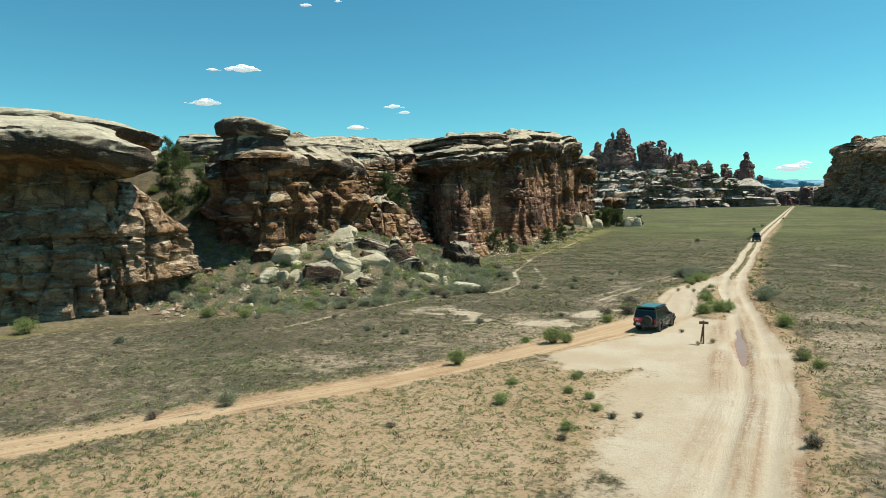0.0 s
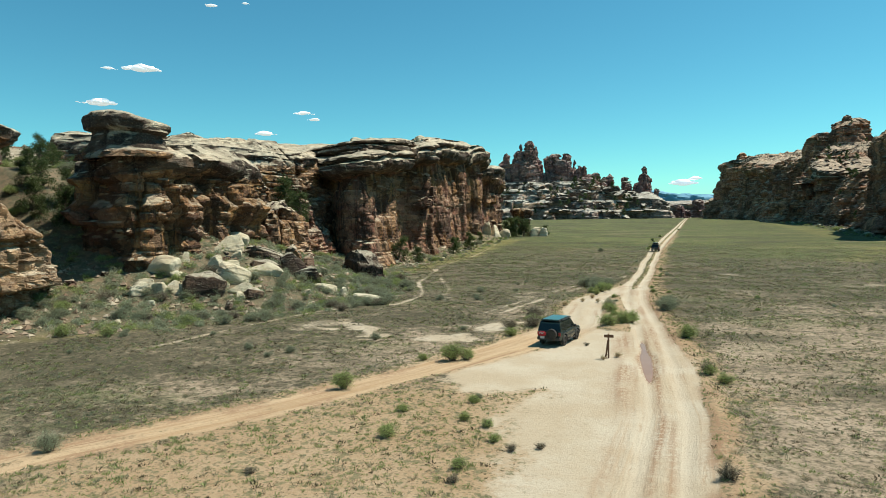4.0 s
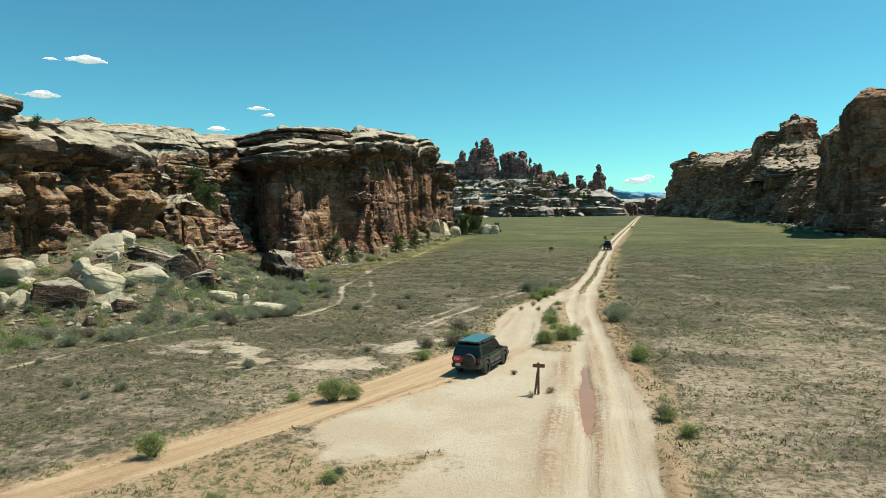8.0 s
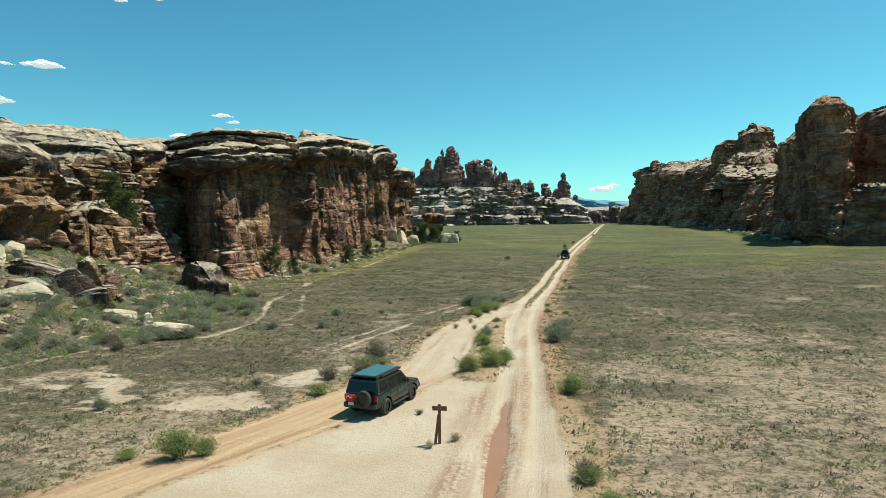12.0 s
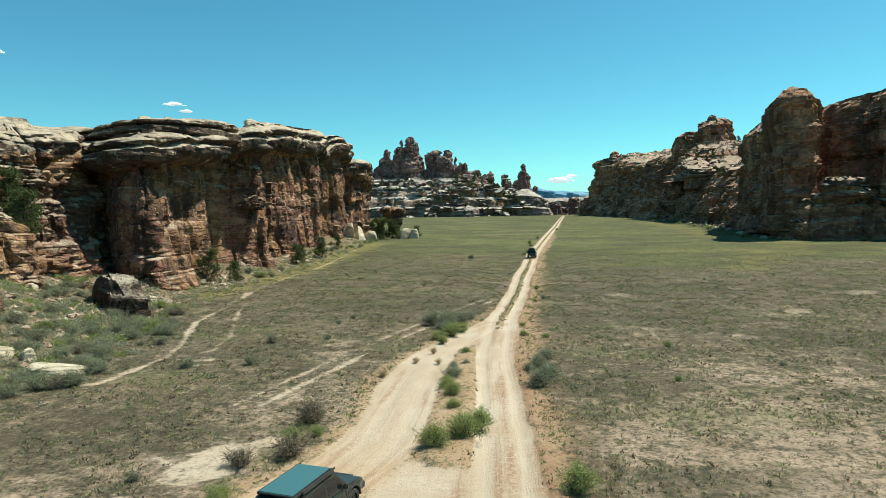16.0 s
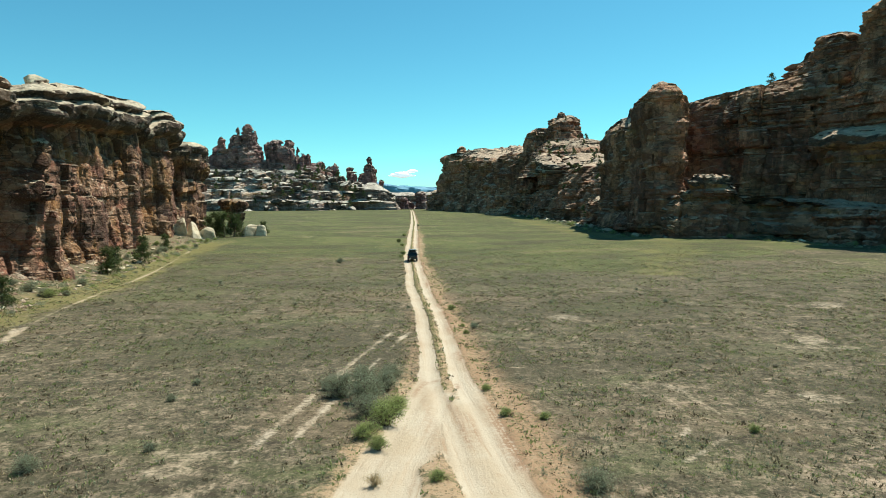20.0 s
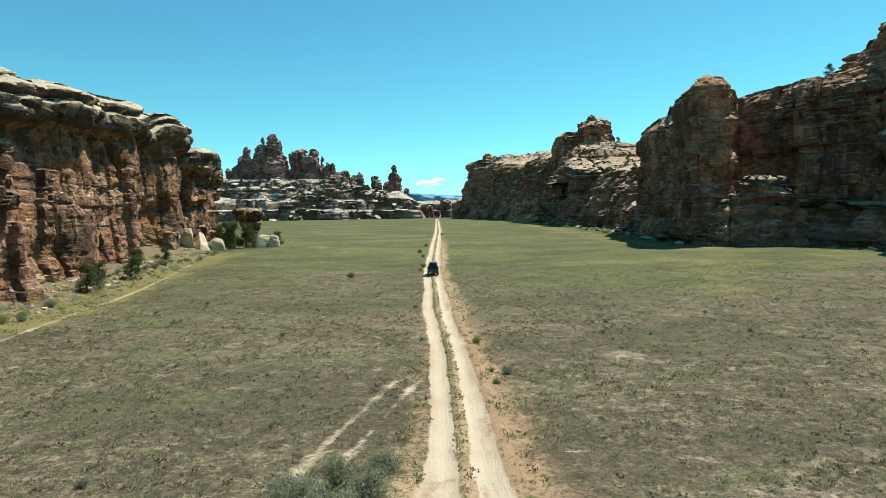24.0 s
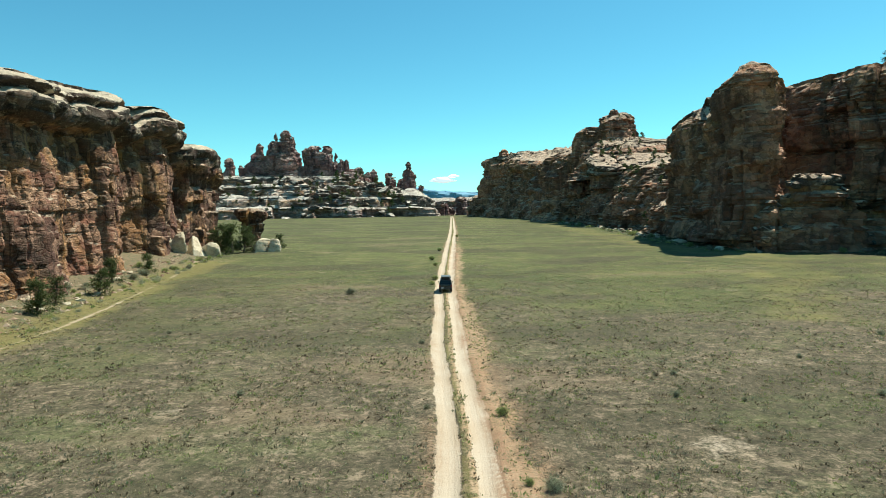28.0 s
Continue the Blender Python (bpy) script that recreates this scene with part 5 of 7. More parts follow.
def build_boulders():
    dark = "sandstone block dark from varnish and painted shade, with a pale broken top"
    pts = [(-1, -0.6, -0.2), (0.9, -0.7, -0.2), (1, 0.6, -0.2), (-0.9, 0.7, -0.2), (-0.15, -0.3, 1), (-0.75, -0.45, 0.75), (0.98, -0.4, 0.42), (0.2, 0.5, 0.92), (-0.6, 0.5, 0.8), (1, 0.3, 0.35), (-1.05, -0.1, 0.45), (0.5, -0.75, 0.3)]
    bm = bmesh.new()
    for p in pts:
        bm.verts.new(p)
    bmesh.ops.convex_hull(bm, input=bm.verts)
    bmesh.ops.triangulate(bm, faces=bm.faces)
    bmesh.ops.subdivide_edges(bm, edges=bm.edges, cuts=11, use_grid_fill=True)
    bm.normal_update()
    v = np.array([p.co[:] for p in bm.verts])
    d = 0.05 * fbm(v[:, 0] * 3, v[:, 1] * 3, v[:, 2] * 6, 4, 71) + 0.11 * (hash01(np.floor(v[:, 2] * 7 + 40 + 0.8 * v[:, 0]), v[:, 0] * 0, v[:, 0] * 0, 72) - 0.5)
    for p, q in zip(bm.verts, d):
        p.co += p.normal * float(q)
    me = bpy.data.meshes.new("boulder")
    bm.to_mesh(me)
    # Same height mask: sides take the varnish and painted shade.
    me.attributes.new("cap", "FLOAT", "POINT").data.foreach_set("value", np.clip(v[:, 2] * 1.1 - 0.25, 0, 1).astype(np.float32))
    me.polygons.foreach_set("use_smooth", [True] * len(me.polygons))
    me.set_sharp_from_angle(angle=radians(28))
    me.materials.append(boulder_dark)
    bm.free()
    ob = tagged(new("boulder", me), dark, "boulder", "boulders below the west cliffs")
    ob.matrix_world = pose(-45.9, 91.6, gz(-45.9, 91.6) - 0.2, 0, 0, -22) @ Matrix.Diagonal((3.4, 2.6, 4.4, 1))
    flat = "flat pale sandstone slab half sunk in the soil"
    pale = "large pale angular sandstone boulder fallen from the cliff"
    red = "reddish broken sandstone block below the cliff"
    # place, width, depth, height, turn, lean across and along, shape, dark or pale, label
    for x, y, w, d, h, turn, ax, ay, shape, mat, label in (
            (-51.2, 58.0, 3.8, 3.0, 1.8, 20, 6, 4, 0, 0, pale), (-49.8, 54.0, 2.7, 1.8, 1.7, 70, -12, 8, 1, 0, pale), (-48.4, 54.9, 1.6, 1.3, 1.4, 10, 8, 0, 2, 0, pale), (-47.9, 55.8, 1.6, 1.1, 1.4, 40, -10, 6, 3, 0, pale), (-47.3, 56.5, 0.9, 0.8, 0.9, 0, 0, 0, 4, 0, pale),
            (-45.6, 57.8, 4.2, 2.8, 2.6, 48, 0, 12, 5, 1, "dark banded sandstone block with a lit top edge"), (-45.0, 61.4, 3.9, 2.4, 1.9, 52, 14, 16, 6, 0, "smooth pale sandstone slab leaning downhill"),
            (-47.6, 61.6, 2.1, 1.6, 1.7, 15, 0, -8, 1, 0, pale), (-46.3, 62.4, 2.2, 1.7, 1.6, 75, 5, 6, 2, 0, pale), (-50.0, 66.4, 4.0, 3.0, 1.7, 40, 10, -10, 3, 0, pale), (-52.4, 71.0, 3.2, 2.4, 1.7, 55, 10, 8, 0, 0, pale),
            (-47.2, 69.8, 5.4, 2.9, 1.7, 42, -6, 14, 6, 1, "long dark lens-shaped sandstone slab resting on the heap"), (-44.2, 65.4, 4.2, 2.3, 1.5, 46, 12, 24, 7, 0, "pale sandstone slab tilted against darker blocks"), (-44.6, 66.4, 3.4, 2.0, 1.3, 46, 6, 14, 5, 1, "dark underside block below a tilted slab"),
            (-43.4, 70.0, 3.4, 2.2, 3.2, 60, -10, -28, 4, 1, "dark wedge of sandstone standing on its edge"), (-46.8, 74.5, 2.8, 2.2, 2.6, 30, 6, -14, 1, 2, red), (-45.4, 76.0, 2.3, 2.0, 2.3, 80, 0, 12, 3, 2, red),
            (-41.4, 69.8, 3.2, 2.4, 2.0, 30, 4, -8, 2, 1, "dark rounded sandstone block at the edge of the heap"), (-39.2, 69.9, 3.0, 1.3, 0.8, 50, 4, 6, 6, 0, flat), (-39.0, 65.5, 1.4, 0.9, 0.5, 20, 0, 4, 7, 0, flat), (-38.0, 71.8, 1.3, 1.0, 1.0, 80, 10, 0, 4, 0, pale),
            (-33.6, 69.4, 3.7, 1.6, 0.9, 40, 5, 6, 6, 0, flat), (-43.2, 60.2, 2.4, 1.7, 1.2, 30, 6, 10, 3, 0, pale), (-41.9, 60.6, 2.0, 1.5, 1.1, 70, 0, 14, 5, 1, "grey banded sandstone block among sagebrush"),
            (-53.2, 58.2, 1.4, 1.2, 1.4, 0, 0, 8, 2, 0, pale), (-50.4, 60.2, 1.3, 1.1, 1.2, 60, 12, 0, 3, 0, pale), (-47.8, 65.6, 1.3, 1.0, 1.0, 30, 0, 10, 1, 0, pale), (-37.5, 64.0, 1.0, 0.8, 0.35, 60, 0, 0, 7, 0, flat)):
        block(x, y, w, d, h, turn, ax, ay, shape, mat, label)
    for x, y, w, h, turn in ((-54.2, 58.8, 1.7, 1.3, 20), (-55.4, 57.6, 1.3, 1.0, 70), (-53.4, 60.0, 1.2, 0.9, 10), (-54.0, 61.4, 1.5, 0.9, 50), (-56.6, 56.8, 1.4, 0.9, 0), (-55.2, 59.6, 1.6, 1.6, 35), (-53.0, 63.0, 1.0, 0.8, 65), (-48.8, 79.0, 1.6, 1.3, 25), (-43.2, 73.4, 1.5, 1.3, 55), (-42.0, 73.0, 1.1, 0.9, 15), (-43.6, 76.6, 1.2, 1.0, 75), (-41.6, 75.4, 0.9, 0.7, 40)):
        block(x, y, w, w * 0.8, h, turn, turn % 17 - 6, turn % 23 - 9, turn % 7, 2, red)
    rs = random.Random(9)
    for _ in range(60):
        y = rs.uniform(48, 104)
        x = float(foot_left(np.array(y))) - rs.uniform(0, 14)
        r = rs.uniform(0.4, 1.1)
        block(x, y, r * rs.uniform(1, 1.6), r, r * 0.7, rs.uniform(0, 180), rs.uniform(-15, 15), rs.uniform(-15, 15), rs.randrange(8), rs.choice((0, 0, 1, 2)), "small sandstone block on the slope")
    white = "pale fractured sandstone block leaning at the foot of the cliff"
    for x, y, w, d, h, turn, ax, ay, shape in ((-68.6, 227.6, 4.6, 3.0, 5.6, 20, 22, 4, 1), (-65.7, 230, 4.8, 3.4, 5.8, 70, -18, 10, 3), (-62.8, 232, 4.4, 3.2, 4.2, 35, 12, -16, 0), (-70.6, 227, 3.0, 2.4, 3.4, 0, 0, 12, 5), (-54.4, 243.4, 5.4, 4.0, 4.4, 60, 6, 4, 2), (-50.8, 244, 4.4, 3.4, 3.8, 15, -6, 8, 4)):
        block(x, y, w, d, h, turn, ax, ay, shape, 0, white, "fallen blocks at the cliff end")
    for _ in range(16):
        r = rs.uniform(0.35, 1.0)
        boulder(-51.5 + rs.uniform(-2.2, 1.8), rs.uniform(116, 126), (r * 1.4, r, r * 0.9), rs.choice((11, 12, 13, 0)), rs.uniform(0, 180), rs.uniform(-25, 25), 0.2, "broken pinkish sandstone block in a rockfall at the cliff foot")
    for _ in range(26):
        y = rs.uniform(118, 215)
        x = float(foot_left(np.array(y))) - rs.uniform(0, 5)
        r = rs.uniform(0.3, 0.8)
        boulder(x, y, (r * 1.4, r, r * 0.7), rs.randrange(7), rs.uniform(0, 180), rs.uniform(-15, 15), 0.35, "small sandstone block at the cliff foot")
    for _ in range(40):
        y = rs.uniform(165, 430)
        x = float(np.interp(y, [165, 205, 220, 228, 245, 330, 430], [100, 90, 80, 58, 56, 60, 58])) - rs.uniform(-1, 4)
        r = rs.uniform(0.4, 1.3)
        boulder(x, y, (r * 1.4, r, r * 0.7), rs.randrange(11), rs.uniform(0, 180), rs.uniform(-15, 15), 0.35, "dark sandstone block below the east wall", "blocks below the east cliffs")


def build_rubble():
    """Loose stones and chips on the slopes, too many to count."""
    rs = np.random.RandomState(3)
    base = np.array([(1, 0, 0), (0, 1, 0), (-1, 0, 0), (0, -1, 0), (0, 0, 1), (0, 0, -1)], float)
    tri = np.array([(0, 1, 4), (1, 2, 4), (2, 3, 4), (3, 0, 4), (1, 0, 5), (2, 1, 5), (3, 2, 5), (0, 3, 5)])
    n = 5200
    y = np.concatenate([rs.uniform(40, 118, 3200), rs.uniform(118, 240, 1000), rs.uniform(118, 127, 400), rs.uniform(150, 420, 600)])
    x = foot_left(y) - rs.uniform(-2, 16, n)
    x[3200:4200] = foot_left(y[3200:4200]) - rs.uniform(-1, 6, 1000)
    x[4200:4600] = -52 + rs.normal(0, 1.6, 400)
    x[4600:] = np.interp(y[4600:], [150, 205, 220, 228, 245, 330, 420], [104, 90, 80, 58, 56, 60, 58]) - rs.uniform(-2, 5, 600)
    r = 0.08 + 0.35 * rs.rand(n) ** 3
    z = ground_z(x, y)
    v = base[None] * r[:, None, None] * rs.uniform(0.6, 1.4, (n, 6, 3))
    a = rs.uniform(0, 6.28, n)
    ca, sa = np.cos(a)[:, None], np.sin(a)[:, None]
    v = np.stack([v[..., 0] * ca - v[..., 1] * sa, v[..., 0] * sa + v[..., 1] * ca, v[..., 2] * 0.7], -1)
    v = v + np.stack([x, y, z + 0.1 * r], -1)[:, None]
    f = (tri[None] + 6 * np.arange(n)[:, None, None]).reshape(-1, 3)
    m = Nodes("rubble", 0.95, 0.1)
    m.color(m.mix(m.island(), (0.24, 0.15, 0.10), (0.52, 0.42, 0.31)))
    ob = new("rubble", mesh_np("rubble", v.reshape(-1, 3), f, m.mat, smooth=False))
    tagged(ob, "loose reddish and pale sandstone rubble below the cliffs", "rubble", "", "stuff")


# ---- plants ----
def leaf_material(name, a, b):
    n = Nodes(name, 0.75, 0.15)
    c = n.mix(n.island(), a, b)
    c = n.mix(n.math("MULTIPLY", n.random(), 0.3), c, tuple(0.6 * v for v in a))
    n.color(c)
    glow = n.put("BsdfTranslucent")
    n.link(c, glow.inputs["Color"])
    both = n.put("MixShader")
    both.inputs[0].default_value = 0.4
    n.link(n.b.outputs[0], both.inputs[1])
    n.link(glow.outputs[0], both.inputs[2])
    n.link(both.outputs[0], n.t.nodes["Material Output"].inputs["Surface"])
    return n.mat


bark = Nodes("bark", 0.95, 0.1)
bark.color(bark.mix(bark.noise(9.0, 5, 0.7), (0.10, 0.075, 0.055), (0.23, 0.18, 0.135)))
bark = bark.mat
leaf_green = leaf_material("leaf_green", (0.30, 0.37, 0.11), (0.52, 0.58, 0.24))
leaf_sage = leaf_material("leaf_sage", (0.29, 0.32, 0.195), (0.48, 0.50, 0.335))
leaf_dry = leaf_material("leaf_dry", (0.33, 0.285, 0.19), (0.52, 0.45, 0.32))
leaf_straw = leaf_material("leaf_straw", (0.62, 0.48, 0.28), (0.88, 0.72, 0.46))
leaf_juniper = leaf_material("leaf_juniper", (0.065, 0.095, 0.035), (0.15, 0.19, 0.07))


def leaves(points, size, rs, mat, name="foliage", long=1.6):
    n = len(points)
    d = rs.normal(size=(n, 3)) + (0, 0, 0.5)
    d /= np.linalg.norm(d, axis=1)[:, None]
    e = np.cross(d, rs.normal(size=(n, 3)))
    e /= np.linalg.norm(e, axis=1)[:, None] + 1e-6
    l = size * rs.uniform(0.6, 1.4, n)[:, None]
    p = np.asarray(points)
    v = np.stack([p - e * l * 0.32, p + d * l * long * 0.5 - e * l * 0.1, p + d * l * long, p + d * l * long * 0.5 + e * l * 0.42], 1)
    return mesh_np(name, v.reshape(-1, 3), np.arange(4 * n).reshape(n, 4), mat, smooth=False)


def sticks(pairs, mat, name="branches"):
    """Tapered four-sided rods from a to b with radii."""
    v, f = [], []
    for a, b, ra, rb in pairs:
        a, b = np.array(a), np.array(b)
        d = b - a
        d = d / (np.linalg.norm(d) + 1e-6)
        u = np.cross(d, (0.3, 0.8, 0.52))
        u /= np.linalg.norm(u) + 1e-6
        w = np.cross(d, u)
        k = len(v)
        for c, r in ((a, ra), (b, rb)):
            v += [c + u * r, c + w * r, c - u * r, c - w * r]
        f += [(k + i, k + (i + 1) % 4, k + 4 + (i + 1) % 4, k + 4 + i) for i in range(4)]
    return mesh_np(name, np.array(v), np.array(f), mat, smooth=False)


def bush(name, label, category, seed, mat, count, size, tall=0.8, spread=1.0, twigs=60, bare=0.15, wood=None):
    """A shrub of unit radius: stems from one root, leaves clustered about their ends in an uneven dome."""
    rs = np.random.RandomState(seed)
    root = tagged(new(name), label, category)
    tips, rods = [], []
    for _ in range(twigs):
        a, e = rs.uniform(0, 6.28), rs.uniform(0.12, 1.0) ** 0.6 * 1.45
        r = rs.uniform(0.6, 1.0) * (0.8 + 0.25 * math.sin(3 * a + seed))
        tip = np.array((r * spread * math.cos(a) * math.cos(e), r * spread * math.sin(a) * math.cos(e), 0.06 + r * tall * math.sin(e)))
        mid = tip * (0.5, 0.5, 0.62) + rs.normal(0, 0.05, 3)
        base = np.array((rs.normal(0, 0.08), rs.normal(0, 0.08), -0.08))
        rods += [(base, mid, 0.018, 0.011), (mid, tip, 0.011, 0.004)]
        for _ in range(3):
            t2 = mid + (tip - mid) * rs.uniform(0.2, 0.9) + rs.normal(0, 0.14, 3)
            rods.append((mid + (tip - mid) * rs.uniform(0, 0.6), t2, 0.007, 0.003))
            tips.append(t2)
        tips.append(tip)
    tips = np.array(tips)
    pick = tips[rs.randint(0, len(tips), count)] + rs.normal(0, 0.075, (count, 3))
    pick = pick[pick[:, 2] > bare * rs.rand(len(pick))]
    for nm, me in (("stem", sticks(rods, wood or bark, "stem")), ("foliage", leaves(pick, size, rs, mat))):
        ob = new(nm, me)
        ob.parent = root
    return root


def juniper(name, label, seed, tall=1.0):
    """A small tree of unit height: twisted trunk, limbs, and a crown of leaf clumps with gaps."""
    rs = np.random.RandomState(seed)
    root = tagged(new(name), label, "tree")
    rods, clumps = [], []
    p = np.array((0, 0, -0.08))
    for k in range(6):
        q = p + np.array((rs.normal(0, 0.035), rs.normal(0, 0.035), 0.15))
        rods.append((p, q, 0.05 - 0.007 * k, 0.043 - 0.007 * k))
        for _ in range(4):
            a = rs.uniform(0, 6.28)
            ln = rs.uniform(0.2, 0.42) * (1.1 - 0.13 * k)
            tip = q + np.array((ln * math.cos(a), ln * math.sin(a), rs.uniform(0.02, 0.16)))
            rods.append((q, tip, 0.018, 0.006))
            clumps += [tip, q + (tip - q) * 0.65 + rs.normal(0, 0.04, 3)]
        p = q
    clumps += [p, p + (0, 0, 0.06)]
    for nm, me in (("trunk", sticks(rods, bark, "trunk")),):
        ob = new(nm, me)
        ob.parent = root
    c = np.array(clumps)
    n = 2600
    pts = c[rs.randint(0, len(c), n)] + rs.normal(0, 0.062, (n, 3)) * (1, 1, 0.8)
    ob = new("crown", leaves(pts, 0.042, rs, leaf_juniper, "crown", 1.4))
    ob.parent = root
    return root


def put(thing, x, y, r, turn, z=None, squash=1.0, group=""):
    c = copy_thing(thing, pose(x, y, gz(x, y) - 0.02 if z is None else z, 0, 0, turn))
    r *= 1.18
    c.scale = (r, r, r * squash)
    return tagged(c, group=group)


def build_plants():
    rs = random.Random(21)
    green = [bush("bush", "bright green greasewood bush on sandy soil", "bush", 61 + k, leaf_green, 4200, 0.044, 0.8, twigs=80) for k in range(3)]
    sage = [bush("sagebrush", "grey-green sagebrush on dry soil", "bush", 71 + k, leaf_sage, 4200, 0.04, 0.68, twigs=80) for k in range(3)]
    dry = [bush("dry_bush", "grey-brown leafless desert bush", "bush", 81 + k, leaf_dry, 1500, 0.04, 0.75, twigs=110) for k in range(2)]
    weed = [bush("tumbleweed", "straw-coloured dry weed on the sand", "weed", 91, leaf_straw, 1500, 0.04, 0.7, wood=leaf_straw)]
    tree = [juniper("juniper", "dark green juniper rooted among sandstone", 95 + k) for k in range(3)]
    first = green + sage + dry + weed + tree

    def lot(kinds, spots, group, squash=1.0):
        for x, y, r in spots:
            put(rs.choice(kinds), x, y, r, rs.uniform(0, 360), squash=squash * rs.uniform(0.85, 1.1), group=group)

    lot(green, ((-0.8, 57.1, 1.0), (1.1, 44.0, 0.6), (-5.7, 61.9, 1.15), (-6.8, 60.5, 1.0), (-5.2, 63.2, 0.95), (-14.7, 44.9, 1.0), (-13.9, 45.3, 0.7), (-16.4, 44.3, 0.5), (-13.3, 54.2, 0.7), (-13.0, 60.0, 0.8), (-12.4, 61.2, 0.5), (-17.8, 36.6, 0.8), (-10.5, 36.3, 0.38),
                 (-6.9, 66.0, 0.6), (-7.4, 68.3, 0.8), (-7.9, 69.9, 0.75), (-12.3, 30.6, 0.55), (-10.4, 36.4, 0.35), (-54.4, 31.4, 1.3), (-46.5, 43.0, 1.1), (5.4, 73.2, 0.35)), "bushes beside the road")
    lot(green, ((-10.0, 33.6, 0.4), (-8.8, 33.1, 0.4), (-8.4, 28.4, 0.4), (-8.0, 31.5, 0.4), (-13.1, 33.9, 0.4), (0.4, 45.9, 0.55), (-2.7, 85.8, 0.4), (-4.5, 86.4, 0.45), (-4.9, 90.8, 0.4), (-4.8, 118.7, 0.5), (-4.5, 109.6, 0.3), (-4.5, 106.6, 0.35), (6.3, 83.2, 0.35),
                 (-8.2, 79.0, 0.5), (-10.4, 85.6, 1.1), (-11.2, 84, 0.8), (-10.6, 82.6, 0.6), (-9.9, 87.6, 0.9), (-9.6, 183.8, 0.8), (-10.0, 178, 0.6), (-10.7, 216, 0.9), (-9.9, 205, 0.7), (-9.4, 240, 0.8), (-4.0, 300, 0.8)), "bushes beside the road")
    lot(sage, ((-2.6, 71.0, 1.25), (-2.2, 72.8, 1.0), (-2.9, 75.4, 0.95), (-11.6, 89.2, 1.5), (-12.9, 90.4, 1.3), (-11.2, 87.0, 1.2), (-10.6, 91.5, 1.2), (-13.6, 91.8, 0.9), (-10.2, 94, 1.0), (-11.9, 93, 1.1), (-2.5, 78.0, 0.9), (-3.6, 109, 0.6), (-29.3, 43.5, 0.5), (-25.9, 43.6, 0.6), (-22.6, 49.7, 0.6), (-20.9, 170, 1.0),
                (-21.5, 93.1, 0.4), (-24.3, 81.3, 0.7), (-26.3, 72.7, 0.8), (-22.4, 74.0, 0.7), (-36.2, 75.8, 1.0), (-24.2, 24.7, 0.75), (-43, 32, 0.6), (-8.0, 72.3, 0.95), (-8.4, 74.8, 0.45), (-7.7, 75.6, 0.45), (-3.5, 74.5, 0.6)), "sagebrush on the flat")
    lot(dry, ((-13.4, 62.8, 1.25), (-12.6, 58.6, 1.2), (-14.2, 57.4, 1.0), (0.3, 46.2, 0.75), (0.5, 30.4, 0.6), (-8.2, 27.2, 0.35), (-15.3, 25.6, 0.35), (-25.9, 21.9, 0.5), (-6.1, 31.3, 0.3), (-7.1, 30.7, 0.35), (-14.0, 64.5, 0.7)), "dry bushes")
    lot(weed, ((-4.9, 48.9, 0.42), (-5.7, 47.9, 0.3), (-9.6, 75.8, 0.45), (-10.6, 79.0, 0.5), (-12.4, 72, 0.6), (-11.2, 76, 0.5)), "dry weeds")
    # the slope below the west cliffs
    for _ in range(210):
        y = rs.uniform(44, 98)
        x = float(foot_left(np.array(y))) - rs.uniform(-6, 9)
        put(rs.choice(sage + sage + green[:1] + dry[:1]), x, y, rs.uniform(0.45, 1.25), rs.uniform(0, 360), squash=0.85, group="shrubs on the slope")
    for _ in range(34):
        y = rs.uniform(120, 240)
        x = float(foot_left(np.array(y))) - rs.uniform(-2, 5)
        put(rs.choice(sage + green), x, y, rs.uniform(0.5, 1.2), rs.uniform(0, 360), group="shrubs along the cliff foot")
    for _ in range(70):
        y = rs.uniform(46, 108)
        x = float(foot_left(np.array(y))) - rs.uniform(6, 26)
        put(rs.choice(sage + green), x, y, rs.uniform(0.5, 1.1), rs.uniform(0, 360), squash=0.9, group="shrubs on the slope")
    for _ in range(50):
        y = rs.uniform(150, 430)
        x = float(np.interp(y, [150, 180, 205, 220, 228, 245, 330, 430], [100, 94, 89, 80, 57, 55, 58, 56])) - rs.uniform(0, 5)
        put(rs.choice(sage + green), x, y, rs.uniform(0.5, 1.4), rs.uniform(0, 360), group="shrubs along the east cliff")
    for _ in range(46):
        put(rs.choice(sage + sage + dry), rs.uniform(-45, 45), rs.uniform(30, 150), rs.uniform(0.2, 0.45), rs.uniform(0, 360), group="low shrubs on the flat")
    for _ in range(70):
        x, y = rs.uniform(-96, -62), rs.uniform(54, 78)
        put(rs.choice(sage + green), x, y, rs.uniform(0.6, 1.5), rs.uniform(0, 360), squash=0.9, group="shrubs in the gully")
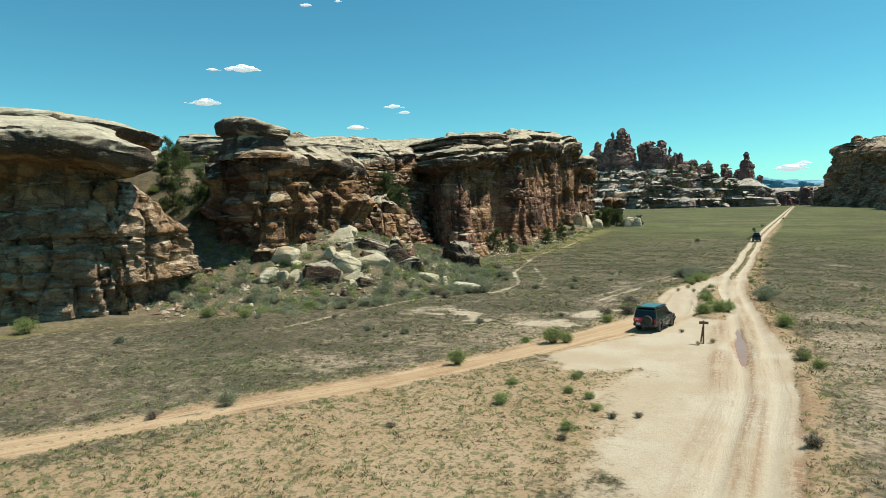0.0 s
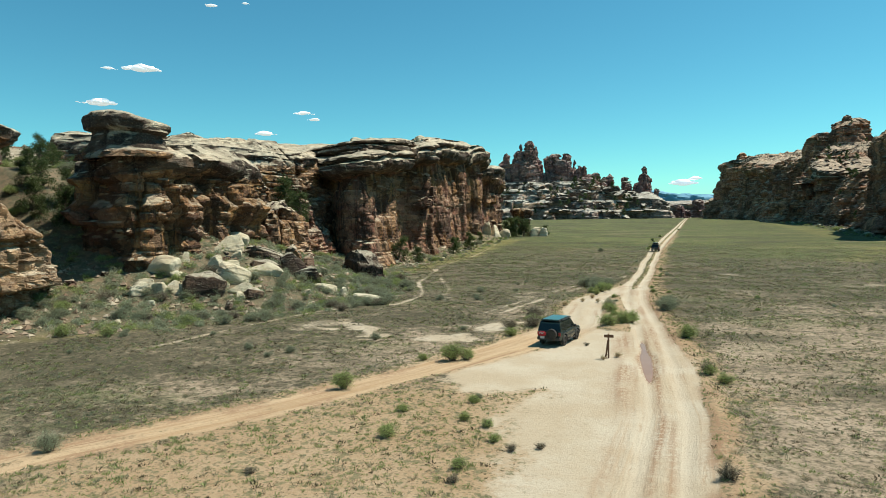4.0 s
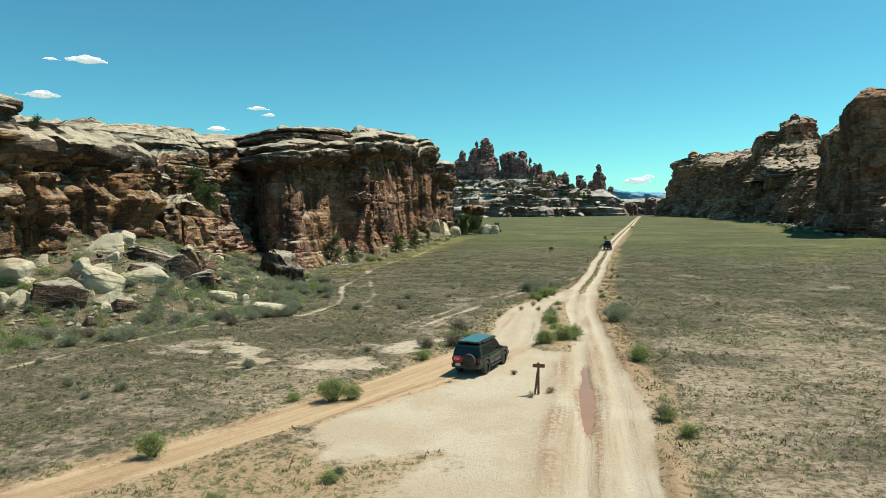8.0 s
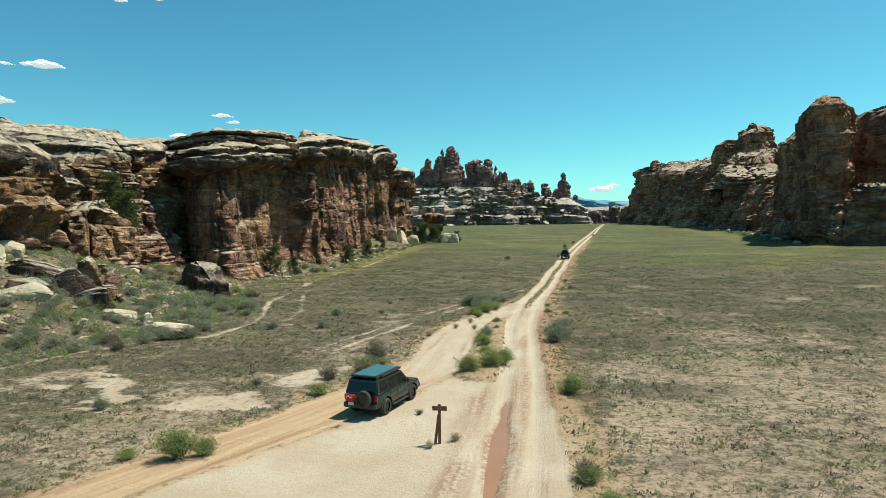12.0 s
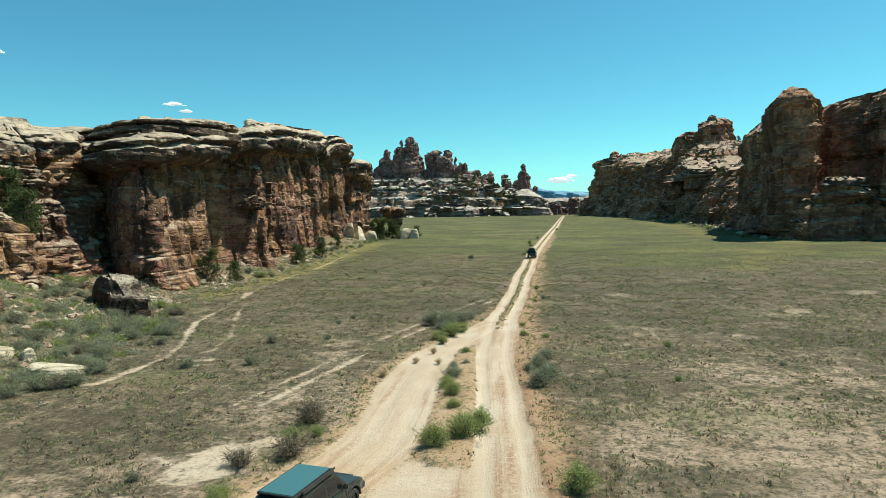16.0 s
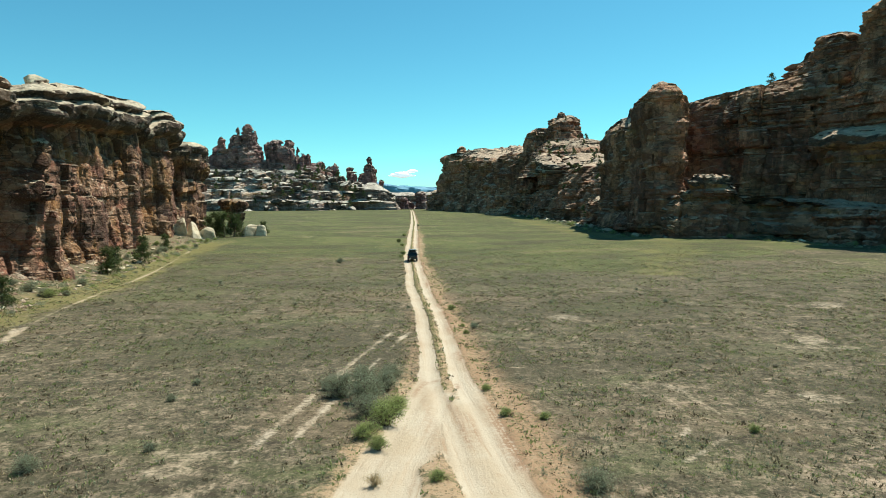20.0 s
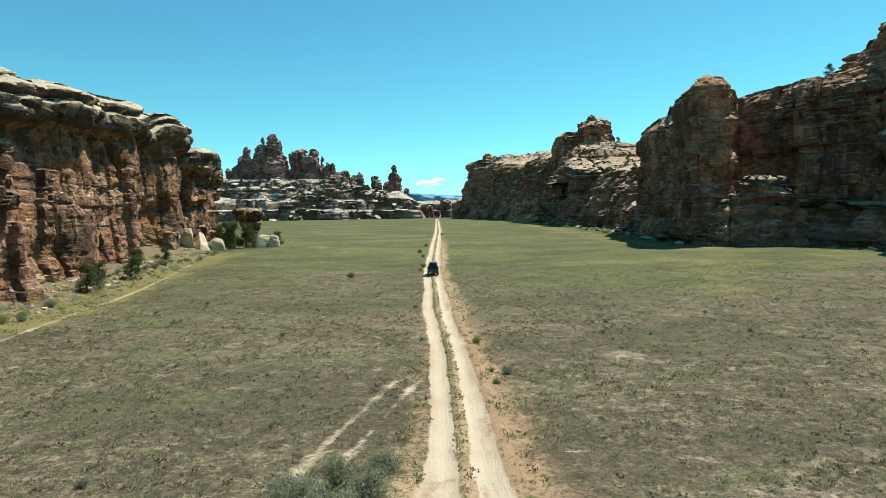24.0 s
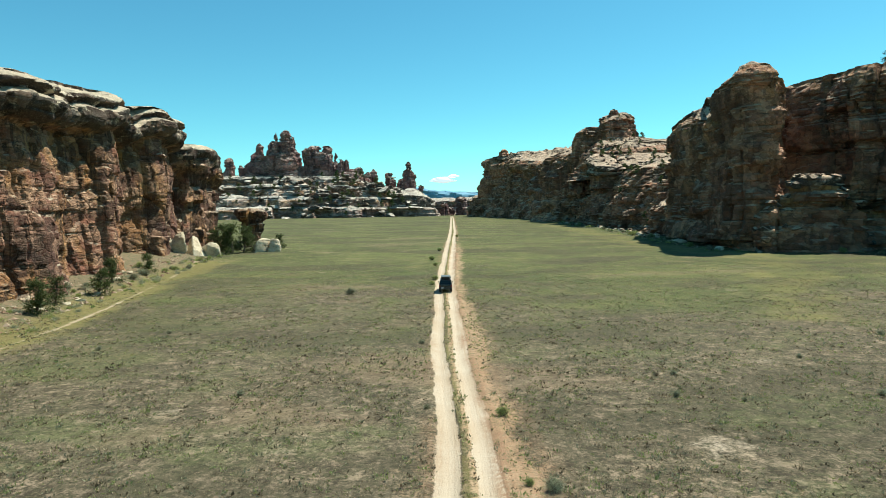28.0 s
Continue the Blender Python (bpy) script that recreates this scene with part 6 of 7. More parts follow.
    # trees
    for x, y, h, z in ((-53.0, 119, 4.2, None), (-51.0, 124, 3.0, None), (-55.0, 157, 3.6, None), (-57.0, 163, 3.0, None), (-56.5, 172, 3.2, None), (-59.5, 182, 3.4, None), (-60.5, 196, 3.0, None), (-60.6, 239.5, 6.4, None), (-58.2, 242, 5.6, None), (-62.4, 243, 6.0, None), (-57.0, 245, 4.6, None), (-64.5, 241, 5.0, None), (-52, 254, 3.4, None),
                       (-57.5, 92.0, 4.5, 8), (-62, 96, 5.0, 10), (-60, 94, 3.6, 9.0), (-72, 72, 4.0, 9), (-74, 69, 4.5, 10), (-77, 71, 4.0, 11), (-80, 75, 4.2, 13), (-68, 64, 3.0, 7), (-67.5, 57, 2.2, None), (-71, 60.5, 2.8, None), (-75, 62, 2.6, None), (-73, 59, 2.0, None), (-79, 66, 3.0, None), (-82, 70, 2.6, None), (-64.5, 57.5, 3.6, None), (-66, 60.5, 3.2, None), (-69, 57.5, 3.2, None), (-86, 66, 3.4, None), (-90, 72, 3.0, None)):
        put(rs.choice(tree), x, y, h, rs.uniform(0, 360), gz(x, y) - 0.1 if z is None else min(z, gz(x, y) + 99), group="junipers among the rocks")
    for t in first:
        for o in (t, *t.children_recursive):
            bpy.data.objects.remove(o)


def build_brush():
    """Low brush that covers the slopes, too dense to count."""
    rs = np.random.RandomState(41)
    n = 1560
    y = np.concatenate([np.where(rs.rand(1250) < 0.6, rs.uniform(46, 88, 1250), rs.uniform(42, 116, 1250)), rs.uniform(116, 240, 150), rs.uniform(150, 430, 160)])
    x = foot_left(y) - rs.uniform(-6, 1, n) - 30 * rs.rand(n) ** 1.3
    x[1250:1400] = foot_left(y[1250:1400]) - rs.uniform(-3, 5, 150)
    x[1400:] = np.interp(y[1400:], [150, 180, 205, 220, 228, 245, 330, 430], [98, 92, 87, 79, 56, 54, 57, 55]) - rs.uniform(-1, 5, 160)
    r = rs.uniform(0.4, 1.15, n)
    per = 200
    d = rs.normal(size=(n, per, 3))
    d /= np.linalg.norm(d, axis=2)[..., None]
    d[..., 2] = np.abs(d[..., 2]) * 0.75
    lump = 0.75 + 0.35 * np.sin(d[..., 0] * 5 + x[:, None] * 3) * np.sin(d[..., 1] * 5 + y[:, None])
    p = d * (rs.uniform(0.45, 1.0, (n, per)) * lump)[..., None] * r[:, None, None] + np.stack([x, y, ground_z(x, y)], -1)[:, None]
    for k, mat in enumerate((leaf_sage, leaf_green)):
        q = p[k::3] if k else np.concatenate([p[0::3], p[2::3]])
        me = leaves(q.reshape(-1, 3), 0.10, rs, mat, "brush")
        tagged(new("brush", me), ("grey-green sage brush covering the slope", "green brush among the fallen rocks")[k], "brush", "", "stuff")


def build_tufts():
    """Small grass and weed tufts over the flat, thinner on the sand, none on the roads."""
    rs = np.random.RandomState(12)
    n = 640000
    y = 8 + 200 * rs.rand(n) ** 1.2
    x = rs.uniform(-1, 1, n) * (38 + 0.16 * y)
    k = masks(x, y)
    dens = 0.75 * np.ones(n)
    even = 0.15 + 0.4 * sstep(0.2, 0.7, k["sand"])
    dens = dens * (even + (1 - even) * sstep(-0.25, 0.25, fbm(x / 2.2, y / 2.2, 0, 4, 77)))
    dens = dens * (1 - 0.25 * sstep(0.35, 0.8, k["sand"])) * (1 - sstep(0.25, 0.5, k["road"]))
    dens = np.where(k["middle"] > 0.5, 0.9, dens) * (1 - sstep(0.3, 0.6, k["rut"]) * sstep(2.2, 1.5, np.minimum(k["d1"], k["d2"])))
    keep = rs.rand(n) < dens
    x, y = x[keep], y[keep]
    sand = k["sand"][keep]
    n = len(x)
    kind = np.where(rs.rand(n) < 0.26 + 0.3 * sand, 0, np.floor(1 + 3 * rs.rand(n))).astype(int)
    z = ground_z(x, y) + 0.01
    size = (0.055 + 0.17 * rs.rand(n) ** 4) * sstep(260, 130, y) * np.where(kind == 0, 1.1, 1.0) * np.interp(y, [0, 40, 70, 120], [1.0, 1.05, 1.2, 1.35])
    mats = (leaf_material("grass_green", (0.28, 0.33, 0.12), (0.46, 0.50, 0.22)), leaf_material("grass_grey", (0.25, 0.265, 0.16), (0.42, 0.42, 0.28)), leaf_material("grass_brown", (0.13, 0.105, 0.065), (0.24, 0.19, 0.12)), leaf_material("grass_straw", (0.42, 0.34, 0.20), (0.62, 0.52, 0.35)))
    labels = ("green grass and weed tufts on the flat", "grey-green low desert scrub tufts", "dark brown dead grass tufts on dark soil", "straw-pale dry grass tufts on the flat")
    for q, blades in ((0, 22), (1, 22), (2, 22), (3, 22), (0, 8), (1, 8), (2, 8), (3, 8), (0, 3), (1, 3), (2, 3), (3, 3)):
        far = {22: (0, 42), 8: (42, 130), 3: (130, 400)}[blades]
        m = (kind == q) & (y >= far[0]) & (y < far[1])
        c = np.stack([x[m], y[m], z[m]], -1)
        r = size[m]
        d = rs.normal(size=(len(c), blades, 3))
        d /= np.linalg.norm(d, axis=2)[..., None]
        d[..., 2] = np.abs(d[..., 2]) * 0.8
        R = r[:, None, None]
        p = c[:, None] + d * R * rs.uniform(0.1, 1.0, (len(c), blades, 1)) * (1, 1, 0.5)
        e = rs.normal(size=(len(c), blades, 3))
        e /= np.linalg.norm(e, axis=2)[..., None]
        slim = {22: 0.1, 8: 0.2, 3: 0.45}[blades]
        v = np.stack([p - e * R * slim, p + e * R * slim, p + (0.6 * d + (0, 0, 0.5)) * R * rs.uniform(0.3, 0.7, (len(c), blades, 1))], 2)
        f = np.arange(v.size // 3).reshape(-1, 3)
        ob = new("grass_tufts", mesh_np("grass_tufts", v.reshape(-1, 3), f, mats[q], smooth=False))
        tagged(ob, labels[q], "grass", "", "stuff")


build_boulders()
build_rubble()
build_plants()
build_brush()
build_tufts()


# ---- vehicles ----
def paint(name, c, rough=0.3, metal=0.0, dust=0.25):
    n = Nodes(name, rough, 0.5)
    n.color(n.mix(n.ramp(n.noise(3.0, 5, 0.7, local=True), 0.4, 0.75, 0, dust), c, (0.34, 0.26, 0.19)))
    n.b.inputs["Metallic"].default_value = metal
    return n.mat


def plain(name, c, rough=0.6, metal=0.0):
    n = Nodes(name, rough, 0.4)
    n.color(c)
    n.b.inputs["Metallic"].default_value = metal
    return n.mat


rubber = paint("tyre_rubber", (0.022, 0.021, 0.02), 0.85, 0, 0.35)
black_plastic = paint("black_plastic", (0.03, 0.03, 0.03), 0.6, 0, 0.2)
rim_metal = plain("rim_metal", (0.06, 0.06, 0.06), 0.4, 0.7)
car_glass = plain("tinted_glass", (0.012, 0.016, 0.018), 0.06)
tail_red = plain("tail_light_red", (0.45, 0.03, 0.025), 0.25)
lamp_clear = plain("lamp_glass", (0.6, 0.6, 0.6), 0.1)
bag_red = plain("red_canvas", (0.55, 0.03, 0.04), 0.75)
white_cloth = plain("white_canvas", (0.75, 0.73, 0.7), 0.8)
steel = plain("brushed_steel", (0.5, 0.5, 0.5), 0.35, 0.9)


def box(bm, c, d, bevel=0.0, turn=None):
    r = bmesh.ops.create_cube(bm, size=1.0, matrix=Matrix.Translation(c) @ (turn or Matrix()) @ Matrix.Diagonal((*d, 1)))
    if bevel:
        es = list({e for v in r["verts"] for e in v.link_edges})
        bmesh.ops.bevel(bm, geom=es, offset=bevel, segments=2, affect="EDGES")
    return bm


def prism(profile, x0, x1, bevel=0.0, shape=None):
    """A side outline (y, z) drawn out across the car, and then moved by shape(x, y, z)."""
    bm = bmesh.new()
    a = [bm.verts.new((x0, y, z)) for y, z in profile]
    b = [bm.verts.new((x1, y, z)) for y, z in profile]
    bm.faces.new(a[::-1])
    bm.faces.new(b)
    n = len(a)
    for i in range(n):
        bm.faces.new((a[i], a[(i + 1) % n], b[(i + 1) % n], b[i]))
    bmesh.ops.recalc_face_normals(bm, faces=bm.faces)
    if bevel:
        es = [e for e in bm.edges if abs(e.verts[0].co.x - e.verts[1].co.x) < 1e-6]
        bmesh.ops.bevel(bm, geom=es, offset=bevel, segments=2, affect="EDGES")
    if shape:
        for v in bm.verts:
            v.co = shape(*v.co)
    return bm


def arch(yc, zc, r, z_low):
    """The points of a wheel opening, from front to rear."""
    pts = []
    for k in range(11):
        a = math.pi * k / 10
        pts.append((yc + r * math.cos(a), max(z_low, zc + r * math.sin(a))))
    return pts


def wheel(parent, x, y, z, r=0.41, w=0.27, flat=False):
    bm = bmesh.new()
    turn = Matrix.Rotation(radians(90), 4, "X" if flat else "Y")
    ring = [(0.60, -0.5), (0.80, -0.52), (0.93, -0.5), (1.0, -0.36), (1.0, 0.36), (0.93, 0.5), (0.80, 0.52), (0.60, 0.5)]
    n = 28
    grid = [[bm.verts.new((rr * r * (1 - 0.012 * ((k + (j > 3)) % 2) * (rr > 0.98)) * math.cos(6.2832 * k / n), rr * r * math.sin(6.2832 * k / n), ww * w)) for j, (rr, ww) in enumerate(ring)] for k in range(n)]
    for k in range(n):
        for j in range(len(ring) - 1):
            bm.faces.new((grid[k][j], grid[(k + 1) % n][j], grid[(k + 1) % n][j + 1], grid[k][j + 1]))
    bm.transform(Matrix.Translation((x, y, z)) @ turn)
    bmesh.ops.recalc_face_normals(bm, faces=bm.faces)
    tyre = part("tyre", bm, rubber, parent)
    bm = bmesh.new()
    bmesh.ops.create_cone(bm, cap_ends=True, segments=24, radius1=0.6 * r, radius2=0.6 * r, depth=w * 0.62)
    for k in range(6):
        a = 6.2832 * k / 6
        box(bm, (0.33 * r * math.cos(a), 0.33 * r * math.sin(a), 0), (0.5 * r, 0.1, w * 0.74), 0.01, Matrix.Rotation(a, 4, "Z"))
    bmesh.ops.create_cone(bm, cap_ends=True, segments=12, radius1=0.07, radius2=0.05, depth=w * 0.84)
    bm.transform(Matrix.Translation((x, y, z)) @ turn)
    part("rim", bm, rim_metal, tyre, "dark spoked rim")
    return tyre


def suv(name, label, body_paint, rack_top, spare=True, red_bag=True, box_load=False):
    car = tagged(new(name), label, "car")
    W, T = 0.955, 0.30
    low = 0.46
    prof = [(-2.34, 0.62), (-2.38, 0.95), (-2.36, 1.13), (1.02, 1.15), (1.25, 1.12), (2.08, 1.03), (2.30, 0.93), (2.36, 0.72), (2.33, 0.52)]
    prof += arch(1.45, 0.42, 0.50, low) + arch(-1.42, 0.42, 0.50, low) + [(-2.3, 0.5)]

    def side(x, y, z):
        k = 1 - 0.045 * max(0, (z - 0.85) / 0.3) - 0.03 * max(0, (0.6 - z) / 0.15)
        nose = 1 - 0.09 * max(0, (abs(y) - 1.7) / 0.65) ** 2
        return (x * k * nose, y, z)

    part("body", prism(prof, -W, W, 0.035, side), body_paint, car)
    roof = [(-2.3, 1.12), (-2.12, 1.78), (-1.9, 1.85), (0.2, 1.86), (0.42, 1.80), (1.12, 1.13)]
    part("cabin", prism(roof, -W * 0.955, W * 0.955, 0.03, lambda x, y, z: (x * (1 - 0.16 * max(0, z - 1.12) / 0.74), y, z)), body_paint, car)

    def pane(nm, pts, sx):
        """A side window: outline in y and z, laid 6 mm proud of the sloping cabin side."""
        bm = bmesh.new()
        fs = []
        for off in (0.006, -0.02):
            vs = [bm.verts.new((sx * (W * 0.955 * (1 - 0.16 * (z - 1.12) / 0.74) + off), y, z)) for y, z in pts]
            fs.append(vs)
        bm.faces.new(fs[0])
        bm.faces.new(fs[1][::-1])
        for i in range(len(pts)):
            j = (i + 1) % len(pts)
            bm.faces.new((fs[0][i], fs[1][i], fs[1][j], fs[0][j]))
        bmesh.ops.recalc_face_normals(bm, faces=bm.faces)
        part(nm, bm, car_glass, car)

    for sx in (-1, 1):
        pane("side_window", [(-2.02, 1.22), (-1.9, 1.70), (-1.22, 1.72), (-1.2, 1.20)], sx)
        pane("side_window", [(-1.12, 1.20), (-1.12, 1.72), (-0.38, 1.73), (-0.32, 1.20)], sx)
        pane("side_window", [(-0.24, 1.20), (-0.30, 1.73), (0.34, 1.72), (0.78, 1.30), (0.76, 1.20)], sx)
    for nm, y0, z0, y1, z1 in (("rear_window", -2.285, 1.20, -2.155, 1.70), ("windscreen", 1.02, 1.24, 0.49, 1.75)):
        bm = bmesh.new()
        d = 0.012 if y0 > 0 else -0.012
        wa, wb = 0.86 * (1 - 0.16 * (z0 - 1.12) / 0.74), 0.84 * (1 - 0.16 * (z1 - 1.12) / 0.74)
        q = [bm.verts.new(c) for c in ((-wa, y0 + d, z0), (wa, y0 + d, z0), (wb, y1 + d, z1), (-wb, y1 + d, z1), (-wa, y0 - d, z0), (wa, y0 - d, z0), (wb, y1 - d, z1), (-wb, y1 - d, z1))]
        for f in ((0, 1, 2, 3), (7, 6, 5, 4), (0, 4, 5, 1), (1, 5, 6, 2), (2, 6, 7, 3), (3, 7, 4, 0)):
            bm.faces.new([q[i] for i in f])
        bmesh.ops.recalc_face_normals(bm, faces=bm.faces)
        part(nm, bm, car_glass, car)
    for sx in (-1, 1):
        for y in (1.45, -1.42):
            wheel(car, sx * 0.83, y, 0.41)
            bm = bmesh.new()
            inner, outer = arch(y, 0.42, 0.50, 0.40), arch(y, 0.42, 0.575, 0.40)
            for (ya, za), (yb, zb), (yc, zc), (yd, zd) in zip(inner, inner[1:], outer[1:], outer):
                v = [bm.verts.new((sx * xx, yy, zz)) for xx, yy, zz in ((W + 0.015, ya, za), (W + 0.015, yb, zb), (W + 0.012, yc, zc), (W + 0.012, yd, zd), (W - 0.1, ya, za), (W - 0.1, yb, zb), (W - 0.1, yc, zc), (W - 0.1, yd, zd))]
                for f in ((0, 1, 2, 3), (4, 5, 1, 0), (3, 2, 6, 7)):
                    bm.faces.new([v[i] for i in f])
            bmesh.ops.recalc_face_normals(bm, faces=bm.faces)
            part("wheel_arch", bm, black_plastic, car)
        part("side_step", box(bmesh.new(), (sx * 0.93, 0.0, 0.36), (0.14, 1.75, 0.07), 0.02), black_plastic, car)
        part("mirror", box(bmesh.new(), (sx * 1.02, 0.72, 1.24), (0.2, 0.12, 0.2), 0.04), black_plastic, car)
        part("tail_light", box(bmesh.new(), (sx * 0.83, -2.345, 0.98), (0.17, 0.07, 0.26), 0.02), tail_red, car)
        part("headlight", box(bmesh.new(), (sx * 0.7, 2.27, 0.84), (0.34, 0.12, 0.17), 0.03), lamp_clear, car)
        for y in (-0.95, 0.1):
            part("door_handle", box(bmesh.new(), (sx * 0.955, y, 1.03), (0.03, 0.17, 0.035), 0.008), black_plastic, car)
        for y in (-1.16, -0.28, 0.9):
            part("door_seam", box(bmesh.new(), (sx * 0.953, y, 0.82), (0.012, 0.014, 0.6)), black_plastic, car)
        part("side_moulding", box(bmesh.new(), (sx * 0.958, 0.0, 0.76), (0.02, 1.75, 0.09), 0.006), black_plastic, car)
    part("rear_bumper", box(bmesh.new(), (0, -2.42, 0.62), (1.78, 0.2, 0.26), 0.04), black_plastic, car)
    part("front_bumper", box(bmesh.new(), (0, 2.40, 0.60), (1.76, 0.24, 0.28), 0.05), black_plastic, car)
    part("grille", box(bmesh.new(), (0, 2.30, 0.86), (0.95, 0.1, 0.2), 0.02), black_plastic, car)
    part("number_plate", box(bmesh.new(), (-0.45, -2.53, 0.7), (0.31, 0.02, 0.16)), white_cloth, car, "pale number plate")
    part("tailgate_seam", box(bmesh.new(), (0, -2.395, 1.06), (1.5, 0.012, 0.016)), black_plastic, car)
    if spare:
        t = wheel(car, 0.3, -2.62, 1.0, 0.40, 0.24, True)
        part("spare_bracket", box(bmesh.new(), (0.3, -2.45, 1.0), (0.3, 0.16, 0.2), 0.02), black_plastic, car)
    if red_bag:
        bag = part("storage_bag", box(bmesh.new(), (-0.48, -2.50, 0.98), (0.56, 0.2, 0.34), 0.06), bag_red, car, "red canvas bag strapped to the tailgate")
        for x, tilt in ((-0.62, 35), (-0.5, -35), (-0.38, 35)):
            part("stripe", box(bmesh.new(), (x, -2.605, 1.04), (0.05, 0.012, 0.15), 0, Matrix.Rotation(radians(tilt), 4, "Y")), white_cloth, bag, "white stripe")
    rack = part("roof_rack", box(bmesh.new(), (0, -0.75, 1.915), (1.34, 2.5, 0.04), 0.015), black_plastic, car)
    for sx in (-1, 1):
        part("rack_rail", box(bmesh.new(), (sx * 0.69, -0.75, 1.935), (0.05, 2.6, 0.09), 0.015), black_plastic, rack)
        for y in (-1.7, -0.75, 0.2):
            part("rack_foot", box(bmesh.new(), (sx * 0.66, y, 1.87), (0.06, 0.1, 0.09), 0.01), black_plastic, rack)
    if box_load:
        part("roof_box", box(bmesh.new(), (0, -0.8, 2.12), (1.2, 2.2, 0.26), 0.05), black_plastic, car, "black soft roof load")
        part("roof_awning", box(bmesh.new(), (0.74, -0.75, 2.12), (0.14, 2.3, 0.15), 0.05), black_plastic, car)
    bm = box(bmesh.new(), (0, -0.85, 1.985 if not box_load else 2.275), (1.30, 2.4, 0.055), 0.02)
    top = part("roof_panel", bm, rack_top, car, "flat teal roof panel" if not box_load else "grey roof cover")
    for sx in (-1, 1):
        part("panel_edge", box(bmesh.new(), (sx * 0.655, -0.85, (1.985 if not box_load else 2.275)), (0.025, 2.41, 0.06), 0.008), black_plastic, top)
    if not box_load:
        part("side_awning", box(bmesh.new(), (0.77, -0.7, 1.95), (0.12, 2.0, 0.12), 0.04), black_plastic, car, "rolled black awning on the rack")
    return car


def build_cars():
    a = suv("off_road_car", "dark green off-road estate car with teal roof panel on sandy track", paint("green_paint", (0.04, 0.058, 0.05), 0.25, 0.35, 0.16), plain("teal_panel", (0.06, 0.17, 0.18), 0.3))
    a.matrix_world = pose(-9.43, 53.2, gz(-9.43, 53.2) - 0.05, 0, 0, -9) @ Matrix.Scale(0.93, 4)
    b = suv("off_road_car", "black off-road car with loaded roof rack far down the road", paint("black_paint", (0.02, 0.024, 0.026), 0.3, 0.3, 0.25), plain("roof_cover", (0.10, 0.13, 0.13), 0.5), spare=False, red_bag=False, box_load=True)
    b.matrix_world = pose(-7.95, 172, gz(-7.95, 172) - 0.05, 0, 0, 0) @ Matrix.Scale(0.93, 4)


build_cars()


# ---- signpost, puddle and clouds ----
def build_sign():
    wood = Nodes("weathered_wood", 0.9, 0.1)
    wood.color(wood.mix(wood.noise(14.0, 6, 0.7, stretch=(1, 1, 0.08)), (0.16, 0.075, 0.045), (0.30, 0.16, 0.10)))
    post = tagged(new("trail_sign"), "weathered brown wooden trail signpost on bare sand", "signpost")
    bm = box(bmesh.new(), (0, 0, 0.70), (0.11, 0.11, 1.72), 0.012)
    part("post", bm, wood.mat, post)
    bm = box(bmesh.new(), (-0.11, -0.02, 0.5), (0.1, 0.09, 1.3), 0.012, Matrix.Rotation(radians(7), 4, "Y"))
    part("brace", bm, wood.mat, post)
    board = part("board", box(bmesh.new(), (0.02, -0.085, 1.42), (0.58, 0.045, 0.18), 0.008), wood.mat, post, "dark brown blank board")
    for x in (-0.03, 0.07):
        bm = bmesh.new()
        bmesh.ops.create_cone(bm, cap_ends=True, segments=10, radius1=0.014, radius2=0.011, depth=0.02, matrix=Matrix.Translation((x, -0.113, 1.42)) @ Matrix.Rotation(radians(90), 4, "X"))
        part("bolt", bm, steel, board)
    post.matrix_world = pose(-5.45, 48.5, gz(-5.45, 48.5) - 0.03, 0, 0, 6)


def build_puddle():
    water = Nodes("muddy_water", 0.12, 0.15)
    water.color(water.mix(water.noise(0.9, 3, 0.5), (0.33, 0.165, 0.085), (0.42, 0.225, 0.125)))
    bm = bmesh.new()
    rim_l, rim_r = [], []
    for k in range(45):
        y = 43.2 + 12.0 * k / 44
        mid = float(np.interp(y, [p[1] for p in MAIN], [p[0] for p in MAIN])) - 0.62
        half = 0.95 * float(puddle_width(y))
        rim_l.append(bm.verts.new((mid - half, y, -0.195)))
        rim_r.append(bm.verts.new((mid + half, y, -0.195)))
    for k in range(44):
        bm.faces.new((rim_l[k], rim_r[k], rim_r[k + 1], rim_l[k + 1]))
    me = bpy.data.meshes.new("puddle")
    bm.to_mesh(me)
    bm.free()
    me.materials.append(water.mat)
    tagged(new("puddle", me), "shallow brown muddy puddle in the wheel rut", "puddle", "", "structure")


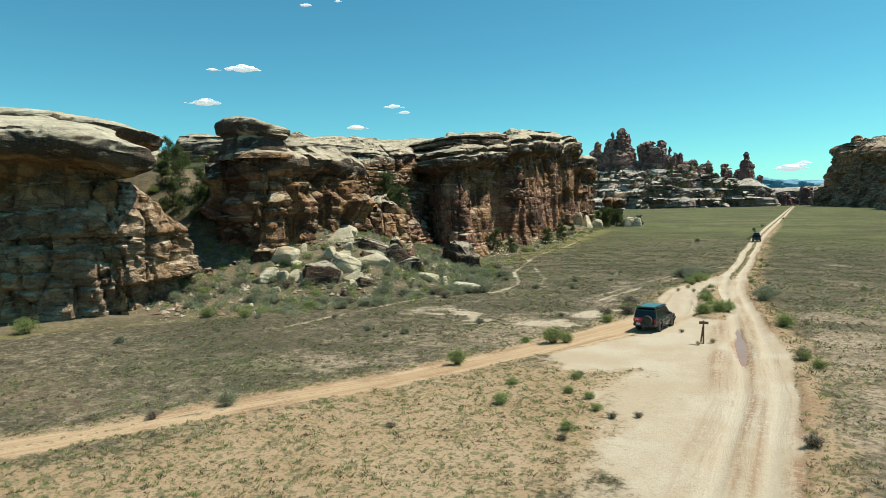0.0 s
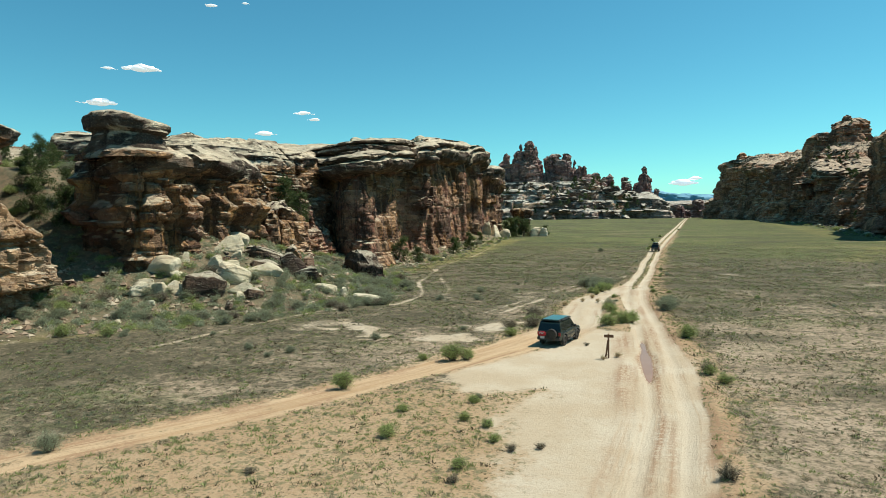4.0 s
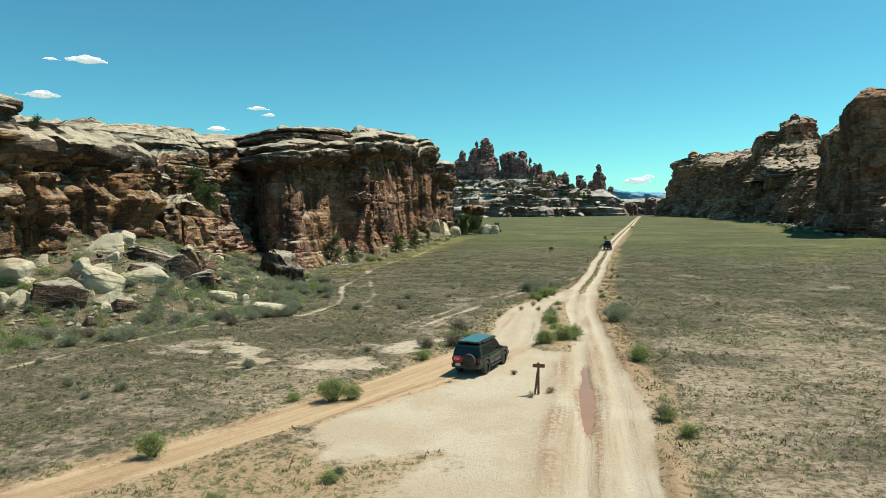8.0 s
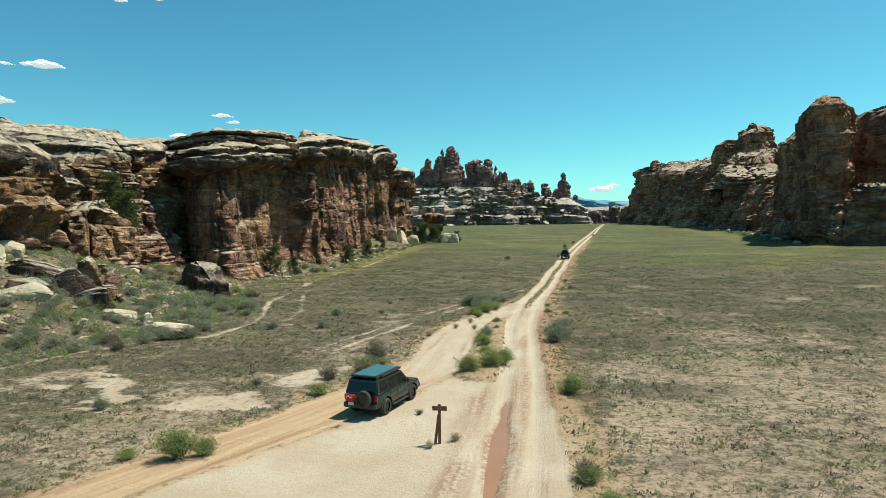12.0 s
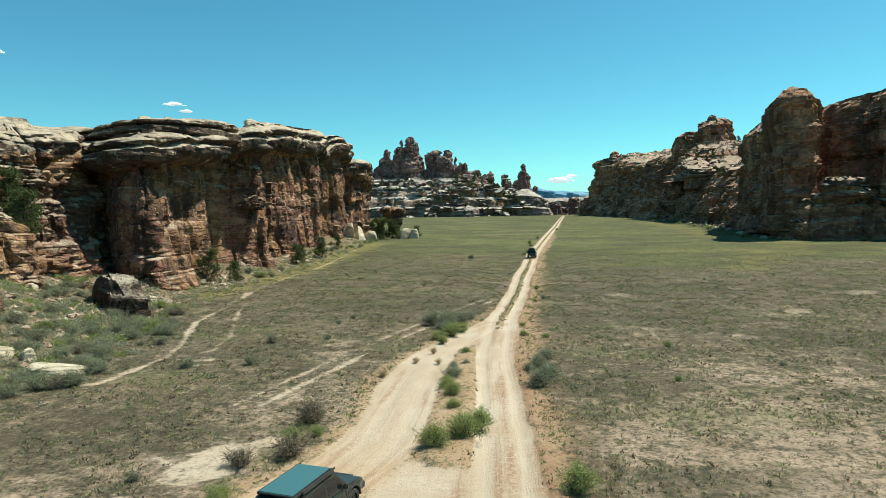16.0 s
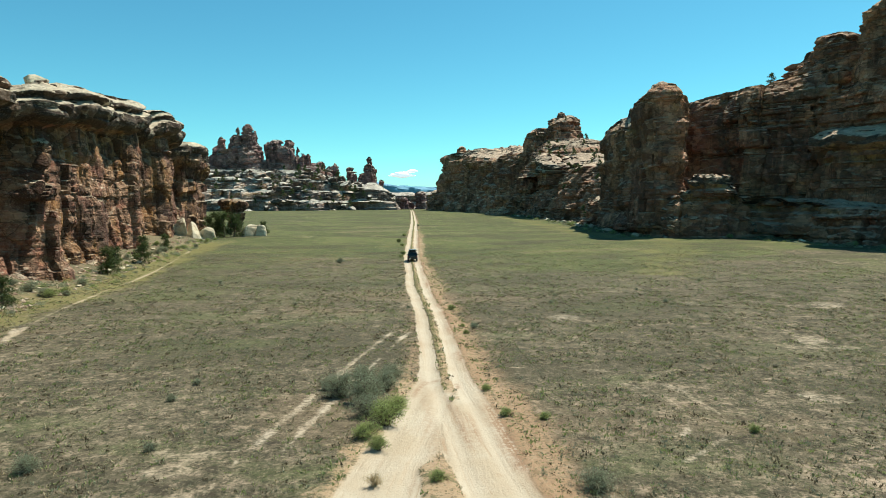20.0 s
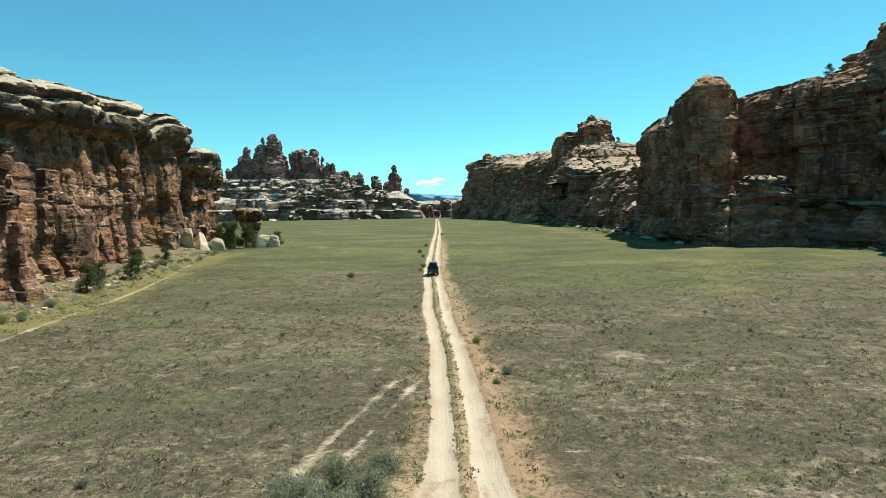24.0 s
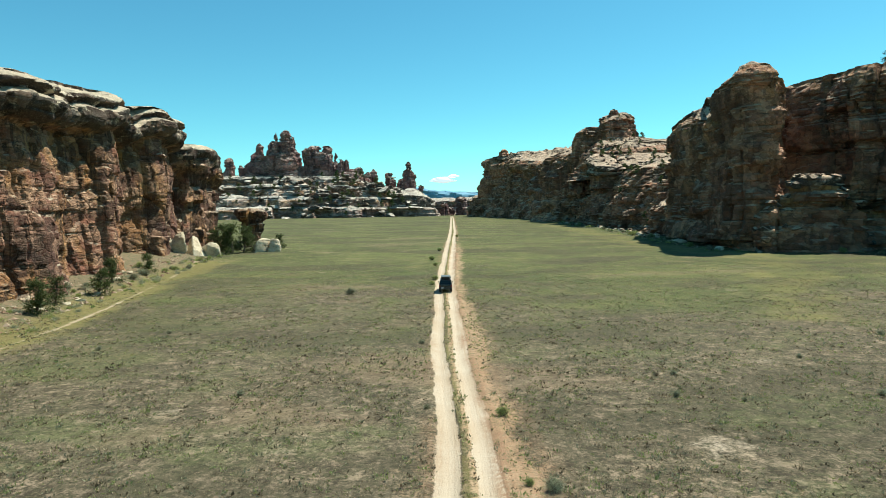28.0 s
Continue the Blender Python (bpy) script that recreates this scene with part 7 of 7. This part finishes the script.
def build_clouds():
    m = Nodes("cloud_white", 1.0, 0.0)
    m.color((0.93, 0.94, 0.95))
    # Added glow, which lightens the shaded undersides of the clouds.
    m.b.inputs["Emission Color"].default_value = (0.9, 0.96, 1.0, 1)
    m.b.inputs["Emission Strength"].default_value = 0.42
    rs = random.Random(5)
    # bearing from the north in degrees to the west, height in degrees, width in degrees
    for bear, high, wide in ((45.7, 12.1, 2.9), (48.1, 12.0, 1.1), (48.7, 9.3, 2.7), (33.0, 9.2, 1.6), (32.1, 8.7, 1.2), (40.3, 17.4, 1.1), (37.6, 17.8, 0.7), (36.3, 7.4, 1.9), (0.3, 2.75, 2.6), (-0.6, 3.1, 1.4)):
        bm = bmesh.new()
        d = 3900
        r = d * math.tan(radians(wide)) / 2
        for _ in range(46):
            t = rs.gauss(0, 0.42)
            q = max(0.08, 0.26 * (1 - abs(t)) + rs.uniform(-0.06, 0.1)) * r * rs.uniform(0.35, 1)
            mat = Matrix.Translation((t * r, rs.uniform(-0.2, 0.2) * r, rs.uniform(0, 0.22) * r * max(0.15, 1 - abs(t)))) @ Matrix.Diagonal((q * 1.7, q, q * 0.55, 1))
            bmesh.ops.create_icosphere(bm, subdivisions=2, radius=1.0, matrix=mat)
        for v in bm.verts:
            v.co += Vector(noise.noise_vector(v.co / (0.12 * r))) * 0.035 * r
        me = bpy.data.meshes.new("cloud")
        bm.to_mesh(me)
        bm.free()
        me.polygons.foreach_set("use_smooth", [True] * len(me.polygons))
        me.materials.append(m.mat)
        ob = new("cloud", me)
        b, h = radians(bear), radians(high)
        ob.matrix_world = pose(-d * math.sin(b) * math.cos(h), d * math.cos(b) * math.cos(h), 9 + d * math.sin(h), 0, 0, bear)
        tagged(ob, "small white fair-weather cloud in a clear sky", "cloud", "clouds", "")


build_sign()
build_puddle()
build_clouds()


# ---- slabs and trees on the far slopes ----
def build_far_slopes():
    rs = random.Random(31)
    shapes = []
    for k in range(5):
        me = boulder_mesh(560 + k, sub=3, mat=sandstone_bench)
        shapes.append(me)
    bpy.context.view_layer.update()
    world_now = bpy.context.evaluated_depsgraph_get()

    def top(x, y):
        """The height of what lies under the open sky at x, y."""
        hit, place, *_ = scene.ray_cast(world_now, Vector((x, y, 300)), Vector((0, 0, -1)))
        return place.z if hit else gz(x, y)

    east = [boulder_mesh(580 + k, sub=3, mat=sandstone_dark) for k in range(4)]

    def ledge(me, x, y, z, sx, sy, sz, label, group):
        ob = new("ledge_block", me)
        ob.matrix_world = pose(x, y, z, rs.uniform(-6, 6), rs.uniform(-6, 6), rs.uniform(0, 360)) @ Matrix.Diagonal((sx, sy, sz, 1))
        tagged(ob, label, "rock", group)

    for _ in range(100):
        f = rs.random()
        x = rs.uniform(-330, -30 - 45 * f)
        w = rs.uniform(4, 11)
        ledge(rs.choice(shapes), x, 792 + 78 * f + 10 * math.sin(x / 23), 6 + 52 * f, w, w * rs.uniform(0.5, 1), rs.uniform(1.6, 4.2), "pale flat sandstone slab on the stepped bench", "slabs on the north bench")
    for _ in range(160):
        y = rs.uniform(285, 440)
        x = 58 + 24 * rs.random()
        w = rs.uniform(0.8, 2.6)
        ledge(rs.choice(east), x, y, top(x, y) + 0.1, w, w * rs.uniform(0.6, 1), rs.uniform(0.4, 1.2), "broken sandstone slab on the rubble slope", "slabs on the east slope")
    for _ in range(40):
        a = rs.uniform(0, 1)
        w = rs.uniform(0.8, 2.0)
        x, y = 60 + 26 * a, 223 + rs.uniform(-1.5, 3)
        ledge(rs.choice(east), x, y, min(top(x, y), 18) + 0.1, w, w * 0.8, rs.uniform(0.4, 0.9), "pale broken slab on the dark bench", "slabs on the east bench")
    for x, y, w, h in ((-60.5, 150, 3.4, 1.3), (-61, 118.5, 3.2, 1.0), (-59.6, 121, 2.2, 0.9)):
        ob = new("boulder", HULLS[0][int(w) % 8])
        ob.matrix_world = pose(x, y, top(x, y) + 0.3 * h, 0, 0, 40 * w) @ Matrix.Diagonal((0.5 * w, 0.4 * w, 0.6 * h, 1))
        tagged(ob, "rounded pale sandstone block resting on the cliff top", "boulder", "blocks on the west rim")
    tree = juniper("juniper", "dark green juniper on a rocky slope", 99)
    for _ in range(60):
        f = rs.random()
        x = rs.uniform(-330, -40 - 45 * f)
        put(tree, x, 790 + 80 * f, rs.uniform(4, 7), rs.uniform(0, 360), 7 + 53 * f, group="junipers on the north bench")
    for _ in range(46):
        x, y = rs.uniform(62, 98), rs.uniform(300, 428)
        put(tree, x, y, rs.uniform(1.6, 3.2), rs.uniform(0, 360), top(x, y) - 0.1, group="junipers on the east slope")
    for x, y, z in ((-92, 83, 14), (-97, 86, 15.5), (-104, 88, 17), (-110, 92, 19), (-118, 96, 21), (-128, 92, 22), (-136, 84, 23), (-148, 90, 27), (-84, 78, 12), (-88, 90, 16), (-95, 92, 17), (-101, 80, 16), (-74, 80, 15), (96, 235, 36.5)):
        put(tree, x, y, rs.uniform(2.2, 3.6), rs.uniform(0, 360), top(x, y) - 0.1, group="junipers on the rim")
    for o in (tree, *tree.children_recursive):
        bpy.data.objects.remove(o)


build_far_slopes()
